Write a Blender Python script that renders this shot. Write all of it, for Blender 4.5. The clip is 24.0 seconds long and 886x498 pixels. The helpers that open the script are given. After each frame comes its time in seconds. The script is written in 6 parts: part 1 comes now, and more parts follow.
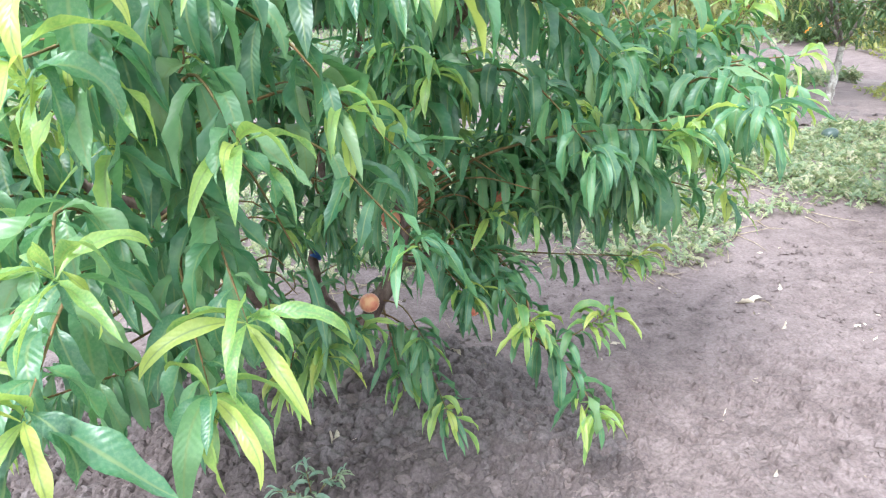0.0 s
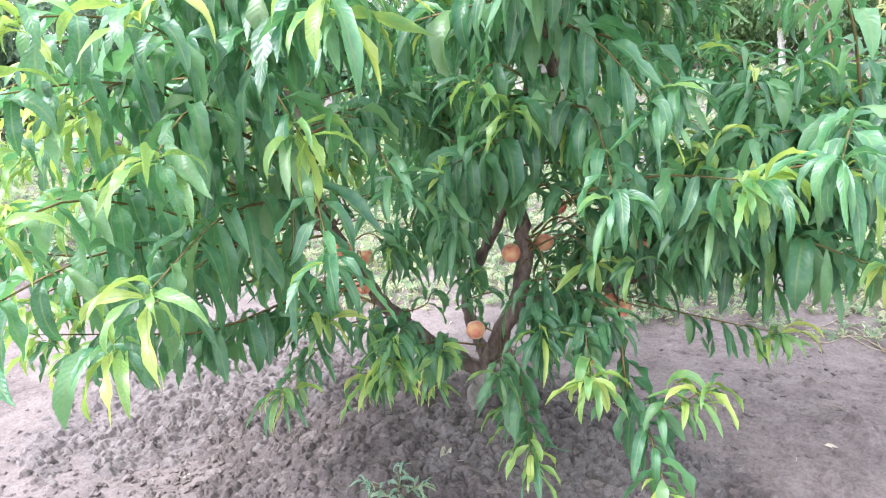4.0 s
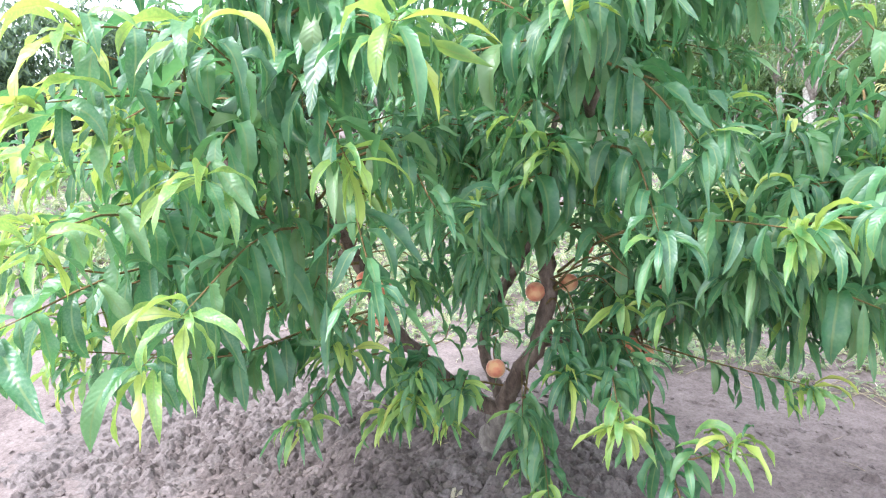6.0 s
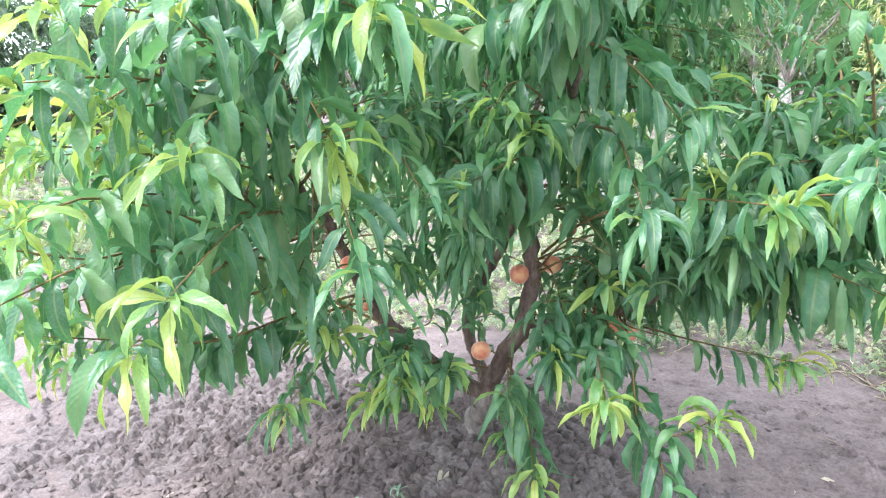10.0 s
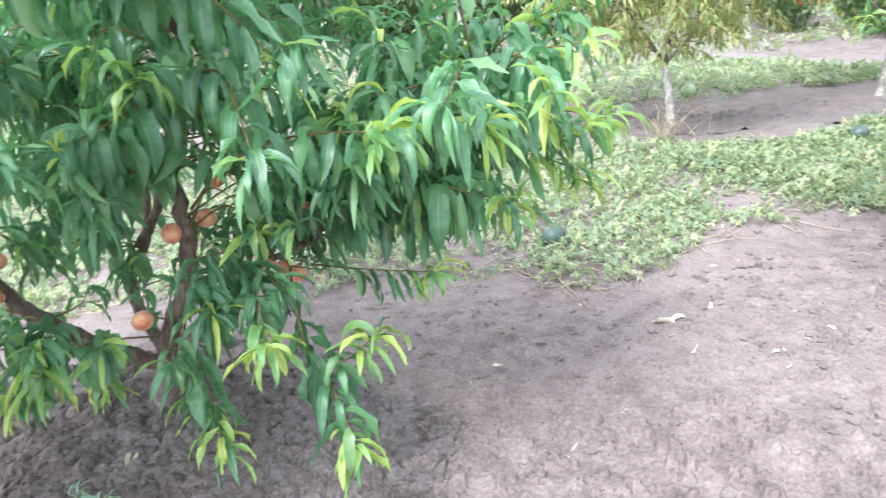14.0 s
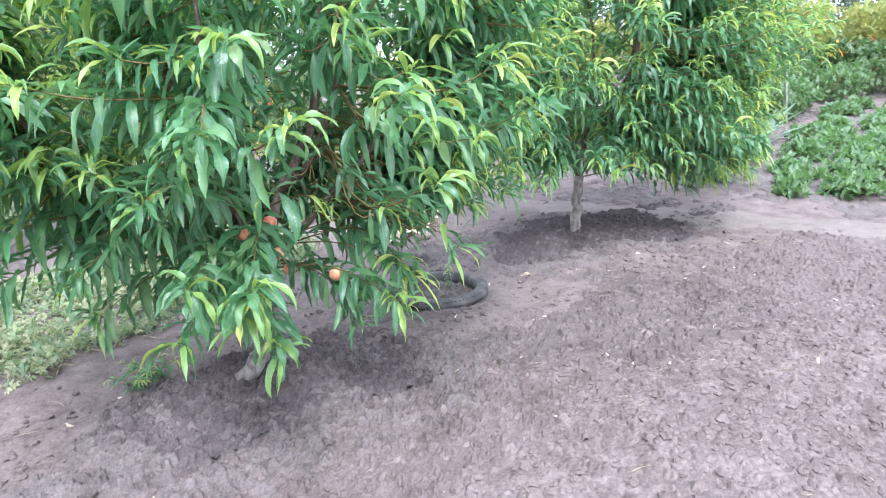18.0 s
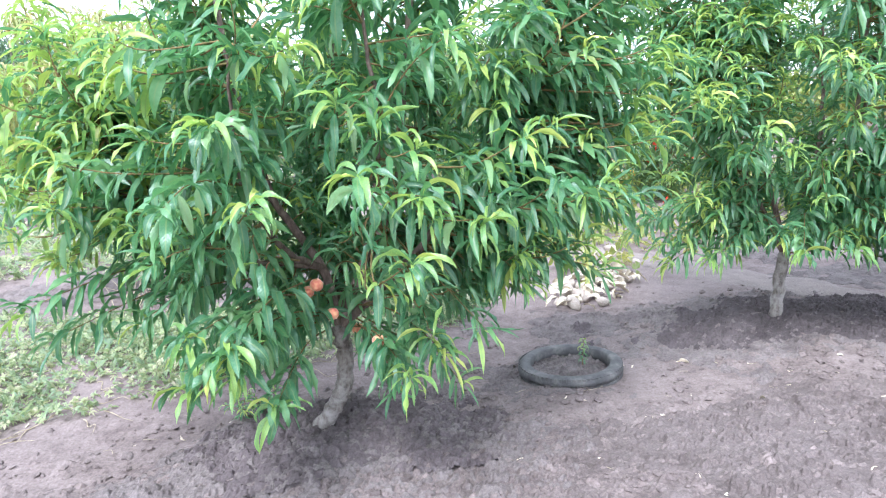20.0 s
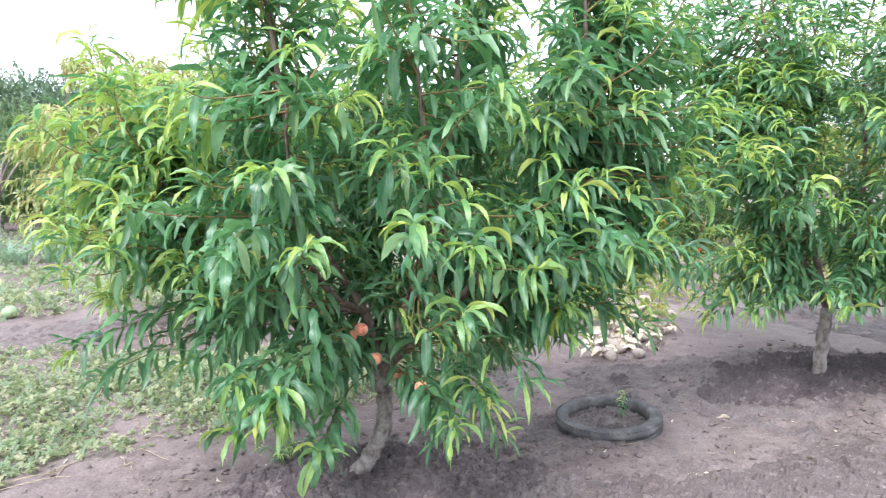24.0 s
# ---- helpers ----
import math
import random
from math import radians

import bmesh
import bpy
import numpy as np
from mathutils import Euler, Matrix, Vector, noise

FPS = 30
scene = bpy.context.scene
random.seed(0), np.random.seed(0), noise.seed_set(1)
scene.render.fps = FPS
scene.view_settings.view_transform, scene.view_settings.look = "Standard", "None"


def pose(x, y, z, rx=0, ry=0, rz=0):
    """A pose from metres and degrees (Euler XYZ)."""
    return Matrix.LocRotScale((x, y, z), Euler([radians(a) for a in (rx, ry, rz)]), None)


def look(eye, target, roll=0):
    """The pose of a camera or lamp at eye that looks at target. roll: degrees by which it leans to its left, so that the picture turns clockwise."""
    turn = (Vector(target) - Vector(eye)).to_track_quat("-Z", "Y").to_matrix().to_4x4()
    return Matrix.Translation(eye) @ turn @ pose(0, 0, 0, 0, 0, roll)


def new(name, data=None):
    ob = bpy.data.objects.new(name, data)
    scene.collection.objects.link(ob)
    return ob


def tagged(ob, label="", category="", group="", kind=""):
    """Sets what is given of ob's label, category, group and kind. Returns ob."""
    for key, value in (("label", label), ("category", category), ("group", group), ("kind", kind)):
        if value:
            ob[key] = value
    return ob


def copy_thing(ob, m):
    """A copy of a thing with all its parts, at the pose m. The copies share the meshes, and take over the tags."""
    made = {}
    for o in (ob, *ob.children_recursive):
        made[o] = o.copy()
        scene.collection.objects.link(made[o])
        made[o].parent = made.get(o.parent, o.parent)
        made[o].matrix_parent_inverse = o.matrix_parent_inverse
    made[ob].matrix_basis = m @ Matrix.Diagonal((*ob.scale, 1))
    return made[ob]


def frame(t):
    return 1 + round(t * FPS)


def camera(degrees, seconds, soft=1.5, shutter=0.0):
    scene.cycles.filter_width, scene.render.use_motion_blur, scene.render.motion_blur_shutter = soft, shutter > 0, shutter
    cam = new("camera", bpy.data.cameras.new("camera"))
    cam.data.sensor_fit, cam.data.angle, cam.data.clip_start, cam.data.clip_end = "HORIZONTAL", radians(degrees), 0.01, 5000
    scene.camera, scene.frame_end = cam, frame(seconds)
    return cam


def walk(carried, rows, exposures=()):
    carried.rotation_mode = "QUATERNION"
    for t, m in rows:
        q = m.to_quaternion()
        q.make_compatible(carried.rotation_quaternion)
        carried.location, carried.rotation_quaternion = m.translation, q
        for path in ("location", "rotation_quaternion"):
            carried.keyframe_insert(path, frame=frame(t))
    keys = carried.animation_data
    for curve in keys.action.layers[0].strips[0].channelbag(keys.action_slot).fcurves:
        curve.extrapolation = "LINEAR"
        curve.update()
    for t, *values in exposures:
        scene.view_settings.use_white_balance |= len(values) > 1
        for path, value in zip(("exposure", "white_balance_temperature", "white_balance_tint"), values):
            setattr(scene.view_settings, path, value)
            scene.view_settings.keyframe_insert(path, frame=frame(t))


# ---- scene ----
cam = camera(65.7, 24.0, 1.15, 0.18)
PATH = [
    (0, (0.169, -0.148, 1.486), (0.01, 1.707, 0.755), -2.1),
    (0.3, (0.266, -0.146, 1.495), (0.019, 1.711, 0.795), -4.0),
    (0.5, (0.33, -0.145, 1.501), (0.093, 1.707, 0.784), -4.4),
    (1, (0.51, 0.019, 1.43), (0.263, 1.857, 0.682), -0.5),
    (1.4, (0.654, 0.119, 1.434), (0.303, 1.932, 0.665), -2.9),
    (1.5, (0.69, 0.144, 1.435), (0.266, 1.937, 0.657), -3.4),
    (2, (0.977, 0.163, 1.442), (-0.067, 1.731, 0.77), 0.1),
    (2.5, (0.993, 0.143, 1.491), (-0.155, 1.65, 0.849), -3.3),
    (3, (0.947, 0.107, 1.483), (-0.191, 1.661, 0.945), -4.9),
    (3.5, (0.96, 0.103, 1.455), (-0.216, 1.613, 0.875), -5.5),
    (5.5, (0.86, 0.069, 1.419), (-0.347, 1.599, 0.974), -3.5),
    (6, (0.853, 0.059, 1.422), (-0.33, 1.606, 0.965), -2.0),
    (6.5, (0.847, 0.058, 1.418), (-0.334, 1.599, 0.937), -3.0),
    (7, (0.856, 0.049, 1.42), (-0.328, 1.606, 1.001), -3.0),
    (7.5, (0.851, 0.048, 1.426), (-0.34, 1.601, 1.016), -3.0),
    (8, (0.838, 0.046, 1.426), (-0.321, 1.626, 1.027), -2.2),
    (8.5, (0.848, 0.054, 1.421), (-0.295, 1.621, 0.933), -3.6),
    (9, (0.839, 0.063, 1.418), (-0.265, 1.649, 0.903), -3.3),
    (9.5, (0.846, 0.057, 1.412), (-0.266, 1.64, 0.905), -2.7),
    (11.5, (0.843, 0.033, 1.404), (-0.343, 1.576, 0.945), -2.5),
    (12, (0.834, 0.056, 1.401), (-0.244, 1.65, 0.855), -1.3),
    (12.5, (0.853, 0.08, 1.391), (-0.158, 1.672, 0.727), -2.1),
    (13, (0.894, 0.132, 1.37), (0.081, 1.783, 0.586), -3.5),
    (13.5, (0.993, 0.12, 1.382), (0.323, 1.872, 0.687), -3.4),
    (14, (1.053, 0.139, 1.386), (0.626, 1.967, 0.696), -5.1),
    (14.5, (1.146, 0.258, 1.359), (1.021, 2.112, 0.619), -6.7),
    (15, (1.266, 0.482, 1.339), (1.084, 2.283, 0.488), -8.1),
    (15.5, (1.392, 0.529, 1.355), (1.372, 2.354, 0.537), -8.9),
    (16, (1.648, 0.527, 1.353), (1.913, 2.402, 0.712), -5.3),
    (16.5, (1.942, 0.467, 1.39), (2.692, 2.227, 0.804), -4.9),
    (17, (2.177, 0.613, 1.377), (3.067, 2.314, 0.819), -4.7),
    (17.5, (2.359, 0.652, 1.433), (3.527, 2.191, 0.918), -3.7),
    (19.5, (3.487, 0.349, 1.446), (3.77, 2.222, 0.805), -1.6),
    (20, (3.615, 0.351, 1.491), (3.883, 2.299, 1.127), -3.3),
    (20.5, (3.693, 0.325, 1.509), (4.253, 2.214, 1.168), -1.1),
    (21, (3.727, 0.333, 1.532), (4.525, 2.147, 1.267), -1.6),
    (21.5, (3.744, 0.351, 1.539), (4.633, 2.123, 1.272), -1.7),
    (22, (3.748, 0.349, 1.545), (4.591, 2.148, 1.314), -2.3),
    (22.5, (3.726, 0.361, 1.535), (4.531, 2.178, 1.307), -1.8),
    (23, (3.675, 0.35, 1.533), (4.272, 2.246, 1.309), -2.0),
    (23.5, (3.604, 0.357, 1.525), (3.991, 2.306, 1.299), -2.0),
    (24, (3.53, 0.346, 1.508), (3.735, 2.322, 1.276), -2.2),
]
walk(cam, [(t, look(eye, target, roll)) for t, eye, target, roll in PATH],
     [(0, 1.4, 5900, 12), (1, 1.5, 5900, 9), (1.5, 1.53, 5900, 10), (2.5, 1.66, 5900, 12), (6, 1.6, 5950, 13), (12, 1.63, 5900, 12), (13, 1.8, 5900, 10), (14, 1.58, 5850, 9),
      (15, 1.3, 5850, 10), (16, 1.26, 5700, 11), (17, 1.31, 5650, 15), (19.5, 1.42, 5650, 12), (20.5, 1.48, 5580, 12), (21.2, 1.36, 5600, 11), (22, 0.89, 5700, 9),
      (23, 0.91, 5700, 11), (24, 1.18, 5950, 14)])


# ---- world, sun ----
SUN_EL, SUN_AZ = 53.0, -155.0          # degrees; azimuth from +y towards +x
world = bpy.data.worlds.new("sky")
scene.world = world
world.use_nodes = True
wn = world.node_tree
wn.nodes.clear()
w_out = wn.nodes.new("ShaderNodeOutputWorld")
w_bg = wn.nodes.new("ShaderNodeBackground")
w_sky = wn.nodes.new("ShaderNodeTexSky")
w_sky.sky_type = "NISHITA"
w_sky.sun_disc = False
w_sky.sun_elevation, w_sky.sun_rotation = radians(SUN_EL), radians(SUN_AZ)
w_sky.air_density, w_sky.dust_density, w_sky.ozone_density = 1.0, 1.5, 1.0
w_hue = wn.nodes.new("ShaderNodeHueSaturation")
w_hue.inputs["Saturation"].default_value = 0.3
w_mix = wn.nodes.new("ShaderNodeMix")          # thin even cloud over the clear sky
w_mix.data_type = "RGBA"
w_mix.inputs[0].default_value = 0.7
w_mix.inputs[7].default_value = (7.4, 7.7, 8.1, 1)
w_bg.inputs["Strength"].default_value = 0.168
wn.links.new(w_sky.outputs["Color"], w_hue.inputs["Color"])
wn.links.new(w_hue.outputs["Color"], w_mix.inputs[6])
wn.links.new(w_mix.outputs[2], w_bg.inputs["Color"])
wn.links.new(w_bg.outputs["Background"], w_out.inputs["Surface"])

sun = new("sun", bpy.data.lights.new("sun", "SUN"))
sun.data.energy, sun.data.angle, sun.data.color = 2.4, radians(22), (1.0, 0.97, 0.93)
az, el = radians(SUN_AZ), radians(SUN_EL)
sun.matrix_world = look(Vector((math.sin(az) * math.cos(el), math.cos(az) * math.cos(el), math.sin(el))) * 50, (0, 0, 0))


# ---- materials ----
def material(name):
    m = bpy.data.materials.new(name)
    m.use_nodes = True
    nt = m.node_tree
    nt.nodes.clear()
    return m, nt, nt.nodes.new("ShaderNodeOutputMaterial")


def add(nt, kind, **inputs):
    n = nt.nodes.new(kind)
    for k, v in inputs.items():
        n.inputs[k.replace("_", " ")].default_value = v
    return n


def ramp(nt, fac, stops):
    n = nt.nodes.new("ShaderNodeValToRGB")
    r = n.color_ramp
    while len(r.elements) < len(stops):
        r.elements.new(0.5)
    for e, (pos, col) in zip(r.elements, stops):
        e.position, e.color = pos, (*col, 1)
    nt.links.new(fac, n.inputs["Fac"])
    return n.outputs["Color"]


def mix(nt, fac, a, b, how="MIX"):
    n = nt.nodes.new("ShaderNodeMix")
    n.data_type, n.blend_type = "RGBA", how
    for sock, v in ((n.inputs[0], fac), (n.inputs[6], a), (n.inputs[7], b)):
        if isinstance(v, bpy.types.NodeSocket):
            nt.links.new(v, sock)
        else:
            sock.default_value = v if isinstance(v, (int, float)) else (*v, 1)
    return n.outputs[2]


def noise_tex(nt, scale, detail=4.0, rough=0.6, coord="Object", stretch=None):
    c = nt.nodes.new("ShaderNodeTexCoord")
    n = add(nt, "ShaderNodeTexNoise", Scale=scale, Detail=detail, Roughness=rough)
    src = c.outputs[coord]
    if stretch:
        mp = nt.nodes.new("ShaderNodeMapping")
        mp.inputs["Scale"].default_value = stretch
        nt.links.new(src, mp.inputs["Vector"])
        src = mp.outputs["Vector"]
    nt.links.new(src, n.inputs["Vector"])
    return n.outputs["Fac"]


def bump(nt, height, strength, distance):
    b = add(nt, "ShaderNodeBump", Strength=strength, Distance=distance)
    nt.links.new(height, b.inputs["Height"])
    return b.outputs["Normal"]


def surface(nt, out, colour, rough=0.8, normal=None, spec=0.3):
    p = add(nt, "ShaderNodeBsdfPrincipled", Roughness=rough)
    p.inputs["Specular IOR Level"].default_value = spec
    if isinstance(colour, bpy.types.NodeSocket):
        nt.links.new(colour, p.inputs["Base Color"])
    else:
        p.inputs["Base Color"].default_value = (*colour, 1)
    if normal:
        nt.links.new(normal, p.inputs["Normal"])
    nt.links.new(p.outputs["BSDF"], out.inputs["Surface"])
    return p


def random_value(nt, single):
    """One number a leaf: by object for single leaves, by island in a joined crown."""
    if single:
        return nt.nodes.new("ShaderNodeObjectInfo").outputs["Random"]
    return nt.nodes.new("ShaderNodeNewGeometry").outputs["Random Per Island"]


def leaf_material(name, stops, through_col, single=False, rib=(0.22, 0.32, 0.12), rough=0.38, sheen=0.85, clear=0.43, film=0.12, margin=0.0):
    """Leaf blade: colour by leaf, pale midrib and side veins on the blade's own coordinates, light passing through."""
    m, nt, out = material(name)
    rnd = random_value(nt, single)
    col = ramp(nt, rnd, stops)
    uv = nt.nodes.new("ShaderNodeUVMap")
    sep = nt.nodes.new("ShaderNodeSeparateXYZ")
    nt.links.new(uv.outputs["UV"], sep.inputs["Vector"])
    off = add(nt, "ShaderNodeMath")
    off.operation = "SUBTRACT"
    nt.links.new(sep.outputs["X"], off.inputs[0])
    off.inputs[1].default_value = 0.5
    ab = add(nt, "ShaderNodeMath")
    ab.operation = "ABSOLUTE"
    nt.links.new(off.outputs[0], ab.inputs[0])
    ribf = ramp(nt, ab.outputs[0], [(0.0, (1, 1, 1)), (0.035, (0.7, 0.7, 0.7)), (0.075, (0, 0, 0))])
    # side veins slant from the rib to the edge
    slant = add(nt, "ShaderNodeMath")
    slant.operation = "MULTIPLY_ADD"
    nt.links.new(ab.outputs[0], slant.inputs[0])
    slant.inputs[1].default_value = -0.22
    nt.links.new(sep.outputs["Y"], slant.inputs[2])
    wave = add(nt, "ShaderNodeMath")
    wave.operation = "MULTIPLY"
    nt.links.new(slant.outputs[0], wave.inputs[0])
    wave.inputs[1].default_value = 95.0
    sn = add(nt, "ShaderNodeMath")
    sn.operation = "SINE"
    nt.links.new(wave.outputs[0], sn.inputs[0])
    blot = noise_tex(nt, 35.0, 3.0, 0.6)
    col = mix(nt, ramp(nt, blot, [(0.42, (0, 0, 0)), (0.75, (0.35, 0.35, 0.35))]), col, tuple(min(1, 1.5 * c) for c in stops[-1][1]))
    dust = noise_tex(nt, 11.0, 4.0, 0.65)
    col = mix(nt, ramp(nt, dust, [(0.45, (0, 0, 0)), (0.75, (film, film, film))]), col, (0.27, 0.34, 0.26))
    col = mix(nt, ribf, col, rib)
    if margin:
        col = mix(nt, ramp(nt, ab.outputs[0], [(0.3, (0, 0, 0)), (0.46, (margin, margin, margin))]), col, (0.52, 0.60, 0.17))
    p = add(nt, "ShaderNodeBsdfPrincipled", Roughness=rough)
    p.inputs["Specular IOR Level"].default_value = sheen
    nt.links.new(col, p.inputs["Base Color"])
    nt.links.new(bump(nt, sn.outputs[0], 0.16, 0.0015), p.inputs["Normal"])
    tr = nt.nodes.new("ShaderNodeBsdfTranslucent")
    nt.links.new(mix(nt, 0.5, col, through_col), tr.inputs["Color"])
    ms = add(nt, "ShaderNodeMixShader", Fac=clear)
    nt.links.new(p.outputs["BSDF"], ms.inputs[1])
    nt.links.new(tr.outputs["BSDF"], ms.inputs[2])
    nt.links.new(ms.outputs["Shader"], out.inputs["Surface"])
    return m


PEACH_OLD = [(0.0, (0.031, 0.120, 0.060)), (0.3, (0.050, 0.180, 0.086)), (0.65, (0.085, 0.245, 0.104)), (0.92, (0.145, 0.315, 0.125)), (1.0, (0.22, 0.34, 0.15))]
# yellow-green of young leaves, also given to leaves meant to look sunlit
PEACH_NEW = [(0.0, (0.085, 0.27, 0.10)), (0.4, (0.15, 0.36, 0.11)), (0.75, (0.31, 0.48, 0.11)), (1.0, (0.52, 0.57, 0.14))]
M_OLD = leaf_material("peach_leaf", PEACH_OLD, (0.15, 0.38, 0.10))
M_NEW = leaf_material("young_and_sunlit_leaf", PEACH_NEW, (0.50, 0.62, 0.08), clear=0.47, film=0.08, margin=0.25)
M_OLD1 = leaf_material("single_peach_leaf", PEACH_OLD, (0.15, 0.38, 0.10), single=True)
M_NEW1 = leaf_material("single_young_and_sunlit_leaf", PEACH_NEW, (0.50, 0.62, 0.08), single=True, clear=0.47, film=0.08, margin=0.25)
M_YEL = leaf_material("yellowing_leaf", [(0.0, (0.16, 0.26, 0.09)), (0.35, (0.28, 0.36, 0.12)), (0.75, (0.43, 0.43, 0.16)), (1.0, (0.48, 0.37, 0.20))], (0.45, 0.45, 0.10))
M_FAR = leaf_material("far_leaf", [(0.0, (0.03, 0.075, 0.03)), (0.6, (0.055, 0.12, 0.04)), (1.0, (0.10, 0.17, 0.06))], (0.14, 0.26, 0.05), rough=0.55)
# distance haze mixed into the leaf colour
M_FAR_HAZE = leaf_material("hazed_far_leaf", [(0.0, (0.05, 0.10, 0.065)), (0.6, (0.075, 0.135, 0.085)), (1.0, (0.11, 0.17, 0.10))], (0.12, 0.18, 0.1), rough=0.6)
M_VINE = leaf_material("vine_leaf", [(0.0, (0.12, 0.19, 0.05)), (0.5, (0.26, 0.30, 0.06)), (1.0, (0.42, 0.38, 0.09))], (0.45, 0.45, 0.10), rough=0.6)
M_MELON = leaf_material("melon_leaf", [(0.0, (0.12, 0.20, 0.14)), (0.3, (0.20, 0.29, 0.20)), (0.55, (0.31, 0.38, 0.23)), (0.78, (0.43, 0.46, 0.26)), (0.9, (0.48, 0.44, 0.30)), (1.0, (0.55, 0.49, 0.39))], (0.36, 0.45, 0.15), rough=0.6, sheen=0.2)
M_BERRY = leaf_material("berry_leaf", [(0.0, (0.05, 0.135, 0.06)), (0.6, (0.095, 0.195, 0.085)), (1.0, (0.18, 0.27, 0.12))], (0.2, 0.4, 0.08), rough=0.5)
M_IRIS = leaf_material("iris_leaf", [(0.0, (0.12, 0.25, 0.18)), (0.6, (0.2, 0.34, 0.24)), (1.0, (0.38, 0.44, 0.26))], (0.3, 0.42, 0.2), rough=0.5, rib=(0.25, 0.36, 0.22))


def soil_material(name, dark, light, dust, grain=1.0, lumps_vary=False):
    m, nt, out = material(name)
    big = noise_tex(nt, 0.9, 3.0, 0.55)
    mid = noise_tex(nt, 7.0, 6.0, 0.7)
    fine = noise_tex(nt, 70.0 * grain, 5.0, 0.75)
    col = ramp(nt, mid, [(0.3, dark), (0.5, light), (0.72, dust)])
    col = mix(nt, ramp(nt, big, [(0.38, (0, 0, 0)), (0.65, (0.55, 0.55, 0.55))]), col, dust)
    col = mix(nt, ramp(nt, fine, [(0.35, (0.6, 0.6, 0.6)), (0.65, (1, 1, 1))]), (0, 0, 0), col)
    if lumps_vary:
        rnd = nt.nodes.new("ShaderNodeNewGeometry").outputs["Random Per Island"]
        col = mix(nt, 0.6, col, ramp(nt, rnd, [(0.0, (0.85, 0.85, 0.85)), (1.0, (1.2, 1.18, 1.18))]), "MULTIPLY")
    v = nt.nodes.new("ShaderNodeTexVoronoi")
    v.inputs["Scale"].default_value = 42.0
    c = nt.nodes.new("ShaderNodeTexCoord")
    nt.links.new(c.outputs["Object"], v.inputs["Vector"])
    h = mix(nt, 0.5, fine, v.outputs["Distance"])
    surface(nt, out, col, 0.95, bump(nt, h, 0.75, 0.011), 0.12)
    return m


M_SOIL = soil_material("dry_soil", (0.132, 0.104, 0.098), (0.216, 0.173, 0.163), (0.304, 0.250, 0.237))
M_CLOD = soil_material("soil_clod", (0.139, 0.112, 0.106), (0.202, 0.165, 0.156), (0.264, 0.220, 0.208), 1.4, True)
M_PATH = soil_material("trodden_path", (0.205, 0.172, 0.157), (0.262, 0.221, 0.203), (0.315, 0.268, 0.247), 1.2)
M_TURNED = soil_material("turned_soil", (0.100, 0.081, 0.076), (0.157, 0.128, 0.121), (0.215, 0.179, 0.172), 1.4, True)
# darker than the lane soil; beside the trunks its tone also stands for shade
M_DARK_SOIL = soil_material("dark_soil", (0.114, 0.094, 0.092), (0.182, 0.155, 0.149), (0.254, 0.219, 0.212), 1.2, True)
# dug soil with the shade under the crowns put into its colour
M_DUG_SHADE = soil_material("soil_sheet", (0.072, 0.059, 0.061), (0.118, 0.098, 0.099), (0.175, 0.147, 0.148), 1.4, True)


def bark_material(name, a, b, c, whitewash=None):
    m, nt, out = material(name)
    n1 = noise_tex(nt, 30.0, 6.0, 0.7, stretch=(1, 1, 0.35))
    n2 = noise_tex(nt, 14.0, 5.0, 0.7)
    col = ramp(nt, n1, [(0.36, a), (0.5, b), (0.64, c)])
    if whitewash:
        col = mix(nt, ramp(nt, n2, [(0.38, (0.85, 0.85, 0.85)), (0.58, (0.05, 0.05, 0.05))]), col, whitewash)
    else:
        col = mix(nt, ramp(nt, n2, [(0.45, (0, 0, 0)), (0.7, (0.45, 0.45, 0.45))]), col, c)
    surface(nt, out, col, 0.85, bump(nt, n1, 0.8, 0.006), 0.2)
    return m


M_BARK = bark_material("peach_bark", (0.07, 0.050, 0.043), (0.14, 0.10, 0.083), (0.24, 0.185, 0.155))
M_BARKG = bark_material("grey_bark", (0.10, 0.085, 0.075), (0.19, 0.165, 0.145), (0.3, 0.265, 0.235))
M_PALEBARK = bark_material("pale_bark", (0.06, 0.048, 0.042), (0.16, 0.132, 0.115), (0.28, 0.245, 0.22), (0.37, 0.34, 0.315))
M_LIME = bark_material("limed_bark", (0.16, 0.14, 0.12), (0.3, 0.27, 0.24), (0.42, 0.39, 0.35), (0.72, 0.70, 0.66))
M_TWIG = bark_material("twig_bark", (0.10, 0.105, 0.04), (0.17, 0.13, 0.055), (0.27, 0.165, 0.08))
M_STRAW = bark_material("straw", (0.22, 0.17, 0.11), (0.34, 0.28, 0.19), (0.46, 0.4, 0.29))


def peach_material():
    m, nt, out = material("peach_skin")
    rnd = nt.nodes.new("ShaderNodeObjectInfo").outputs["Random"]
    n1 = noise_tex(nt, 1.1, 3.0, 0.5)
    n2 = noise_tex(nt, 40.0, 2.0, 0.5)
    col = ramp(nt, n1, [(0.36, (0.60, 0.15, 0.11)), (0.5, (0.74, 0.30, 0.18)), (0.62, (0.80, 0.47, 0.26))])
    col = mix(nt, 0.3, col, ramp(nt, rnd, [(0.0, (0.60, 0.12, 0.09)), (1.0, (0.70, 0.40, 0.20))]))
    p = surface(nt, out, col, 0.75, bump(nt, n2, 0.12, 0.001), 0.2)
    p.inputs["Sheen Weight"].default_value = 0.5
    p.inputs["Sheen Roughness"].default_value = 0.4
    return m


M_PEACH = peach_material()


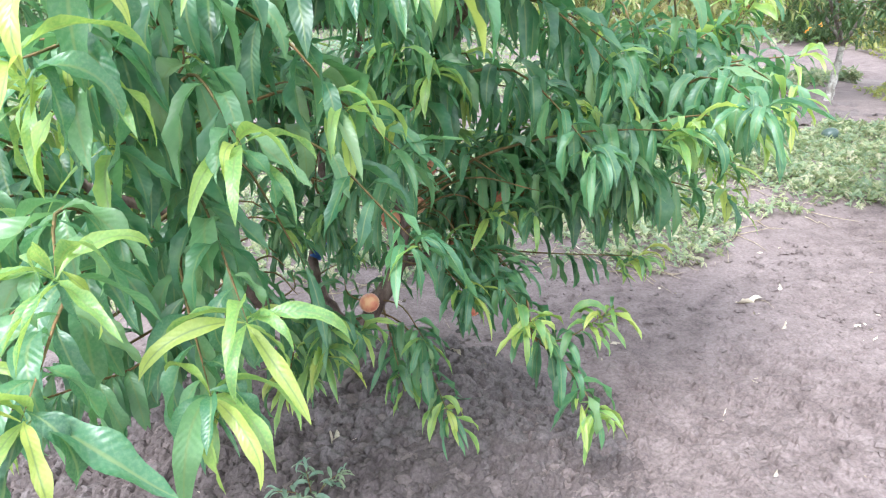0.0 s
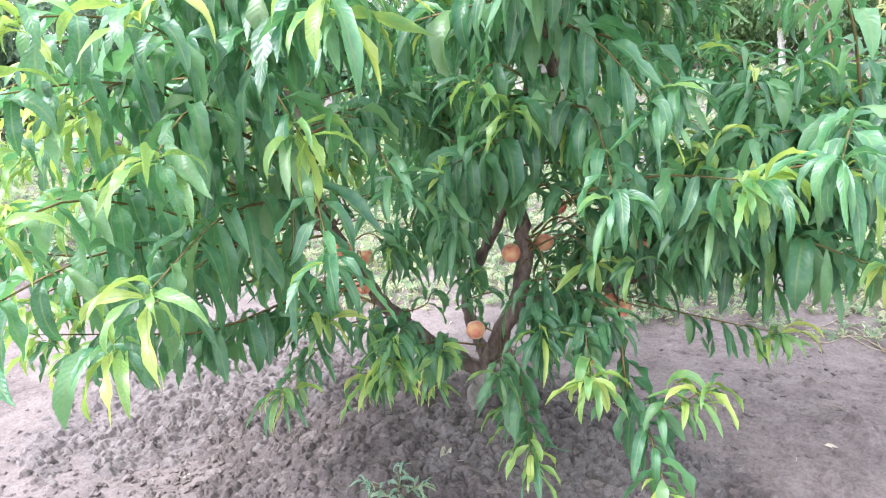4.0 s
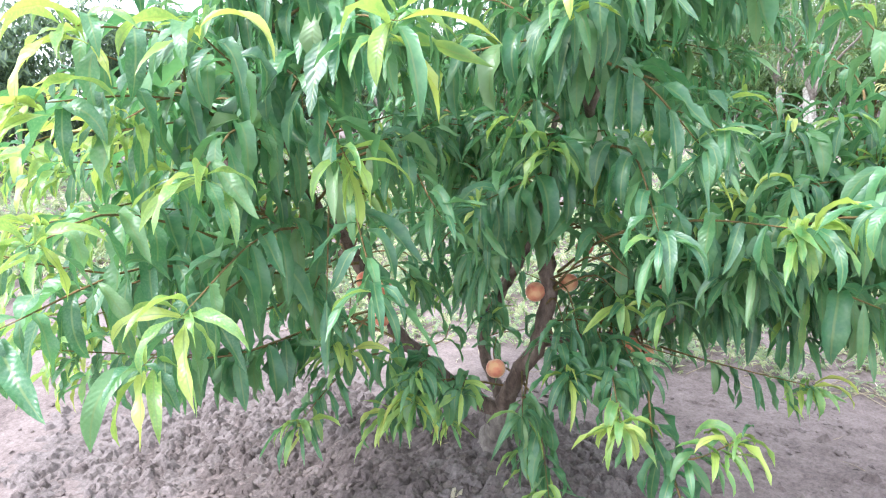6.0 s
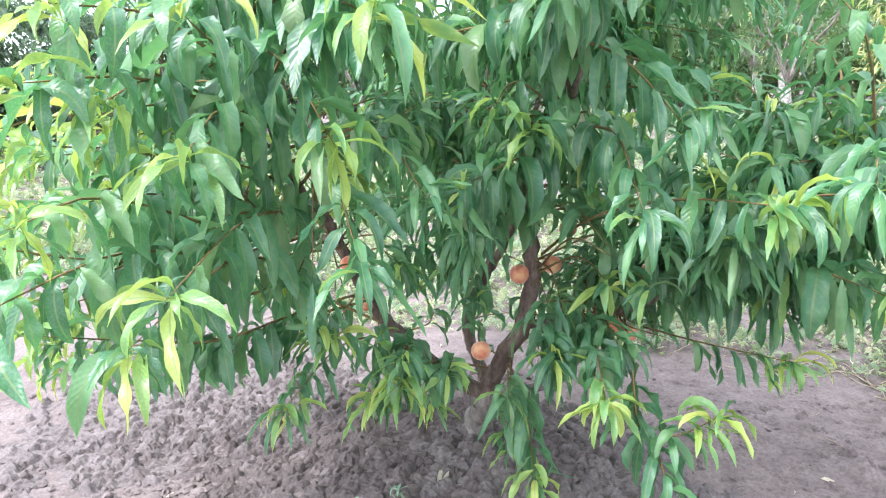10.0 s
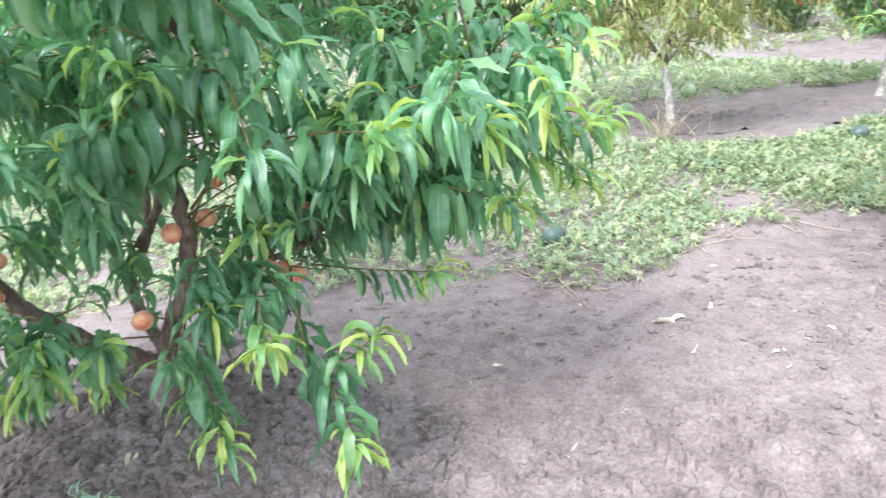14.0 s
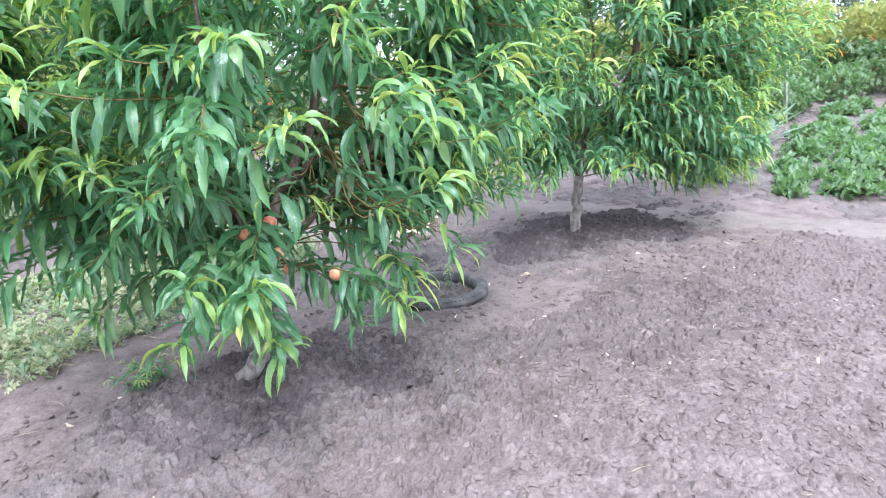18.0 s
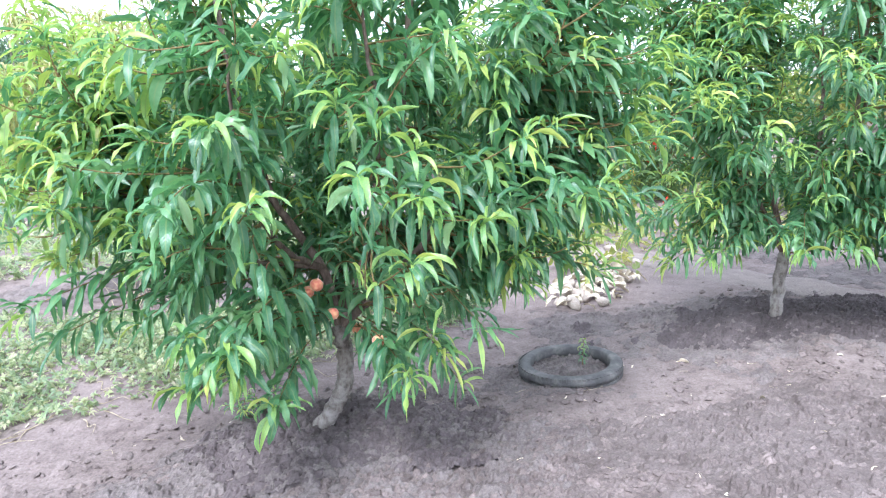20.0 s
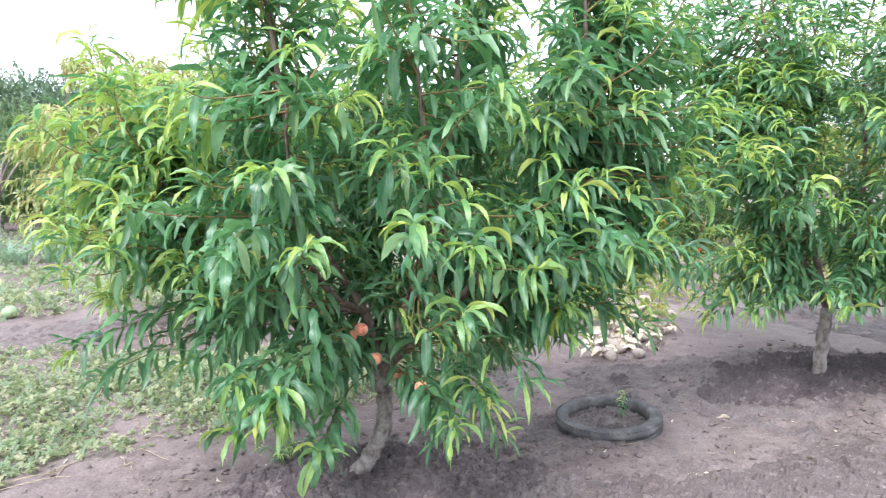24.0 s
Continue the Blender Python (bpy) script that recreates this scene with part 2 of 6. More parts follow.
def rubber_material():
    m, nt, out = material("old_rubber")
    n1 = noise_tex(nt, 11.0, 5.0, 0.65)
    n2 = noise_tex(nt, 90.0, 4.0, 0.7)
    col = ramp(nt, n1, [(0.3, (0.062, 0.060, 0.060)), (0.5, (0.105, 0.101, 0.100)), (0.72, (0.20, 0.187, 0.176))])
    surface(nt, out, col, 0.8, bump(nt, n2, 0.35, 0.002), 0.3)
    return m


def plain_material(name, stops, scale, rough, relief=0.2, single=True):
    m, nt, out = material(name)
    n1 = noise_tex(nt, scale, 5.0, 0.65)
    col = ramp(nt, n1, stops)
    rnd = random_value(nt, single)
    col = mix(nt, 0.5, col, ramp(nt, rnd, [(0.0, (0.7, 0.7, 0.7)), (1.0, (1.2, 1.2, 1.2))]), "MULTIPLY")
    surface(nt, out, col, rough, bump(nt, n1, relief, 0.01))
    return m


M_RUBBER = rubber_material()
M_STONE = plain_material("pale_stone", [(0.3, (0.26, 0.21, 0.18)), (0.55, (0.42, 0.36, 0.31)), (0.8, (0.58, 0.53, 0.47))], 9.0, 0.9, 0.5)
M_DRY = plain_material("dry_leaf", [(0.3, (0.50, 0.40, 0.27)), (0.6, (0.70, 0.63, 0.50)), (0.8, (0.80, 0.75, 0.64))], 20.0, 0.8, 0.3)
M_POST = plain_material("weathered_post", [(0.3, (0.30, 0.29, 0.27)), (0.6, (0.45, 0.43, 0.40)), (0.8, (0.58, 0.56, 0.52))], 12.0, 0.9, 0.4)
M_RED = plain_material("red_petal", [(0.3, (0.55, 0.02, 0.02)), (0.7, (0.75, 0.06, 0.03))], 20.0, 0.6, 0.2, False)
M_ORANGE = plain_material("orange_petal", [(0.3, (0.75, 0.22, 0.02)), (0.7, (0.85, 0.4, 0.04))], 20.0, 0.6, 0.2, False)
M_CLIP = plain_material("blue_tape", [(0.3, (0.03, 0.08, 0.28)), (0.7, (0.05, 0.13, 0.38))], 20.0, 0.4)


def melon_material(name, a, b, stripe):
    m, nt, out = material(name)
    c = nt.nodes.new("ShaderNodeTexCoord")
    wv = add(nt, "ShaderNodeTexWave", Scale=9.0, Distortion=5.0, Detail=3.0)
    nt.links.new(c.outputs["Object"], wv.inputs["Vector"])
    n1 = noise_tex(nt, 18.0, 4.0, 0.6)
    col = mix(nt, ramp(nt, wv.outputs["Fac"], [(0.35, (0, 0, 0)), (0.6, (1, 1, 1))]), ramp(nt, n1, [(0.3, a), (0.7, b)]), stripe)
    surface(nt, out, col, 0.4, None, 0.4)
    return m


M_MELON_DARK = melon_material("dark_melon", (0.025, 0.045, 0.042), (0.05, 0.08, 0.07), (0.08, 0.12, 0.10))
M_MELON_PALE = melon_material("pale_melon", (0.30, 0.38, 0.22), (0.44, 0.50, 0.32), (0.16, 0.26, 0.13))


# ---- mesh helpers ----
def mesh_from(name, verts, faces, mats, mat_index=None, uv=None, smooth=True):
    """verts (n,3) and faces (m,k) as arrays, all faces of one size."""
    me = bpy.data.meshes.new(name)
    verts, faces = np.asarray(verts, np.float32), np.asarray(faces, np.int32)
    k = faces.shape[1]
    me.vertices.add(len(verts))
    me.vertices.foreach_set("co", verts.ravel())
    me.loops.add(faces.size)
    me.loops.foreach_set("vertex_index", faces.ravel())
    me.polygons.add(len(faces))
    me.polygons.foreach_set("loop_start", np.arange(0, faces.size, k, dtype=np.int32))
    for m in mats:
        me.materials.append(m)
    if mat_index is not None:
        me.polygons.foreach_set("material_index", np.asarray(mat_index, np.int32))
    me.polygons.foreach_set("use_smooth", np.full(len(faces), smooth))
    if uv is not None:
        layer = me.uv_layers.new(name="UVMap")
        layer.data.foreach_set("uv", np.asarray(uv, np.float32)[faces.ravel()].ravel())
    me.update(calc_edges=True)
    me.validate()
    return me


def thing(name, place, label, category, group="", kind=""):
    e = new(name)
    e.empty_display_size = 0.05
    e.location = place
    return tagged(e, label, category, group, kind)


def child(name, me, parent, label="", kind="", matrix=None):
    """A part: me is given in world coordinates unless matrix places it."""
    ob = new(name, me)
    ob.parent = parent
    ob.matrix_parent_inverse = Matrix.Translation(-parent.location) if parent.parent is None else parent.matrix_parent_inverse
    if parent.parent is not None:
        ob.matrix_parent_inverse = Matrix.Identity(4)
    if matrix is not None:
        ob.matrix_basis = matrix
    if label:
        ob["label"] = label
    if kind:
        ob["kind"] = kind
    return ob


def smooth_line(pts, per=6):
    """A line of points through the given ones (Catmull-Rom)."""
    p = np.asarray(pts, float)
    p = np.vstack([2 * p[0] - p[1], p, 2 * p[-1] - p[-2]])
    out = []
    for i in range(1, len(p) - 2):
        for j in range(per):
            t = j / per
            a, b, c, d = p[i - 1], p[i], p[i + 1], p[i + 2]
            out.append(0.5 * (2 * b + (c - a) * t + (2 * a - 5 * b + 4 * c - d) * t * t + (3 * b - a - 3 * c + d) * t ** 3))
    out.append(p[-2])
    return np.array(out)


def tube(line, r0, r1, sides=7, rough=0.0, rng=None, flare=0.0):
    """verts, quads of a tapered tube along a line, closed at its end by narrowing."""
    n = len(line)
    tang = np.gradient(line, axis=0)
    tang /= np.linalg.norm(tang, axis=1, keepdims=True) + 1e-9
    ref = np.array([0.31, 0.77, 0.55])
    a = np.cross(tang, ref)
    a /= np.linalg.norm(a, axis=1, keepdims=True) + 1e-9
    b = np.cross(tang, a)
    s = np.linspace(0, 1, n)
    r = r0 + (r1 - r0) * s + flare * r0 * np.exp(-s * 14)
    th = np.arange(sides) * 2 * math.pi / sides
    rr = r[:, None] * np.ones(sides)
    if rng is not None and rough > 0:
        rr = rr * (1 + rough * rng.standard_normal((n, sides)))
    rr[-1] *= 0.25
    v = line[:, None, :] + rr[..., None] * (np.cos(th)[None, :, None] * a[:, None, :] + np.sin(th)[None, :, None] * b[:, None, :])
    i = np.arange(n - 1)[:, None] * sides
    j = np.arange(sides)[None, :]
    k = (j + 1) % sides
    f = np.stack([i + j, i + k, i + sides + k, i + sides + j], -1).reshape(-1, 4)
    return v.reshape(-1, 3), f


def joined(pieces):
    """Joins (verts, faces) pairs."""
    vs, fs, n = [], [], 0
    for v, f in pieces:
        vs.append(v)
        fs.append(f + n)
        n += len(v)
    return np.vstack(vs), np.vstack(fs)


def blades(base, heading, length, width, droop, turn, fold, ripple, profile="lance", stations=7, young=None):
    """Leaf blades for arrays of bases and headings: each one arches from its heading towards the ground, bends a little
    sideways, is folded along its midrib and rippled at its edges. Returns verts, quads and the blades' own coordinates."""
    n = len(base)
    s = np.linspace(0, 1, stations)
    head = heading / (np.linalg.norm(heading, axis=1, keepdims=True) + 1e-9)
    e0 = np.arcsin(np.clip(head[:, 2], -1, 1))
    yaw = np.arctan2(head[:, 1], head[:, 0])
    sickle = 0.45 * np.sin(turn * 7 + length * 90)
    # the blade swings over from its heading towards straight down, fast near the stalk on old leaves, evenly on young ones; the tip curls on
    speed = np.full(n, 2.8) if young is None else np.where(young > 0.5, 1.45, 2.8)
    e = e0[:, None] - (e0[:, None] + 1.45) * np.clip(droop, 0.1, 1.05)[:, None] * (1 - (1 - s[None, :]) ** speed[:, None])
    fresh = 0.0 if young is None else young
    curl = (0.28 + 0.85 * np.sin(turn * 13 + length * 151)) * (1 - 0.5 * fresh) + 0.25 * fresh
    e = e - curl[:, None] * s[None, :] ** 2.2
    e = e + 0.10 * (ripple[:, None] - 0.25) * 4 * np.sin(s[None, :] * 7.0 + turn[:, None] * 9) * s[None, :]
    yw = yaw[:, None] + sickle[:, None] * s[None, :] ** 1.3
    d = np.stack([np.cos(e) * np.cos(yw), np.cos(e) * np.sin(yw), np.sin(e)], -1)
    side = np.stack([np.sin(yaw), -np.cos(yaw), 0 * yaw], -1)
    step = length[:, None, None] / (stations - 1) * d
    mid = base[:, None, :] + np.concatenate([np.zeros((n, 1, 3)), np.cumsum(step[:, :-1], 1)], 1)
    side = side[:, None, :] - d * (side[:, None, :] * d).sum(-1, keepdims=True)
    side /= np.linalg.norm(side, axis=2, keepdims=True) + 1e-9
    nor = np.cross(side, d)
    tw = turn[:, None] * (0.4 + 0.9 * s[None, :])
    c, sn = np.cos(tw)[..., None], np.sin(tw)[..., None]
    side, nor = c * side + sn * nor, c * nor - sn * side
    if profile == "lance":
        w = np.interp(s, [0, 0.05, 0.13, 0.27, 0.42, 0.58, 0.72, 0.85, 0.94, 1.0], [0.06, 0.10, 0.52, 0.90, 1.0, 0.96, 0.80, 0.50, 0.20, 0.02])
    elif profile == "blade":
        w = np.interp(s, np.linspace(0, 1, 7), [0.7, 0.9, 1, 0.95, 0.8, 0.5, 0.03])
    half = 0.5 * width[:, None] * w[None, :]
    wav = ripple[:, None] * np.sin(s[None, :] * 15 + turn[:, None] * 40) * half
    up = half * np.tan(fold)[:, None]
    left = mid - side * half[..., None] + nor * (up + wav)[..., None]
    right = mid + side * half[..., None] + nor * (up - wav)[..., None]
    v = np.stack([left, mid, right], 2).reshape(-1, 3)
    q = []
    for i in range(stations - 1):
        a = 3 * i
        q += [[a, a + 1, a + 4, a + 3], [a + 1, a + 2, a + 5, a + 4]]
    q = np.array(q)
    f = (q[None] + (np.arange(n) * 3 * stations)[:, None, None]).reshape(-1, 4)
    uv = np.stack(np.meshgrid(np.array([0, 0.5, 1.0]), s), -1).reshape(-1, 2)
    return v, f, np.tile(uv, (n, 1))


class Foliage:
    """Collects the twigs and leaves of one tree."""

    def __init__(self, seed, size=0.135, young=1.0, slim=1.0, lift=0.0):
        self.rng = np.random.default_rng(seed)
        self.size, self.young, self.slim, self.lift = size, young, slim, lift
        self.clear, self.filling = (), False      # open spaces in the crown, and the share of leaves kept there
        self.twigs, self.rows, self.fruit = [], [], np.zeros((0, 3))

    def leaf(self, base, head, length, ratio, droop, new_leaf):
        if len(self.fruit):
            # no leaf touches a fruit or blocks its clearing towards the camera
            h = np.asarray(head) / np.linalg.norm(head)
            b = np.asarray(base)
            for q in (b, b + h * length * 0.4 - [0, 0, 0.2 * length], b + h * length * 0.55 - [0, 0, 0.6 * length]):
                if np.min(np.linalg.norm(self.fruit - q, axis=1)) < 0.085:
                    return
        if self.filling:
            hd = np.asarray(head) / np.linalg.norm(head)
            mid = np.asarray(base) + hd * length * 0.35 - [0, 0, 0.4 * length]
            for c, r, share in self.clear:
                if np.linalg.norm((mid - np.array(c)) / np.array(r)) < 1 and self.rng.random() > share:
                    return
        self.rows.append((*base, *head, length, length * ratio * self.slim, droop - self.lift * (1 - new_leaf), new_leaf))

    def shoot(self, pts, bare=0.15, gap=0.022, r0=0.005, tip=True, hang=0.75, size=1.0, young=None, row=False, broad=0.205):
        """One shoot along the points: a twig with leaves set round it, and a tuft of young leaves at its tip."""
        rng = self.rng
        line = smooth_line(pts, 4)
        self.twigs.append(tube(line, r0, 0.0016, 3, 0.05, rng))
        seg = np.linalg.norm(np.diff(line, axis=0), axis=1)
        arc = np.concatenate([[0], np.cumsum(seg)])
        total = arc[-1]
        at = total * bare + rng.uniform(0, gap)
        turn = rng.uniform(0, 6.28)
        young = self.young if young is None else young
        while at < total - 0.012:
            p = np.array([np.interp(at, arc, line[:, i]) for i in range(3)])
            i = min(np.searchsorted(arc, at), len(line) - 1)
            t = line[i] - line[max(i - 1, 0)]
            t /= np.linalg.norm(t) + 1e-9
            a = np.cross(t, [0.2, 0.1, 1.0])
            a /= np.linalg.norm(a) + 1e-9
            b = np.cross(t, a)
            turn += 2.4 + rng.normal(0, 0.25)
            out = math.cos(turn) * a + math.sin(turn) * b
            if row:
                out = out * 0.5 + np.array([0, 0, -0.6])
            lean = radians(rng.normal(58, 12))
            h = t * math.cos(lean) + out * math.sin(lean)
            f = at / total
            ln = self.size * size * rng.normal(1.0, 0.13) * (0.72 + 0.42 * math.sin(math.pi * min(1, f * 0.9 + 0.1)))
            fresh = 1.0 if (1 - f) * total < 0.04 * young and rng.random() < 0.75 else 0.0
            self.leaf(p, h, ln, rng.normal(broad, 0.12 * broad), float(np.clip(rng.normal(hang + 0.02, 0.13), 0.3, 1.1)), fresh)
            at += gap * rng.uniform(0.75, 1.3)
        if tip:
            p, t = line[-1], line[-1] - line[-2]
            t /= np.linalg.norm(t) + 1e-9
            t = t * 0.75 + np.array([0, 0, 0.45])
            t /= np.linalg.norm(t) + 1e-9
            a = np.cross(t, [0.3, 0.5, 0.8])
            a /= np.linalg.norm(a) + 1e-9
            b = np.cross(t, a)
            for j in range(int(rng.integers(6, 10)) + (5 if young >= 2 else 0)):
                turn += 2.4 + rng.normal(0, 0.3)
                lean = radians(rng.uniform(25, 85))
                h = t * math.cos(lean) + (math.cos(turn) * a + math.sin(turn) * b) * math.sin(lean) + np.array([0, 0, 0.2])
                ln = self.size * size * rng.uniform(0.65, 1.2)
                self.leaf(p - t * 0.008 * j, h, ln, rng.normal(0.132, 0.016), float(np.clip(rng.normal(0.66, 0.15), 0.3, 1.0)), 1.0 if rng.random() < 0.8 * min(1, young) else 0.0)

    def fill(self, skeleton, n, centre, radii, low, inner=0.55, voids=(), reach=0.62, rise=False, pale=0.36, up=0.0, **kw):
        """n shoots whose tips lie in the outer part of an ellipsoid and that spring from the nearest wood."""
        rng, wood = self.rng, np.vstack(skeleton)
        centre, radii = np.array(centre, float), np.array(radii, float)
        made = tries = 0
        self.filling = True
        while made < n and tries < n * 60:
            tries += 1
            d = rng.standard_normal(3)
            d /= np.linalg.norm(d)
            r = rng.uniform(inner ** 2, 1.0) ** 0.5
            tip = centre + d * radii * r
            if tip[2] < low + 0.18 * rng.random():
                continue
            if any(np.linalg.norm((tip - np.array(c)) / np.array(rr)) < 1 for c, rr in voids):
                continue
            gapv = wood - tip
            cost = np.linalg.norm(gapv, axis=1) + 0.6 * np.clip(gapv[:, 2], 0, None) + 0.1 * rng.random(len(wood)) + up * np.abs(gapv[:, 2] + 0.5)
            s = wood[np.argmin(cost)]
            ln = np.linalg.norm(tip - s)
            if ln < 0.12:
                continue
            mid = s + (tip - s) * 0.5 + np.array([0, 0, 0.14 * ln]) + rng.normal(0, 0.03, 3)
            if rise:
                mid = s + (tip - s) * 0.62 - np.array([0, 0, 0.12 * ln]) + rng.normal(0, 0.03, 3)
            opts = dict(kw)
            opts["young"] = kw.get("young", self.young) * (1.0 if rng.random() < pale else 0.12)
            self.shoot([s, mid, tip], bare=max(0.05, 1 - reach / ln), r0=0.0035 + 0.004 * ln, **opts)
            made += 1
        self.filling = False

    def build(self, tree, mats, singles=0, front=None, single_mats=None, ratio_scale=1.0, crown_label="", leaf_name="leaf", stations=8):
        rng = self.rng
        v, f = joined(self.twigs)
        child("branchwork", mesh_from("branchwork", v, f, [M_TWIG]), tree, kind="stuff")
        rows = np.array(self.rows)
        order = np.arange(len(rows))
        if singles:
            order = np.argsort(rows[:, 0] * front[0] + rows[:, 1] * front[1] + rows[:, 2] * front[2])
            make_singles(tree, rows[order[:singles]], single_mats, rng, leaf_name)
            order = order[singles:]
        r = rows[order]
        n = len(r)
        v, f, uv = blades(r[:, :3], r[:, 3:6], r[:, 6], r[:, 7] * ratio_scale, r[:, 8], rng.normal(0, 0.5, n), rng.uniform(0.15, 0.75, n), rng.uniform(0.15, 0.65, n), "lance", stations, r[:, 9])
        mi = np.repeat((r[:, 9] > 0.5).astype(int), len(f) // n)
        child("crown", mesh_from("crown", v, f, mats, mi, uv), tree, crown_label, "stuff")
        return n


LEAF_SHAPES = {}


def leaf_shape(elev, bend, fresh, mats, k):
    """A leaf one metre long at a rising angle, shared by many leaves."""
    key = (elev, bend, fresh, k)
    if key not in LEAF_SHAPES:
        e = radians(elev)
        v, f, uv = blades(np.zeros((1, 3)), np.array([[math.cos(e), 0, math.sin(e)]]), np.array([1.0]), np.array([0.135 if fresh else 0.205]),
                          np.array([bend]), np.array([(-0.5, 0.1, 0.6, -0.15, 0.95, -0.9)[k]]), np.array([(0.6, 0.25, 0.45, 0.7, 0.35, 0.5)[k]]), np.array([(0.3, 0.5, 0.42, 0.6, 0.2, 0.5)[k]]), "lance", 15, np.array([1.0 if fresh else 0.0]))
        LEAF_SHAPES[key] = mesh_from("leaf", v, f, [mats[1] if fresh else mats[0]], None, uv)
    return LEAF_SHAPES[key]


def make_singles(tree, rows, mats, rng, leaf_name):
    for r in rows:
        h = r[3:6] / np.linalg.norm(r[3:6])
        elev = int(round(math.degrees(math.asin(np.clip(h[2], -1, 1))) / 25) * 25)
        bend = (0.5, 0.7, 0.9)[int(np.clip((r[8] - 0.4) / 0.2, 0, 2))]
        me = leaf_shape(elev, bend, bool(r[9] > 0.5), mats, int(rng.integers(0, 6)))
        yaw = math.atan2(h[1], h[0])
        child(leaf_name, me, tree, matrix=Matrix.LocRotScale(r[:3], Euler((rng.normal(0, 0.12), 0, yaw)), (r[6], r[6], r[6])))


# ---- ground ----
TREE_A, TREE_B, TREE_C = (-0.43, 1.98), (3.41, 3.52), (6.45, 4.50)
PATH_N = (0.907, 0.42)                     # across the trodden path


def smoothstep(a, b, x):
    t = np.clip((x - a) / (b - a), 0, 1)
    return t * t * (3 - 2 * t)


WAVES = [(r.uniform(0.5, 1) * s, r.uniform(0, 6.28), r.uniform(0, 6.28), s) for r in [random.Random(5)] for s in (0.9, 1.7, 3.1, 5.3, 9.0, 15.0, 26.0, 41.0) for _ in range(3)]


def rolling(x, y):
    h = 0 * x
    for f, a, p, s in WAVES:
        h = h + np.sin((x * math.cos(a) + y * math.sin(a)) * f * 2.2 + p + 1.3 * np.sin(y * f * 0.7 + a * 3)) * (0.0088 / s ** 0.52)
    return h


def land(x, y):
    """Height of the ground: mounds round the trees, a slight rise past the path, tilled roughness."""
    x, y = np.asarray(x, float), np.asarray(y, float)
    u = x * PATH_N[0] + y * PATH_N[1]
    h = 0.07 * np.clip(u - 9.4, 0, 14) * smoothstep(9.3, 10.6, u)
    for (cx, cy), rad, top in ((TREE_A, 0.95, 0.10), (TREE_B, 0.8, 0.09), (TREE_C, 0.85, 0.05)):
        d = np.hypot(x - cx, y - cy)
        h = h + top * (1 - smoothstep(0.15, rad, d))
    flat = 1 - 0.8 * smoothstep(8.45, 8.65, u) * (1 - smoothstep(9.05, 9.3, u))
    near = 1 - smoothstep(14, 30, np.hypot(x - 3, y - 3))
    h = h + rolling(x, y) * flat * (0.3 + 0.7 * near) - 0.03 * (1 - flat)
    return h


def axis(a, b, step, far):
    inner = np.arange(a, b + step / 2, step)
    out = step * np.cumsum(1.16 ** np.arange(1, 70))
    out = out[out < far]
    return np.concatenate([a - out[::-1], inner, b + out])


gx, gy = axis(-2.2, 7.6, 0.042, 600), axis(0.9, 5.6, 0.042, 600)
X, Y = np.meshgrid(gx, gy)
rgrain = np.random.default_rng(3)
fineZ = rgrain.normal(0, 0.0055, X.shape) * (np.abs(X - 2.7) < 5) * (np.abs(Y - 3.2) < 2.5)
tilled = np.zeros(X.shape)
for (cx, cy), rad in ((TREE_A, 1.1), (TREE_B, 0.9), (TREE_C, 1.0)):
    tilled = np.maximum(tilled, 1 - smoothstep(0.3, rad, np.hypot(X - cx, Y - cy)))
Z = land(X, Y) + fineZ * (0.6 + 1.6 * tilled)
gv = np.stack([X, Y, Z], -1).reshape(-1, 3)
nx, ny = len(gx), len(gy)
ii = (np.arange(ny - 1)[:, None] * nx + np.arange(nx - 1)[None, :]).reshape(-1)
gf = np.stack([ii, ii + 1, ii + nx + 1, ii + nx], -1)
ground = new("ground", mesh_from("ground", gv, gf, [M_SOIL]))
tagged(ground, "dry grey-brown tilled orchard soil with crumbs and clods", "soil", kind="structure")


def ribbon(name, line, width, lift, mat):
    """A strip that follows the ground."""
    line = np.array(line)
    t = np.gradient(line, axis=0)
    t /= np.linalg.norm(t, axis=1, keepdims=True)
    nrm = np.stack([t[:, 1], -t[:, 0]], -1)
    cols = np.linspace(-0.5, 0.5, 9)
    rr = np.random.default_rng(8)
    wob = 1 + 0.10 * np.sin(np.arange(len(line)) * 0.7) + 0.05 * rr.standard_normal(len(line))
    k = np.arange(len(line))
    side_a, side_b = 1 + 0.22 * np.sin(k * 0.9) + 0.12 * rr.standard_normal(len(line)), 1 + 0.2 * np.sin(k * 1.3 + 2) + 0.12 * rr.standard_normal(len(line))
    edge = np.where(cols[None, :] < 0, 1 + (side_a[:, None] - 1) * (2 * np.abs(cols)) ** 2, 1 + (side_b[:, None] - 1) * (2 * np.abs(cols)) ** 2)
    p = line[:, None, :] + nrm[:, None, :] * (cols[None, :] * width * edge * wob[:, None])[..., None]
    z = land(p[..., 0], p[..., 1]) + lift * (1 - (2 * np.abs(cols)) ** 4)[None, :] - 0.012 * (2 * np.abs(cols) ** 1)[None, :] ** 6
    v = np.concatenate([p, z[..., None]], -1).reshape(-1, 3)
    a = (np.arange(len(line) - 1)[:, None] * 9 + np.arange(8)[None, :]).reshape(-1)
    return new(name, mesh_from(name, v, np.stack([a, a + 1, a + 10, a + 9], -1), [mat]))


pd = np.array([-PATH_N[1], PATH_N[0]])
path_line = [np.array(PATH_N) * 8.88 + pd * s for s in np.arange(-9, 30, 0.15)]
tagged(ribbon("path", path_line, 0.62, 0.018, M_PATH), "pale trodden earth path across the orchard", "path", kind="structure")

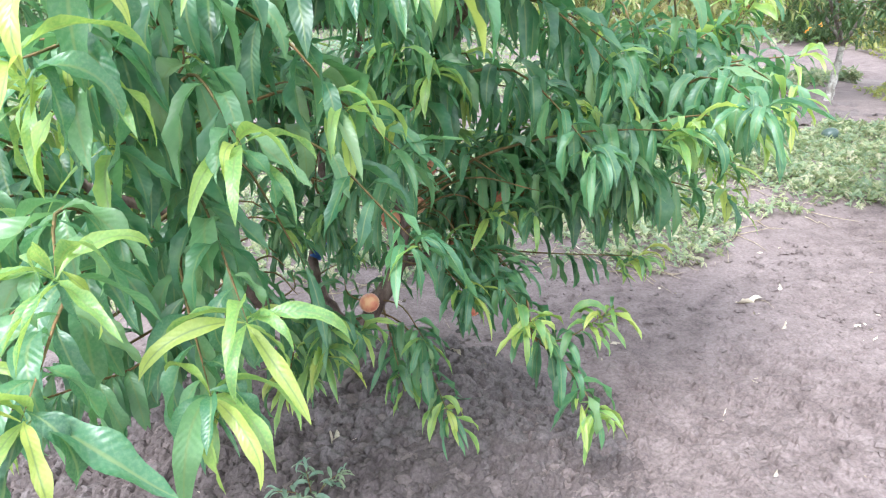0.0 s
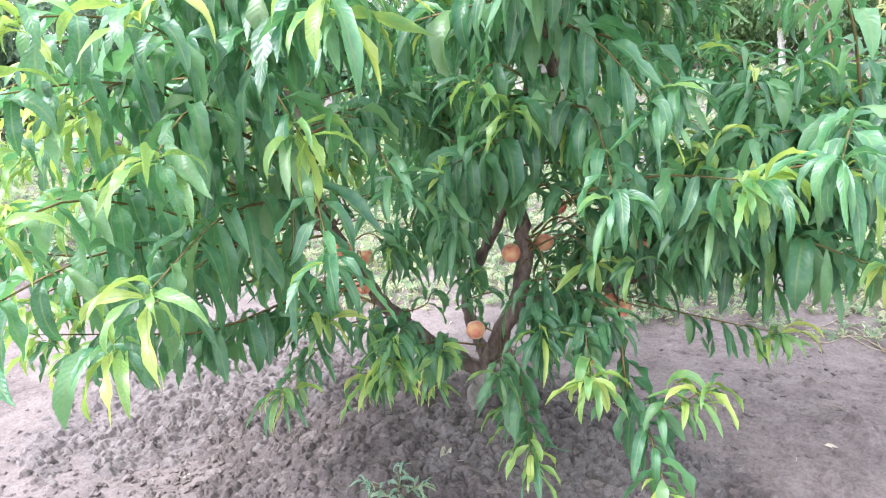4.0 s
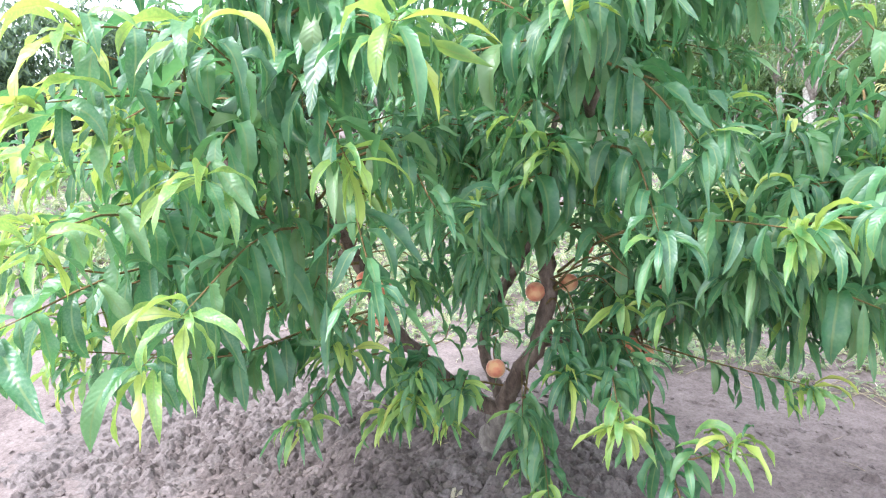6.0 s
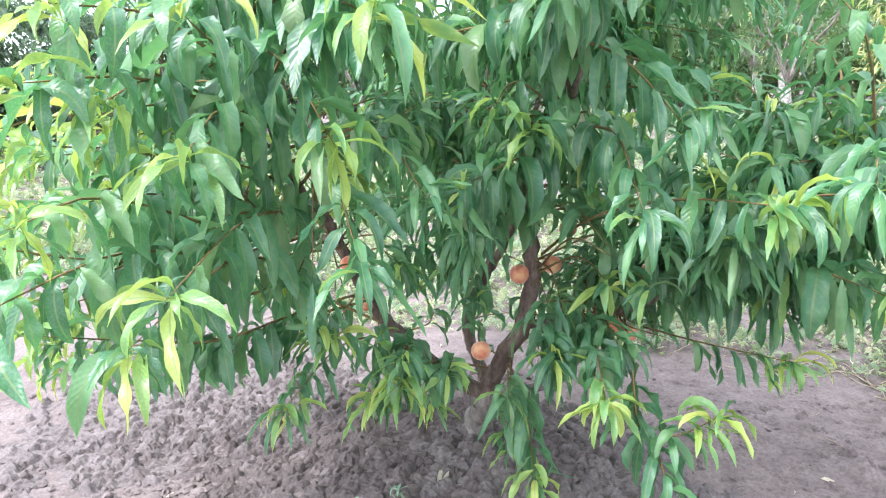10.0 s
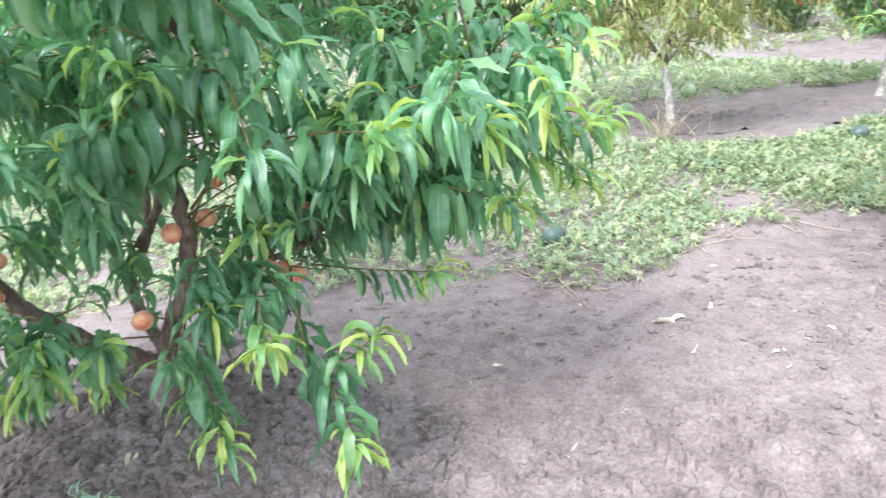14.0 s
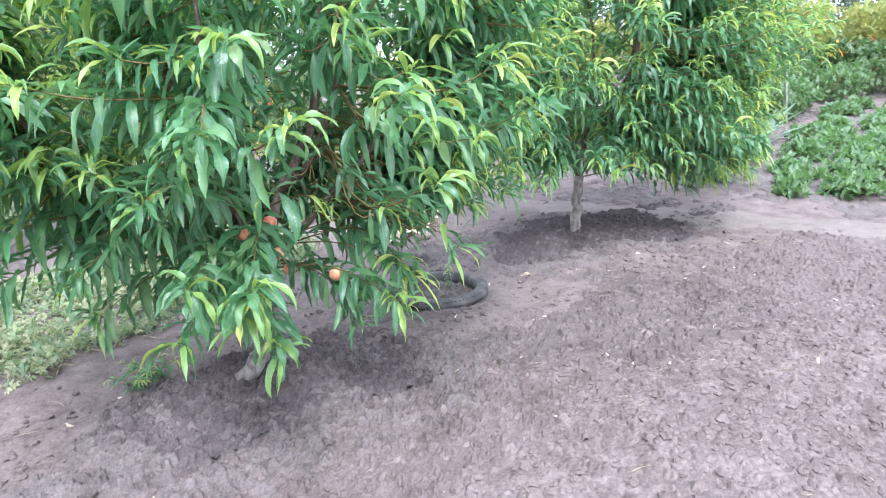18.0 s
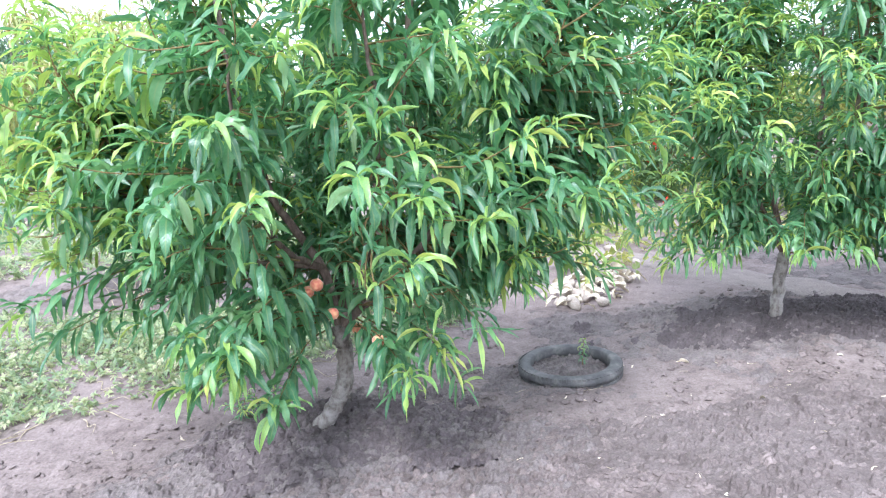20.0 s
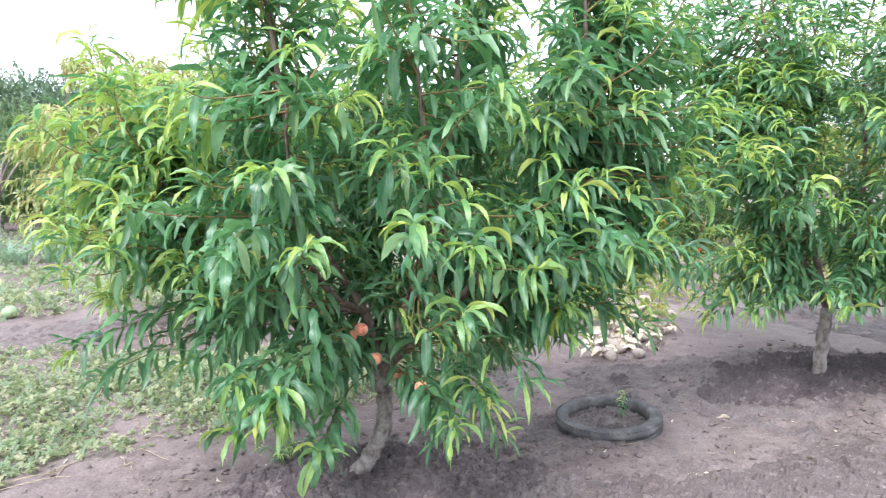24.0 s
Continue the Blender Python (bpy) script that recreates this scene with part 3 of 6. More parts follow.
# clods
ICO = bmesh.new()
bmesh.ops.create_icosphere(ICO, subdivisions=1, radius=1.0)
ICO_V = np.array([v.co[:] for v in ICO.verts])
ICO_F = np.array([[v.index for v in f.verts] for f in ICO.faces])
ICO.free()
ICO2 = bmesh.new()
bmesh.ops.create_icosphere(ICO2, subdivisions=2, radius=1.0)
ICO2_V = np.array([v.co[:] for v in ICO2.verts])
ICO2_F = np.array([[v.index for v in f.verts] for f in ICO2.faces])
ICO2.free()


def lumps(rng, centres, sizes, V, F, rough=0.25, squash=0.8):
    """Uneven lumps at the given places."""
    n = len(centres)
    k = len(V)
    sc = sizes[:, None, None] * (1 + rng.normal(0, rough, (n, k, 1)))
    stretch = np.concatenate([rng.uniform(0.75, 1.3, (n, 1, 2)), np.full((n, 1, 1), squash)], 2)
    a = rng.uniform(0, 6.28, n)
    v = V[None] * sc * stretch
    x = v[..., 0] * np.cos(a)[:, None] - v[..., 1] * np.sin(a)[:, None]
    y = v[..., 0] * np.sin(a)[:, None] + v[..., 1] * np.cos(a)[:, None]
    v = np.stack([x, y, v[..., 2]], -1) + centres[:, None, :]
    f = (F[None] + (np.arange(n) * k)[:, None, None]).reshape(-1, 3)
    return v.reshape(-1, 3), f


rc = np.random.default_rng(11)
spots, sizes = [], []


def strew(n, x0, x1, y0, y1, lo, hi, centre=None, spread=None):
    if centre is not None:
        p = np.array(centre)[None] + rc.normal(0, spread, (n, 2))
    else:
        p = np.stack([rc.uniform(x0, x1, n), rc.uniform(y0, y1, n)], -1)
    s = lo + (hi - lo) * rc.random(n) ** 4.2
    spots.append(p)
    sizes.append(s)


strew(2600, 0.2, 6.5, 0.95, 3.6, 0.005, 0.022)
strew(1500, 1.5, 8.0, 2.4, 5.2, 0.004, 0.020)
strew(1500, -1.9, 0.4, 0.85, 2.2, 0.003, 0.018)
strew(1500, -0.9, 6.5, 1.0, 4.4, 0.003, 0.008)
strew(900, 0, 0, 0, 0, 0.004, 0.026, TREE_C, 0.6)
strew(1500, 1.4, 6.6, 1.4, 3.4, 0.006, 0.026)


def drift(n, x0, x1, y0, y1, lo, hi, few):
    """Crumbs that lie thick in some places and leave others bare."""
    p = np.stack([rc.uniform(x0, x1, n), rc.uniform(y0, y1, n)], -1)
    thick = rolling(p[:, 0] * 3.1, p[:, 1] * 3.1) * 60 + rolling(p[:, 0] * 0.9 + 7, p[:, 1] * 0.9) * 50 + rc.normal(0, 0.4, n)
    p = p[thick > 0.25]
    spots.append(p)
    sizes.append(lo + (hi - lo) * rc.random(len(p)) ** few)


drift(13000, 0.3, 4.8, 1.0, 3.9, 0.003, 0.016, 3.0)
drift(16000, 4.0, 8.6, 1.6, 4.3, 0.003, 0.018, 3.0)
strew(2400, 0.6, 7.4, 1.2, 3.7, 0.006, 0.026)
strew(3600, 0, 0, 0, 0, 0.004, 0.022, (TREE_A[0] - 0.05, TREE_A[1] - 0.55), (0.75, 0.42))
strew(1400, 0, 0, 0, 0, 0.004, 0.02, (-1.3, 1.5), (0.5, 0.35))
strew(1600, 0, 0, 0, 0, 0.004, 0.022, (TREE_B[0] + 0.1, TREE_B[1] - 0.3), (0.6, 0.35))
strew(1500, 0, 0, 0, 0, 0.004, 0.024, (TREE_C[0] + 0.1, TREE_C[1] - 0.2), (0.8, 0.32))
sp, sz = np.vstack(spots), np.concatenate(sizes)
keep = (sp[:, 0] * PATH_N[0] + sp[:, 1] * PATH_N[1] < 8.55 + 0.12 * rc.standard_normal(len(sp))) & (np.hypot(sp[:, 0] - TREE_A[0], sp[:, 1] - TREE_A[1]) > 0.07)
sp, sz = sp[keep], sz[keep]
cz = land(sp[:, 0], sp[:, 1]) + sz * 0.2
ctr = np.column_stack([sp, cz])
big = sz > 0.017
va, fa = lumps(rc, ctr[~big], sz[~big], ICO_V, ICO_F, 0.34, 0.62)
vb, fb = lumps(rc, ctr[big], sz[big], ICO2_V, ICO2_F, 0.2, 0.62)
v, f = joined([(va, fa), (vb, fb)])
crumbs = new("soil_crumbs", mesh_from("soil_crumbs", v, f, [M_CLOD], smooth=False))
crumbs.parent = ground
tagged(crumbs, "loose crumbs and small clods of dry soil", kind="stuff")


def turned_patch(cx, cy, rx, ry, step, n, lo, hi, mat, seed, label, few=4.5, lift=0.010, turn=0.0):
    """A sheet of turned earth: clods of all sizes heaped into one crumbly surface that sinks into the ground at its rim."""
    rd = np.random.default_rng(seed)
    xs, ys = np.arange(-rx, rx, step), np.arange(-ry, ry, step)
    LX, LY = np.meshgrid(xs, ys)
    ct, st = math.cos(radians(turn)), math.sin(radians(turn))
    PX, PY = cx + LX * ct - LY * st, cy + LX * st + LY * ct
    ang = np.arctan2(LY / ry, LX / rx)
    rim = np.hypot(LX / rx, LY / ry) * (1 + 0.12 * np.sin(3 * ang + seed) + 0.07 * np.sin(7 * ang)) + 14 * rolling(PX * 2.2, PY * 2.2)
    H = np.full(PX.shape, -0.004)
    rad = lo + (hi - lo) * rd.random(n) ** few
    for r in rad:
        i, j = rd.integers(0, len(xs)), rd.integers(0, len(ys))
        if rim[j, i] > 0.45 + 0.5 * rd.random() and r > 0.012:
            continue
        w = int(r * 1.5 / step) + 1
        a0, a1, b0, b1 = max(i - w, 0), min(i + w + 1, len(xs)), max(j - w, 0), min(j + w + 1, len(ys))
        dx, dy = LX[b0:b1, a0:a1] - xs[i] + rd.normal(0, step / 3), LY[b0:b1, a0:a1] - ys[j]
        a = np.arctan2(dy, dx)
        q = np.hypot(dx, dy) / (r * (1 + 0.22 * np.sin(2 * a + rd.uniform(0, 6)) + 0.16 * np.sin(3 * a + rd.uniform(0, 6)) + 0.08 * np.sin(5 * a)))
        tilt = 1 + 0.25 * (dx * rd.normal() + dy * rd.normal()) / r
        up = np.where(q < 1, r * rd.uniform(0.55, 1.0) * np.sqrt(np.clip(1 - q ** 3, 0, 1)) * tilt, -1)
        low = 0.45 * H[j, i]
        H[b0:b1, a0:a1] = np.maximum(H[b0:b1, a0:a1], low + up)
    H = H + rd.normal(0, 0.0018, H.shape) * (1 + 40 * np.clip(H, 0, 0.02))
    inside = 1 - smoothstep(0.72, 1.0, rim)
    Zp = land(PX, PY) + np.maximum(H, -0.004) * (0.25 + 0.75 * inside) + lift * inside - 0.03 * (1 - smoothstep(-0.2, 0.6, inside)) - 0.03 * (rim > 1.0)
    v = np.stack([PX, PY, Zp], -1).reshape(-1, 3)
    k = (np.arange(len(ys) - 1)[:, None] * len(xs) + np.arange(len(xs) - 1)[None, :])
    k = k[(rim[:-1, :-1] < 1.08)]
    f = np.stack([k, k + 1, k + len(xs) + 1, k + len(xs)], -1)
    ob = new("soil_sheet", mesh_from("soil_sheet", v, f, [mat], smooth=False))
    ob.parent = ground
    tagged(ob, label, kind="stuff")


turned_patch(3.1, 2.45, 3.7, 1.55, 0.0165, 5200, 0.004, 0.024, M_SOIL, 19, "dry lane strewn with crumbs and small clods", 3.6, 0.006)
turned_patch(4.75, 4.0, 0.75, 0.5, 0.012, 2200, 0.005, 0.02, M_DARK_SOIL, 20, "darker crumbly soil round the tyre")
turned_patch(TREE_A[0] - 0.22, TREE_A[1] - 0.38, 1.3, 0.98, 0.0076, 11000, 0.004, 0.030, M_TURNED, 12, "turned crumbly soil heaped round the trunk")
turned_patch(-1.75, 1.75, 1.1, 0.85, 0.0095, 6000, 0.005, 0.032, M_DARK_SOIL, 21, "turned crumbly soil beside the tree")
turned_patch(TREE_B[0] + 0.15, TREE_B[1] - 0.12, 1.15, 0.78, 0.0105, 8000, 0.006, 0.03, M_DARK_SOIL, 13, "turned crumbly soil heaped round the trunk")
# dark sheet painted where the second tree's shade lies
turned_patch(TREE_B[0] + 0.2, TREE_B[1] + 0.0, 0.85, 0.5, 0.0105, 6000, 0.006, 0.026, M_DUG_SHADE, 15, "dug soil close round the trunk, crown shade put into its colour", lift=0.020)
turned_patch(1.2, 7.6, 4.2, 0.7, 0.04, 5200, 0.012, 0.034, M_DARK_SOIL, 16, "strip of darker tilled soil between the vine beds")
turned_patch(11.0, 5.1, 3.3, 3.6, 0.04, 15000, 0.010, 0.035, M_DARK_SOIL, 17, "tilled garden soil between the strawberry rows", 3.0, 0.012, 25)
turned_patch(5.0, 2.45, 2.9, 1.3, 0.018, 5200, 0.004, 0.024, M_TURNED, 23, "loose brown soil of the lane", 3.4, 0.006)
# darkened patch painted for the first tree's shade on the soil
turned_patch(0.02, 2.05, 0.58, 0.5, 0.0095, 3200, 0.005, 0.03, M_DARK_SOIL, 24, "crumbly soil beside the tree, tree shade put into its colour")
turned_patch(1.15, 2.1, 0.95, 0.6, 0.0095, 2600, 0.004, 0.024, M_SOIL, 25, "dry crumbs and small clods on the lane", 3.2, 0.010)
turned_patch(3.7, 2.75, 1.1, 0.5, 0.0105, 2600, 0.004, 0.024, M_TURNED, 26, "brown crumbs and small clods on the lane", 3.2, 0.012)
turned_patch(5.4, 3.0, 1.0, 0.6, 0.012, 2600, 0.005, 0.026, M_TURNED, 27, "brown crumbs and small clods on the lane", 3.2, 0.012)
turned_patch(7.0, 2.95, 1.7, 1.05, 0.018, 5500, 0.005, 0.022, M_TURNED, 22, "cloddy brown soil beside the path", 3.0, 0.008)
turned_patch(TREE_C[0] - 0.1, TREE_C[1] - 0.05, 2.0, 0.85, 0.014, 6500, 0.005, 0.024, M_DARK_SOIL, 18, "turned soil round the mound", lift=0.014)
# same painted shade under the third tree
turned_patch(TREE_C[0] + 0.1, TREE_C[1] - 0.02, 1.45, 0.58, 0.011, 9000, 0.005, 0.022, M_DUG_SHADE, 14, "dug soil heaped round the trunk, darkened to stand for crown shade", lift=0.024)
CLODS = []
for k in range(6):
    v, f = lumps(rc, np.zeros((1, 3)), np.array([1.0]), ICO2_V, ICO2_F, 0.16, 0.75)
    CLODS.append(mesh_from("clod", v, f, [M_CLOD], smooth=False))
for k in range(280):
    c, spread = ((TREE_A[0] + 0.05, TREE_A[1] - 0.5), 0.40) if k < 190 else ((TREE_B[0] + 0.1, TREE_B[1] - 0.3), 0.4)
    if k > 245:
        c, spread = (TREE_C[0], TREE_C[1] - 0.3), 0.5
    x, y = rc.normal(c[0], spread), rc.normal(c[1], spread * 0.75)
    if math.hypot(x - TREE_A[0], y - TREE_A[1]) < 0.1:
        continue
    s = 0.010 + 0.018 * rc.random() ** 2.5
    ob = new("clod", CLODS[k % 6])
    ob.parent = ground
    ob.matrix_basis = Matrix.LocRotScale((x, y, float(land(x, y)) + 0.25 * s), Euler((rc.uniform(-0.4, 0.4), rc.uniform(-0.4, 0.4), rc.uniform(0, 6.3))), (s, s * rc.uniform(0.8, 1.2), s))

# ---- trees ----


def wood(tree, name, pts, r0, r1, mat, seed, sides=9, flare=0.0, label=""):
    line = smooth_line(pts, 7)
    rng = np.random.default_rng(seed)
    wob = rng.normal(0, 0.004, line.shape)
    wob[0] = 0
    line = line + wob
    v, f = tube(line, r0, r1, sides, 0.05, rng, flare)
    child(name, mesh_from(name, v, f, [mat]), tree, label)
    return line


PB = bmesh.new()
bmesh.ops.create_uvsphere(PB, u_segments=20, v_segments=14, radius=1.0)
for q in PB.verts:
    ang = math.atan2(q.co.y, q.co.x)
    r = math.hypot(q.co.x, q.co.y)
    crease = 0.09 * math.exp(-(ang / 0.16) ** 2) * r
    q.co.x *= 1 - crease
    q.co.y *= 1 - crease
    q.co.z -= 0.22 * math.exp(-(r / 0.22) ** 2) * (1 if q.co.z > 0 else 0)
    q.co.z *= 0.95
PEACH = bpy.data.meshes.new("peach")
for fc in PB.faces:
    fc.smooth = True
PB.to_mesh(PEACH)
PB.free()
PEACH.materials.append(M_PEACH)


def peach(tree, x, y, z, d=0.062, turn=0.0):
    child("peach", PEACH, tree, "ripening orange-red peach with fuzzy skin", matrix=Matrix.LocRotScale((x, y, z), Euler((0.25, 0.2, turn)), (d / 2,) * 3))


def tree_a():
    """The low peach tree beside the lane, with ripening fruit."""
    bx, by = TREE_A
    t = thing("peach_tree", (bx, by, float(land(bx, by))), "low peach tree with drooping green leaves and ripening fruit", "tree", "peach trees in a row")
    z0 = float(land(bx, by)) - 0.03
    trunk = wood(t, "trunk", [(bx, by, z0), (bx + 0.04, by - 0.03, 0.18), (bx + 0.12, by - 0.10, 0.36)], 0.054, 0.042, M_BARKG, 1, 12, 0.35)
    fk = (bx + 0.11, by - 0.09, 0.33)
    sk = []
    sk.append(wood(t, "limb", [fk, (-0.23, 1.85, 0.50), (-0.15, 1.86, 0.64), (-0.13, 1.88, 0.82), (-0.16, 1.89, 1.02), (-0.16, 1.88, 1.15), (-0.04, 1.83, 1.22), (0.03, 1.8, 1.33), (0.10, 1.8, 1.58), (0.12, 1.86, 1.95), (0.08, 1.95, 2.25)], 0.032, 0.007, M_BARK, 2))
    sk.append(wood(t, "limb", [fk, (-0.46, 1.74, 0.49), (-0.57, 1.65, 0.66), (-0.62, 1.58, 0.84), (-0.69, 1.55, 1.0), (-0.68, 1.52, 1.25), (-0.72, 1.45, 1.6), (-0.78, 1.45, 2.0), (-0.85, 1.5, 2.25)], 0.028, 0.006, M_BARK, 3))
    sk.append(wood(t, "limb", [(fk[0], fk[1] + 0.03, fk[2]), (-0.44, 1.98, 0.48), (-0.47, 2.02, 0.60), (-0.42, 2.08, 0.72), (-0.46, 2.2, 0.95), (-0.6, 2.4, 1.3), (-0.72, 2.6, 1.7), (-0.72, 2.65, 2.1)], 0.022, 0.006, M_BARK, 4))
    sk.append(wood(t, "limb", [(-0.19, 1.91, 0.60), (0.0, 2.04, 0.63), (0.14, 2.09, 0.67), (0.36, 2.16, 0.84), (0.62, 2.15, 1.02), (0.82, 2.2, 1.1)], 0.0135, 0.005, M_BARK, 5))
    sk.append(wood(t, "limb", [(-0.44, 2.05, 0.68), (-0.36, 2.10, 0.82), (-0.32, 2.14, 0.95), (-0.3, 2.2, 1.2), (-0.25, 2.3, 1.6), (-0.2, 2.4, 2.05)], 0.018, 0.006, M_BARK, 6))
    sk.append(wood(t, "limb", [(-0.66, 1.57, 0.90), (-0.85, 1.42, 1.05), (-1.05, 1.35, 1.3), (-1.2, 1.35, 1.6)], 0.016, 0.005, M_BARK, 7))
    sk.append(wood(t, "limb", [(-0.63, 1.55, 0.93), (-0.55, 1.35, 1.1), (-0.45, 1.15, 1.35), (-0.35, 1.05, 1.65)], 0.015, 0.005, M_BARK, 8))
    sk.append(wood(t, "limb", [(0.03, 1.8, 1.33), (0.12, 1.62, 1.45), (0.2, 1.45, 1.6), (0.25, 1.35, 1.9)], 0.014, 0.005, M_BARK, 9))
    fruit = ((-0.163, 1.853, 0.796, 0.064), (0.12, 2.04, 0.589, 0.06), (0.07, 2.06, 0.60, 0.056), (0.02, 2.06, 0.625, 0.05), (-0.587, 1.542, 0.848, 0.062), (-0.60, 1.62, 0.70, 0.058), (-0.22, 1.706, 0.581, 0.062), (-0.09, 1.93, 0.818, 0.062), (0.084, 1.866, 0.485, 0.058), (-0.05, 1.96, 0.93, 0.055), (0.18, 2.05, 0.80, 0.055), (-0.7, 1.75, 0.75, 0.055))
    fo = Foliage(21, 0.152)
    # clearings round the fruit, drawn out towards the camera so chosen ones show
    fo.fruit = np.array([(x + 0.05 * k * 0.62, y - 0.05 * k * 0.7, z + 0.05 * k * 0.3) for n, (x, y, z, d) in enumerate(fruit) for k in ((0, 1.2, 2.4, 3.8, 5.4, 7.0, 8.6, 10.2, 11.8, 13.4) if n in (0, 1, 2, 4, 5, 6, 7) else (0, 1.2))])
    S = fo.shoot
    # shoots seen one by one, from the limbs outwards
    S([(-0.56, 1.36, 1.10), (-0.40, 1.05, 1.42), (-0.18, 0.76, 1.53)], 0.1, 0.029, hang=0.9, size=1.1)
    S([(-0.6, 1.5, 0.98), (-0.5, 1.15, 1.2), (-0.42, 0.83, 1.27)], 0.1, 0.029, hang=0.9)
    S([(-0.62, 1.55, 0.90), (-0.72, 1.2, 0.93), (-0.82, 0.9, 0.99), (-0.92, 0.65, 1.08)], 0.2, 0.029, 0.006, hang=0.8, young=2)
    S([(-0.6, 1.6, 0.74), (-0.55, 1.3, 0.78), (-0.53, 1.0, 0.80), (-0.52, 0.78, 0.88), (-0.52, 0.6, 0.95)], 0.25, 0.02, row=True, hang=0.95, size=0.82, young=1.6, broad=0.27)
    S([(-0.58, 1.72, 0.56), (-0.56, 1.45, 0.62), (-0.486, 1.136, 0.558)], 0.6, 0.015, hang=0.8, size=0.82, young=2.4)
    S([(-0.55, 1.85, 0.42), (-0.52, 1.8, 0.45), (-0.45, 1.77, 0.30)], 0.1, 0.015, hang=0.85, size=0.82, young=2.4)
    S([(0.02, 2.03, 0.63), (0.13, 1.75, 0.68), (0.27, 1.5, 0.61)], 0.2, 0.015, hang=0.8, size=0.82, young=2.4)
    S([(0.1, 2.05, 0.65), (0.24, 1.75, 0.62), (0.28, 1.72, 0.46), (0.38, 1.7, 0.47), (0.5, 1.69, 0.57)], 0.45, 0.015, hang=0.7, size=0.82, young=2.4)
    S([(0.26, 1.76, 0.45), (0.35, 1.66, 0.42), (0.42, 1.57, 0.36), (0.46, 1.53, 0.29)], 0.1, 0.015, hang=0.8, size=0.82, young=2.4)
    S([(-0.26, 1.92, 0.46), (-0.10, 1.75, 0.45), (0.03, 1.6, 0.22)], 0.3, 0.015, hang=0.85, size=0.82, young=2.4)
    S([(-0.22, 1.9, 0.5), (-0.17, 1.78, 0.4), (-0.13, 1.72, 0.26)], 0.25, 0.015, hang=0.85, size=0.82, young=2.4)
    S([(0.16, 2.07, 0.61), (0.36, 1.98, 0.63), (0.62, 1.88, 0.66)], 0.3, 0.03, 0.004, row=True, hang=0.9, size=0.82, young=2.4)
    S([(-0.10, 1.88, 0.86), (0.12, 1.74, 1.02), (0.38, 1.62, 1.11), (0.64, 1.52, 1.13)], 0.2, 0.019, 0.006, hang=0.85, young=3)
    S([(0.14, 2.09, 0.72), (0.45, 1.9, 1.0), (0.66, 1.74, 1.12), (0.84, 1.62, 1.13)], 0.25, 0.019, 0.006, hang=0.85, young=4)
    S([(0.36, 2.16, 0.86), (0.7, 2.22, 1.02), (1.07, 2.3, 0.97)], 0.2, 0.019, 0.005, hang=0.85)
    S([(0.5, 2.16, 0.95), (0.8, 2.05, 1.2), (1.05, 1.95, 1.25)], 0.15, 0.019, hang=0.85)
    S([(0.4, 2.15, 0.88), (0.62, 1.95, 0.9), (0.85, 1.85, 0.86)], 0.15, 0.019, hang=0.9)
    S([(-0.12, 1.88, 0.80), (0.08, 1.7, 0.97), (0.285, 1.49, 0.99)], 0.72, 0.012, hang=0.8, size=1.1, young=0.2)
    S([(-0.16, 1.86, 1.05), (-0.12, 1.62, 1.16), (-0.085, 1.42, 1.10)], 0.2, 0.018, hang=0.95, young=0.2)
    S([(-0.65, 1.5, 0.95), (-0.55, 1.42, 0.98), (-0.42, 1.34, 0.84)], 0.1, 0.018, hang=0.95, young=0.2)
    S([(0.05, 1.78, 1.38), (0.15, 1.5, 1.55), (0.25, 1.25, 1.56)], 0.1, 0.018, hang=0.9)
    S([(-0.42, 1.12, 1.38), (-0.15, 1.05, 1.55), (0.10, 0.95, 1.53)], 0.1, 0.029, hang=0.95, size=1.1)
    S([(-0.46, 1.18, 1.3), (-0.3, 0.92, 1.36), (-0.17, 0.73, 1.29)], 0.1, 0.029, hang=0.9)
    S([(-0.56, 1.38, 1.05), (-0.36, 1.0, 1.12), (-0.17, 0.66, 1.06)], 0.15, 0.029, hang=0.85)
    S([(-0.58, 1.4, 1.0), (-0.4, 0.95, 1.02), (-0.21, 0.6, 0.98)], 0.2, 0.029, hang=0.85)
    S([(-0.6, 1.2, 0.92), (-0.48, 0.8, 1.08), (-0.33, 0.42, 1.07)], 0.15, 0.029, hang=0.85, size=1.05)
    S([(-0.5, 1.2, 1.25), (-0.42, 0.9, 1.42), (-0.36, 0.7, 1.38)], 0.1, 0.029, hang=0.95)
    S([(-0.4, 1.1, 1.5), (-0.2, 1.02, 1.42), (-0.08, 1.0, 1.28)], 0.1, 0.029, hang=0.95)
    S([(-0.6, 1.2, 1.0), (-0.45, 0.75, 1.2), (-0.31, 0.5, 1.2)], 0.15, 0.029, hang=0.9)
    S([(0.62, 2.15, 1.02), (0.85, 2.25, 1.15), (0.95, 2.3, 1.3), (1.01, 2.32, 1.42)], 0.15, 0.02, 0.005, hang=0.6)
    S([(0.5, 2.15, 0.93), (0.75, 2.28, 0.98), (0.97, 2.36, 0.93)], 0.15, 0.019, 0.005, hang=0.75)
    S([(0.4, 2.15, 0.88), (0.6, 2.28, 0.86), (0.82, 2.35, 0.70)], 0.15, 0.019, 0.005, hang=0.75)
    S([(0.3, 2.15, 0.8), (0.4, 2.2, 1.0), (0.5, 2.17, 0.95)], 0.15, 0.019, 0.005, hang=0.85)
    S([(0.36, 2.16, 0.84), (0.5, 2.4, 1.15), (0.56, 2.57, 1.25)], 0.15, 0.019, 0.005, hang=0.75)
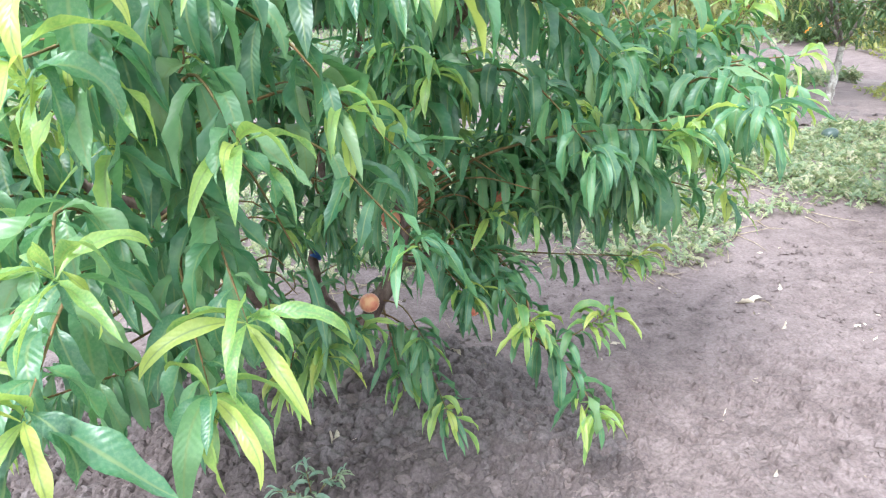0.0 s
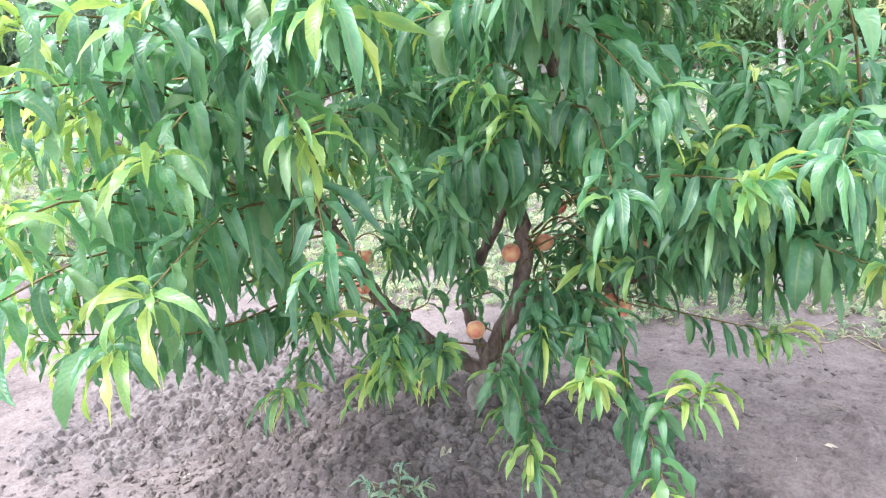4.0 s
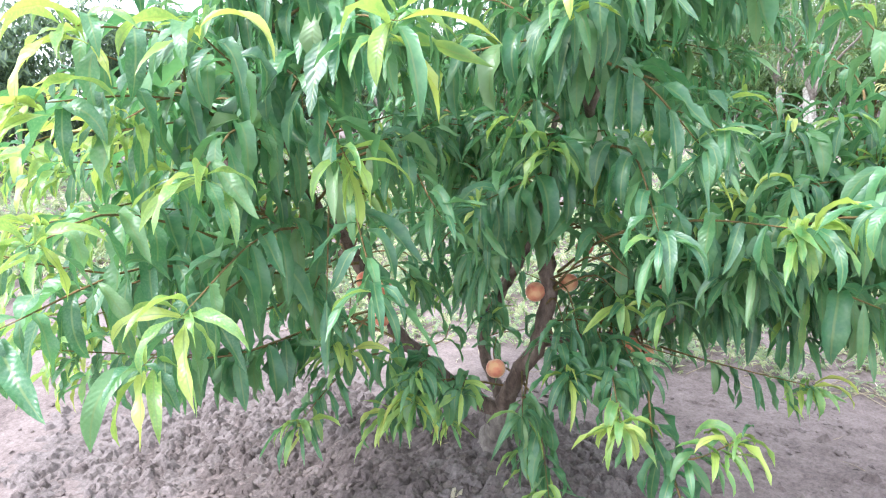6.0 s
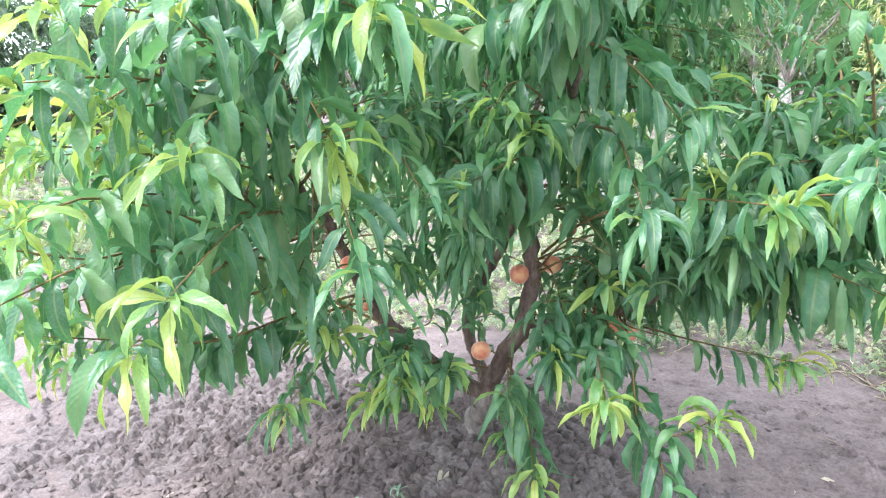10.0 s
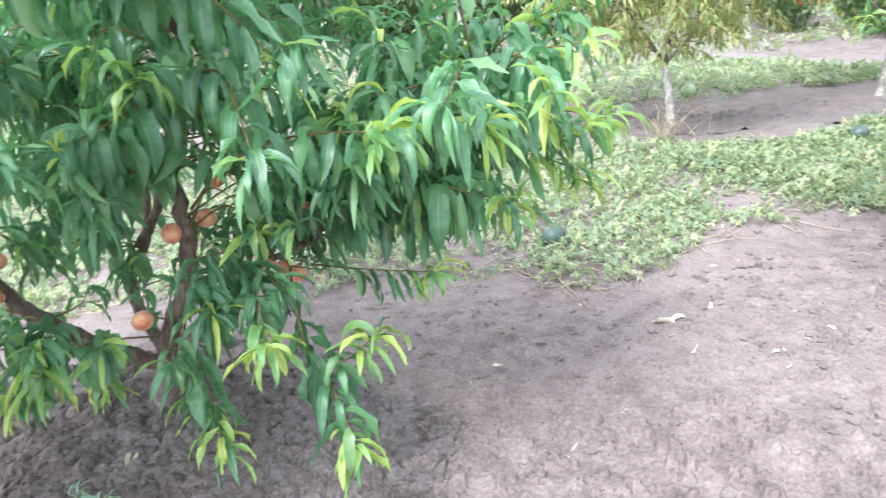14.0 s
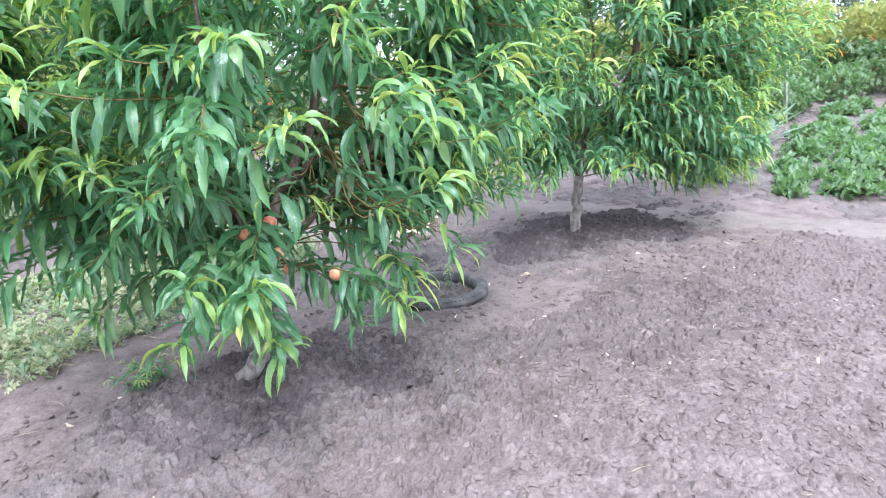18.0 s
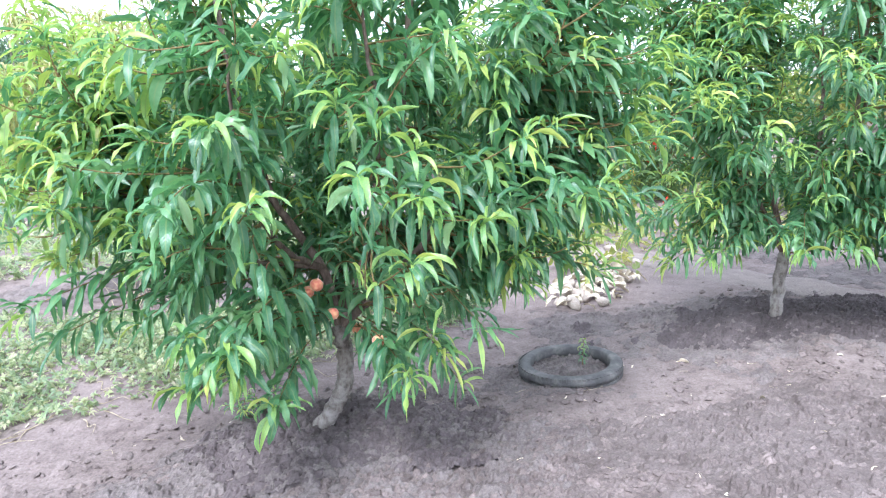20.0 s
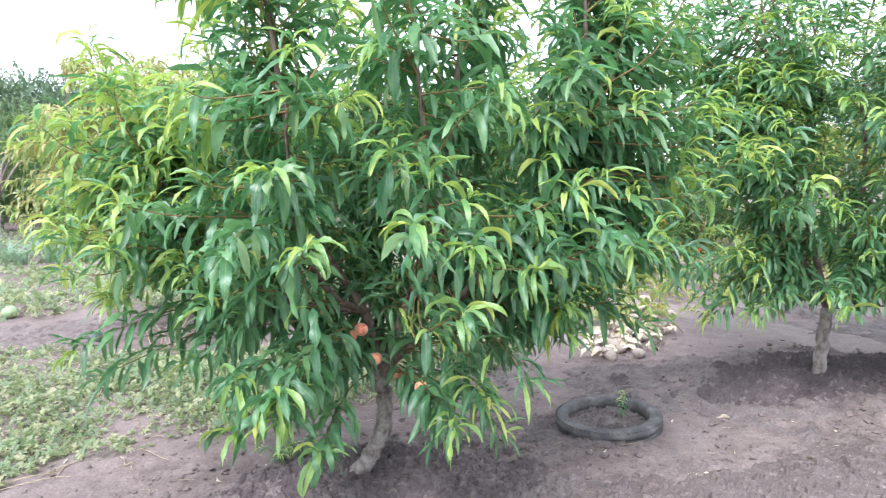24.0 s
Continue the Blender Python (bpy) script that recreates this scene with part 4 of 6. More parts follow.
    S([(0.55, 2.15, 1.0), (0.8, 2.25, 1.25), (0.97, 2.34, 1.33)], 0.15, 0.019, 0.005, hang=0.75)
    S([(0.5, 2.15, 0.95), (0.85, 2.32, 1.02), (1.11, 2.43, 0.98)], 0.15, 0.018, 0.005, hang=0.7, young=9)
    S([(0.5, 2.15, 0.93), (0.8, 2.32, 0.9), (1.03, 2.41, 0.80)], 0.15, 0.018, 0.005, hang=0.7, young=9)
    S([(0.62, 2.15, 1.02), (0.9, 2.3, 1.2), (1.06, 2.36, 1.45)], 0.15, 0.02, 0.005, hang=0.6, young=8)
    for a, b in (((-0.42, 1.1, 1.4), (-0.30, 0.60, 1.54)), ((-0.45, 1.12, 1.3), (-0.34, 0.55, 1.42)), ((-0.5, 1.2, 1.25), (-0.46, 0.74, 1.36)), ((-0.85, 1.42, 1.05), (-0.69, 0.72, 1.30)), ((-0.7, 1.3, 1.0), (-0.66, 0.76, 1.17)),
                 ((-0.85, 1.42, 1.05), (-0.80, 0.70, 1.15)), ((-0.65, 1.3, 0.92), (-0.58, 0.6, 1.0)), ((-0.9, 1.4, 1.1), (-0.95, 0.8, 1.25)), ((-0.85, 1.42, 1.02), (-0.9, 0.85, 0.92))):
        S([a, tuple(0.5 * (p + q) + (0.06 if k == 2 else 0.0) for k, (p, q) in enumerate(zip(a, b))), b], 0.2, 0.03, 0.005, hang=0.8, young=1.3)
    # long shoots reaching to the sunny side, sunlight put in as yellow-green leaf colour
    S([(-0.66, 1.52, 0.96), (-0.672, 1.25, 0.955), (-0.775, 1.0, 0.968), (-0.981, 0.8, 1.013), (-1.093, 0.66, 1.085)], 0.38, 0.032, 0.007, hang=0.95, young=2.5, size=0.85, broad=0.28)
    S([(-0.85, 1.42, 1.05), (-1.2, 1.45, 1.2), (-1.405, 1.45, 1.235), (-1.476, 1.25, 1.282), (-1.642, 1.0, 1.203)], 0.4, 0.021, 0.007, hang=0.7, young=16)
    S([(-0.66, 1.57, 0.90), (-1.05, 1.5, 0.95), (-1.307, 1.4, 0.98), (-1.388, 1.15, 1.06), (-1.599, 0.95, 1.007)], 0.4, 0.021, 0.007, hang=0.7, young=16)
    S([(-0.60, 1.3, 0.86), (-0.675, 1.05, 0.841), (-0.753, 0.9, 0.913), (-0.859, 0.78, 0.895)], 0.3, 0.026, 0.005, hang=0.85, young=5)
    S([(-1.05, 1.35, 1.3), (-1.25, 1.45, 1.42), (-1.394, 1.4, 1.44), (-1.472, 1.2, 1.463), (-1.598, 1.0, 1.404)], 0.3, 0.021, 0.006, hang=0.7, young=14)
    S([(-1.05, 1.35, 1.3), (-1.15, 1.2, 1.33), (-1.25, 1.0, 1.33), (-1.3, 0.85, 1.28)], 0.3, 0.022, 0.006, hang=0.7, young=12)
    S([(-0.57, 1.62, 0.72), (-0.705, 1.200, 0.713), (-0.807, 1.080, 0.714), (-0.949, 0.980, 0.703), (-1.182, 0.900, 0.648)], 0.36, 0.027, 0.005, hang=1.0, young=2.5, size=0.85, broad=0.24)
    # clusters in front of and round the fork
    for tip, src in (((-0.386, 1.55, 0.873), (-0.62, 1.58, 0.84)), ((-0.384, 1.42, 0.857), (-0.60, 1.60, 0.78)), ((-0.323, 1.72, 0.837), (-0.44, 2.1, 0.80)), ((-0.249, 1.36, 0.673), (-0.46, 1.74, 0.50)),
                     ((-0.204, 1.5, 0.587), (-0.36, 1.80, 0.44)), ((-0.034, 1.55, 0.532), (-0.22, 1.86, 0.52)), ((0.024, 1.68, 0.778), (-0.14, 1.87, 0.75)), ((-0.285, 1.78, 0.696), (-0.44, 2.05, 0.70)),
                     ((0.089, 1.58, 0.664), (-0.14, 1.86, 0.68)), ((-0.534, 1.5, 0.954), (-0.66, 1.56, 0.92)), ((-0.447, 1.25, 0.753), (-0.58, 1.62, 0.72)), ((0.281, 1.75, 0.846), (0.15, 2.08, 0.68))):
        S([src, tuple(0.45 * p + 0.55 * q + (0.05 if k == 2 else 0.0) for k, (p, q) in enumerate(zip(src, tip))), tip], 0.5, 0.011, 0.004, hang=0.88, size=0.78, young=0.5, broad=0.225)
    S([(-0.58, 1.63, 0.72), (-0.42, 1.45, 0.84), (-0.36, 1.40, 0.83)], 0.55, 0.014, 0.004, hang=0.9, size=0.95, young=0.2)
    S([(-0.28, 1.84, 0.46), (-0.30, 1.62, 0.56), (-0.29, 1.44, 0.61), (-0.27, 1.36, 0.59)], 0.55, 0.016, 0.004, hang=0.9, size=0.95, young=1.5)
    S([(-0.60, 1.60, 0.76), (-0.50, 1.40, 0.74), (-0.44, 1.28, 0.72)], 0.55, 0.016, 0.004, hang=0.9, size=1.0, young=1.0)
    S([(-0.57, 1.64, 0.68), (-0.45, 1.50, 0.68), (-0.40, 1.42, 0.66)], 0.55, 0.015, 0.004, hang=0.9, size=1.0, young=0.6)
    S([(-0.50, 1.70, 0.56), (-0.40, 1.50, 0.56), (-0.38, 1.36, 0.52)], 0.55, 0.016, 0.004, hang=0.9, size=0.95, young=0.8)
    S([(-0.15, 1.86, 0.66), (0.02, 1.66, 0.70), (0.10, 1.57, 0.67)], 0.55, 0.015, 0.004, hang=0.9, size=1.05, young=0.3)
    S([(-0.58, 1.64, 0.70), (-0.42, 1.48, 0.78), (-0.33, 1.38, 0.76)], 0.55, 0.014, 0.004, hang=0.9, size=0.95, young=0.2)
    S([(-0.62, 1.58, 0.84), (-0.46, 1.36, 0.90), (-0.38, 1.26, 0.86)], 0.55, 0.015, 0.004, hang=0.9, size=1.0, young=0.2)
    S([(-0.13, 1.88, 0.84), (0.00, 1.74, 0.86), (0.06, 1.68, 0.80)], 0.55, 0.015, 0.004, hang=0.9, size=1.0, young=0.0)
    S([(-0.14, 1.87, 0.70), (0.05, 1.78, 0.76), (0.12, 1.74, 0.70)], 0.55, 0.015, 0.004, hang=0.9, size=1.0, young=0.0)
    S([(0.05, 2.05, 0.65), (0.14, 1.80, 0.72), (0.22, 1.72, 0.67)], 0.55, 0.016, 0.004, hang=0.9, size=1.0, young=0.0)
    S([(-0.46, 2.2, 0.95), (-0.40, 1.90, 0.92), (-0.35, 1.76, 0.84)], 0.55, 0.015, 0.004, hang=0.9, size=0.95, young=0.0)
    S([(-0.46, 2.2, 0.98), (-0.50, 1.90, 0.96), (-0.48, 1.72, 0.86)], 0.55, 0.015, 0.004, hang=0.9, size=0.95, young=0.0)
    S([(-0.66, 1.56, 0.92), (-0.52, 1.66, 0.92), (-0.42, 1.64, 0.80)], 0.55, 0.015, 0.004, hang=0.9, size=0.9, young=0.0)
    S([(-0.66, 1.55, 0.93), (-0.50, 1.30, 0.96), (-0.40, 1.15, 0.93)], 0.55, 0.018, 0.004, hang=0.9, size=1.1, young=0.0)
    S([(-0.14, 1.88, 0.95), (-0.19, 1.70, 1.03), (-0.20, 1.58, 0.98)], 0.55, 0.016, 0.004, hang=0.9, size=1.0, young=0.0)
    S([(-0.14, 1.88, 0.98), (0.00, 1.78, 1.04), (0.12, 1.70, 1.00)], 0.55, 0.016, 0.004, hang=0.9, size=1.0, young=0.0)
    S([(-0.12, 1.88, 0.84), (0.10, 1.88, 0.95), (0.30, 1.80, 0.94)], 0.55, 0.018, 0.004, hang=0.9, size=1.0, young=0.0)
    S([(0.02, 2.05, 0.64), (0.16, 1.92, 0.76), (0.27, 1.94, 0.78)], 0.55, 0.018, 0.004, hang=0.9, size=1.0, young=0.0)
    # rest of the crown: middle kept open to the camera, dense above and outside
    voids = [((-0.28, 1.75, 0.55), (0.42, 0.75, 0.40)), ((0.75, 0.3, 1.4), (0.95, 0.95, 1.5)), ((-0.1, -0.3, 1.4), (0.6, 0.85, 1.5))]
    fo.clear = [((-0.30, 1.62, 0.58), (0.46, 0.62, 0.32), 0.3), ((-0.85, 1.15, 0.98), (0.75, 0.85, 0.45), 0.2)]
    fo.fill(sk, 118, (-0.35, 1.95, 1.5), (1.3, 1.25, 1.15), 0.72, 0.5, voids, gap=0.024, hang=0.88, pale=0.16)
    fo.fill(sk, 28, (-0.45, 1.55, 1.5), (0.85, 0.75, 0.75), 0.85, 0.3, voids, gap=0.020, hang=0.95, pale=0.16)
    fo.fill(sk, 17, (-0.9, 2.1, 0.9), (0.8, 0.8, 0.5), 0.55, 0.5, voids, gap=0.022, hang=0.85, pale=0.16)
    fo.fill(sk, 22, (-0.3, 1.55, 1.75), (0.85, 0.6, 0.5), 1.4, 0.3, voids, gap=0.022, hang=0.95, pale=0.16)
    fo.clear = fo.clear[:1]
    # high share of young-leaf colour stands for sun on this side
    fo.fill(sk, 22, (-1.05, 1.35, 1.05), (0.55, 0.55, 0.4), 0.72, 0.3, voids, gap=0.03, hang=0.75, young=8.0, size=0.85, pale=0.9)
    fo.fill(sk, 18, (0.25, 1.95, 1.0), (0.45, 0.45, 0.3), 0.80, 0.3, (), gap=0.02, hang=0.9, young=0.5)
    fo.fill(sk, 8, (0.65, 2.0, 1.1), (0.5, 0.4, 0.4), 0.75, 0.3, voids, gap=0.02, hang=0.88)
    fo.fill(sk, 11, (0.42, 2.15, 0.78), (0.42, 0.3, 0.24), 0.52, 0.2, (), gap=0.019, hang=0.95, young=0.3)
    fo.fill(sk, 10, (0.1, 2.2, 0.7), (0.3, 0.25, 0.3), 0.42, 0.2, (), gap=0.019, hang=0.95, young=0.0)
    fo.fill(sk, 42, (0.12, 2.5, 1.5), (0.6, 0.4, 0.5), 1.05, 0.2, (), gap=0.023, hang=0.92, size=0.85, pale=0.1)
    fo.fill(sk, 12, (0.14, 2.2, 0.78), (0.3, 0.22, 0.22), 0.46, 0.1, (), gap=0.018, hang=0.92, pale=0.1)
    fo.fill(sk, 18, (-0.3, 1.95, 1.3), (0.5, 0.4, 0.4), 0.95, 0.1, (), gap=0.022, hang=0.92, pale=0.1)
    fo.fill(sk, 14, (-0.12, 2.02, 0.68), (0.42, 0.22, 0.24), 0.42, 0.2, (), gap=0.018, hang=0.92, size=0.78, pale=0.1)
    fo.fill(sk, 4, (-0.3, 2.1, 0.66), (0.45, 0.3, 0.2), 0.45, 0.2, (), gap=0.022, hang=0.85, size=0.85)
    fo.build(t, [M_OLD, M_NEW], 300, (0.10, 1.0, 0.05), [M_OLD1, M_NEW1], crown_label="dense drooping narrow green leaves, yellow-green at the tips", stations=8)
    v, f, uv = blades(np.array([[0.04, 1.80, 1.33]]), np.array([[0.3, -0.4, -0.6]]), np.array([0.12]), np.array([0.04]), np.array([0.9]), np.array([0.3]), np.array([0.4]), np.array([0.2]))
    child("dead_leaf", mesh_from("dead_leaf", v, f, [M_DRY], None, uv), t, "pale withered leaf still hanging")
    child("tape", mesh_from("tape", *tube(smooth_line([(-0.465, 2.02, 0.60), (-0.45, 2.04, 0.63), (-0.44, 2.06, 0.65)], 4), 0.0215, 0.0215, 10), [M_CLIP]), t, "blue tape wound round a limb")
    for x, y, z, d in fruit:
        peach(t, x, y, z, d, x * 40)
    return t


def tree_b():
    """The second peach tree: upright, leaves to the ground."""
    bx, by = TREE_B
    t = thing("peach_tree", (bx, by, float(land(bx, by))), "bushy peach tree with a leaning pale trunk and low shoots", "tree", "peach trees in a row")
    z0 = float(land(bx, by)) - 0.03
    wood(t, "trunk", [(bx - 0.03, by, z0), (bx + 0.04, by - 0.03, 0.14), (bx + 0.12, by - 0.06, 0.28), (bx + 0.14, by - 0.05, 0.44), (bx + 0.12, by - 0.04, 0.6)], 0.043, 0.036, M_PALEBARK, 31, 12, 0.12, "pale grey trunk")
    fk = (bx + 0.125, by - 0.04, 0.57)
    sk = []
    sk.append(wood(t, "limb", [fk, (3.70, 3.58, 0.9), (3.85, 3.5, 1.2), (3.9, 3.45, 1.6), (3.95, 3.4, 2.0), (3.95, 3.42, 2.4), (4.0, 3.45, 2.85)], 0.026, 0.006, M_BARK, 32))
    sk.append(wood(t, "limb", [fk, (3.48, 3.55, 0.85), (3.3, 3.45, 1.2), (3.2, 3.35, 1.7), (3.15, 3.3, 2.25), (3.12, 3.3, 2.75)], 0.025, 0.006, M_BARK, 33))
    sk.append(wood(t, "limb", [fk, (3.8, 3.45, 0.8), (4.05, 3.3, 1.1), (4.3, 3.25, 1.5), (4.45, 3.25, 1.9), (4.5, 3.3, 2.5)], 0.022, 0.006, M_BARK, 34))
    sk.append(wood(t, "limb", [fk, (3.55, 3.9, 0.8), (3.6, 4.1, 1.2), (3.6, 4.2, 1.8), (3.65, 4.2, 2.3), (3.68, 4.2, 2.8)], 0.022, 0.006, M_BARK, 35))
    sk.append(wood(t, "limb", [(3.48, 3.55, 0.85), (3.35, 3.25, 1.0), (3.25, 2.95, 1.3), (3.25, 2.85, 1.8)], 0.018, 0.005, M_BARK, 36))
    sk.append(wood(t, "limb", [(3.70, 3.58, 0.9), (3.72, 3.2, 1.1), (3.75, 2.95, 1.5), (3.72, 2.9, 2.0)], 0.018, 0.005, M_BARK, 37))
    sk.append(wood(t, "limb", [(3.48, 3.55, 0.85), (3.1, 3.5, 0.95), (2.8, 3.4, 1.2), (2.65, 3.35, 1.55)], 0.016, 0.005, M_BARK, 38))
    fo = Foliage(41, 0.158, 0.6, slim=0.82, lift=0.3)
    fo.clear = [((3.58, 3.0, 0.85), (0.52, 0.65, 0.52), 0.16), ((3.62, 3.1, 0.66), (0.36, 0.55, 0.34), 0.25)]
    S = fo.shoot
    S([(3.56, 3.5, 0.62), (3.35, 3.05, 0.78), (3.2, 2.55, 0.78)], 0.2, 0.02, hang=0.85)
    S([(3.56, 3.5, 0.62), (3.2, 3.0, 0.7), (3.02, 2.72, 0.62)], 0.2, 0.02, hang=0.85)
    S([(3.6, 3.55, 0.65), (3.85, 3.15, 0.78), (3.9, 2.85, 0.68)], 0.2, 0.02, hang=0.8)
    S([(3.6, 3.5, 0.62), (3.75, 3.2, 0.58), (3.75, 3.0, 0.42)], 0.2, 0.018, hang=0.85, size=0.85)
    S([(3.65, 3.55, 0.6), (3.95, 3.2, 0.48), (4.05, 3.1, 0.38)], 0.3, 0.02, hang=0.75, size=0.75)
    S([(3.55, 3.6, 0.6), (3.15, 3.5, 0.66), (2.85, 3.4, 0.55)], 0.2, 0.018, hang=0.85)
    S([(3.4, 3.25, 0.95), (3.1, 2.85, 1.1), (2.96, 2.7, 1.08)], 0.1, 0.018, hang=0.85)
    S([(3.25, 2.95, 1.3), (3.15, 2.6, 1.35), (3.08, 2.4, 1.28)], 0.1, 0.018, hang=0.85)
    S([(3.55, 3.3, 0.9), (3.6, 3.1, 0.96), (3.7, 3.0, 0.93)], 0.2, 0.02, row=True, young=3.0, hang=0.9, size=0.6)
    S([(4.05, 3.3, 1.1), (4.45, 3.15, 1.15), (4.85, 3.1, 1.12)], 0.15, 0.018, hang=0.85)
    S([(4.05, 3.3, 1.05), (4.4, 3.2, 0.92), (4.7, 3.15, 0.82)], 0.15, 0.018, hang=0.85)
    S([(3.1, 3.5, 0.95), (2.75, 3.3, 0.85), (2.4, 3.2, 0.72)], 0.15, 0.02, hang=0.9)
    for a, b, size in (((3.6, 3.4, 0.62), (3.74, 3.0, 0.52), 1.0), 
                       ((3.3, 3.0, 1.3), (3.22, 2.55, 1.52), 1.1), ((3.75, 2.95, 1.5), (3.99, 2.62, 1.77), 1.1), ((4.1, 3.2, 1.5), (4.34, 2.83, 1.88), 1.1),
                       ((2.95, 3.45, 1.05), (2.54, 3.09, 1.26), 1.0), ((3.0, 3.45, 0.95), (2.37, 3.06, 0.88), 1.0), ((3.2, 3.45, 0.85), (2.76, 3.1, 0.78), 1.0), ((3.45, 3.1, 0.9), (3.19, 2.51, 0.80), 1.0),
                       ((3.75, 3.05, 1.2), (3.92, 2.71, 1.14), 1.0)):
        S([a, tuple(0.5 * (p + q) + (0.05 if k == 2 else 0.0) for k, (p, q) in enumerate(zip(a, b))), b], 0.1, 0.018, 0.005, hang=0.85, size=size)
    for a, b, young in (((3.5, 3.42, 0.66), (3.19, 2.62, 0.70), 1.0), ((3.58, 3.42, 0.6), (3.80, 2.72, 0.58), 0.8), ((3.5, 3.42, 0.6), (3.31, 2.66, 0.54), 0.6),
                        ((3.48, 3.42, 0.75), (3.04, 2.64, 0.82), 1.0), ((3.6, 3.42, 0.7), (3.95, 2.83, 0.62), 0.8)):
        S([a, tuple(0.5 * (p + q) + (0.07 if k == 2 else 0.0) for k, (p, q) in enumerate(zip(a, b))), b], 0.55, 0.014, 0.005, hang=0.85, size=1.0, young=young)
    for b in ((4.79, 3.4, 1.2), (4.96, 3.42, 1.32), (4.75, 3.4, 1.0), (4.88, 3.38, 1.12), (5.0, 3.5, 1.45), (4.62, 3.35, 0.86)):
        S([(4.15, 3.3, b[2] + 0.05), (4.45, 3.32, b[2] + 0.1), b], 0.2, 0.022, 0.005, hang=0.78, size=1.0, young=2.6)
    voids = [((3.5, 1.2, 1.4), (1.3, 1.0, 1.8)), ((3.65, 3.3, 0.35), (0.5, 0.7, 0.35)), ((3.4, 3.0, 0.62), (0.62, 0.6, 0.40))]
    fo.fill(sk, 225, (3.66, 3.42, 1.4), (1.25, 1.1, 0.98), 0.62, 0.45, voids, gap=0.025, hang=0.85, rise=True, pale=0.75, young=1.7)
    # extra yellow-green leaf colour on the left and top stands for sunlight
    fo.fill(sk, 48, (2.7, 3.55, 1.65), (0.6, 0.6, 0.75), 0.9, 0.2, voids, gap=0.026, hang=0.78, rise=True, pale=0.95, young=7)
    fo.fill(sk, 26, (2.45, 3.5, 1.45), (0.35, 0.5, 0.6), 0.85, 0.2, voids, gap=0.028, hang=0.75, rise=True, pale=1.0, young=9, size=0.9)
    fo.fill(sk, 30, (3.5, 3.0, 1.6), (0.7, 0.4, 0.4), 1.2, 0.3, voids, gap=0.025, hang=0.8, rise=True, pale=0.6)
    fo.fill(sk, 34, (3.6, 3.25, 0.95), (1.05, 0.85, 0.5), 0.60, 0.5, voids, gap=0.025, hang=0.88)
    fo.fill(sk, 22, (4.75, 3.6, 1.95), (0.5, 0.6, 0.55), 1.2, 0.2, voids, gap=0.026, hang=0.75, rise=True, up=1.3, pale=0.8, young=1.6)
    fo.fill(sk, 36, (4.35, 3.5, 1.75), (0.65, 0.7, 0.85), 0.85, 0.3, voids, gap=0.026, hang=0.78, rise=True, pale=0.8, young=1.4)
    fo.fill(sk, 52, (3.75, 3.45, 2.45), (1.35, 1.0, 0.7), 2.0, 0.2, (), gap=0.03, hang=0.7, rise=True, up=1.3, pale=0.95, young=3.5)
    fo.fill(sk, 34, (4.9, 3.5, 1.6), (0.5, 0.5, 0.6), 1.08, 0.2, voids, gap=0.026, hang=0.78, rise=True, pale=0.9, young=1.8)
    fo.fill(sk, 9, (4.55, 3.25, 1.1), (0.4, 0.4, 0.25), 0.9, 0.2, voids, gap=0.026, hang=0.82, pale=0.8, young=1.5)
    fo.fill(sk, 8, (4.75, 3.6, 2.05), (0.6, 0.5, 0.4), 1.6, 0.2, (), gap=0.027, hang=0.72, rise=True, up=1.3, pale=0.9, young=1.8)
    fo.fill(sk, 10, (4.7, 3.6, 2.45), (0.6, 0.5, 0.5), 1.8, 0.2, (), gap=0.028, hang=0.7, rise=True, up=1.3, pale=0.95, young=3.0)
    fo.clear = ()
    fo.fill(sk, 40, (3.3, 3.88, 1.2), (0.85, 0.35, 0.45), 0.75, 0.2, (), gap=0.022, hang=1.0, pale=0.05)
    fo.fill(sk, 46, (3.5, 3.75, 0.85), (0.85, 0.5, 0.4), 0.46, 0.2, (), gap=0.022, hang=1.0, pale=0.1)
    fo.build(t, [M_OLD, M_NEW], 220, (0.1, 1.0, 0.2), [M_OLD1, M_NEW1], crown_label="narrow glossy green leaves with yellow-green shoot tips", stations=7)
    for x, y, z in ((3.47, 3.1, 0.873), (3.70, 3.05, 0.63), (3.52, 3.2, 0.72), (3.3, 3.15, 0.95), (3.42, 3.3, 0.80), (3.62, 3.35, 0.60)):
        peach(t, x, y, z, 0.055, x * 40)
    return t


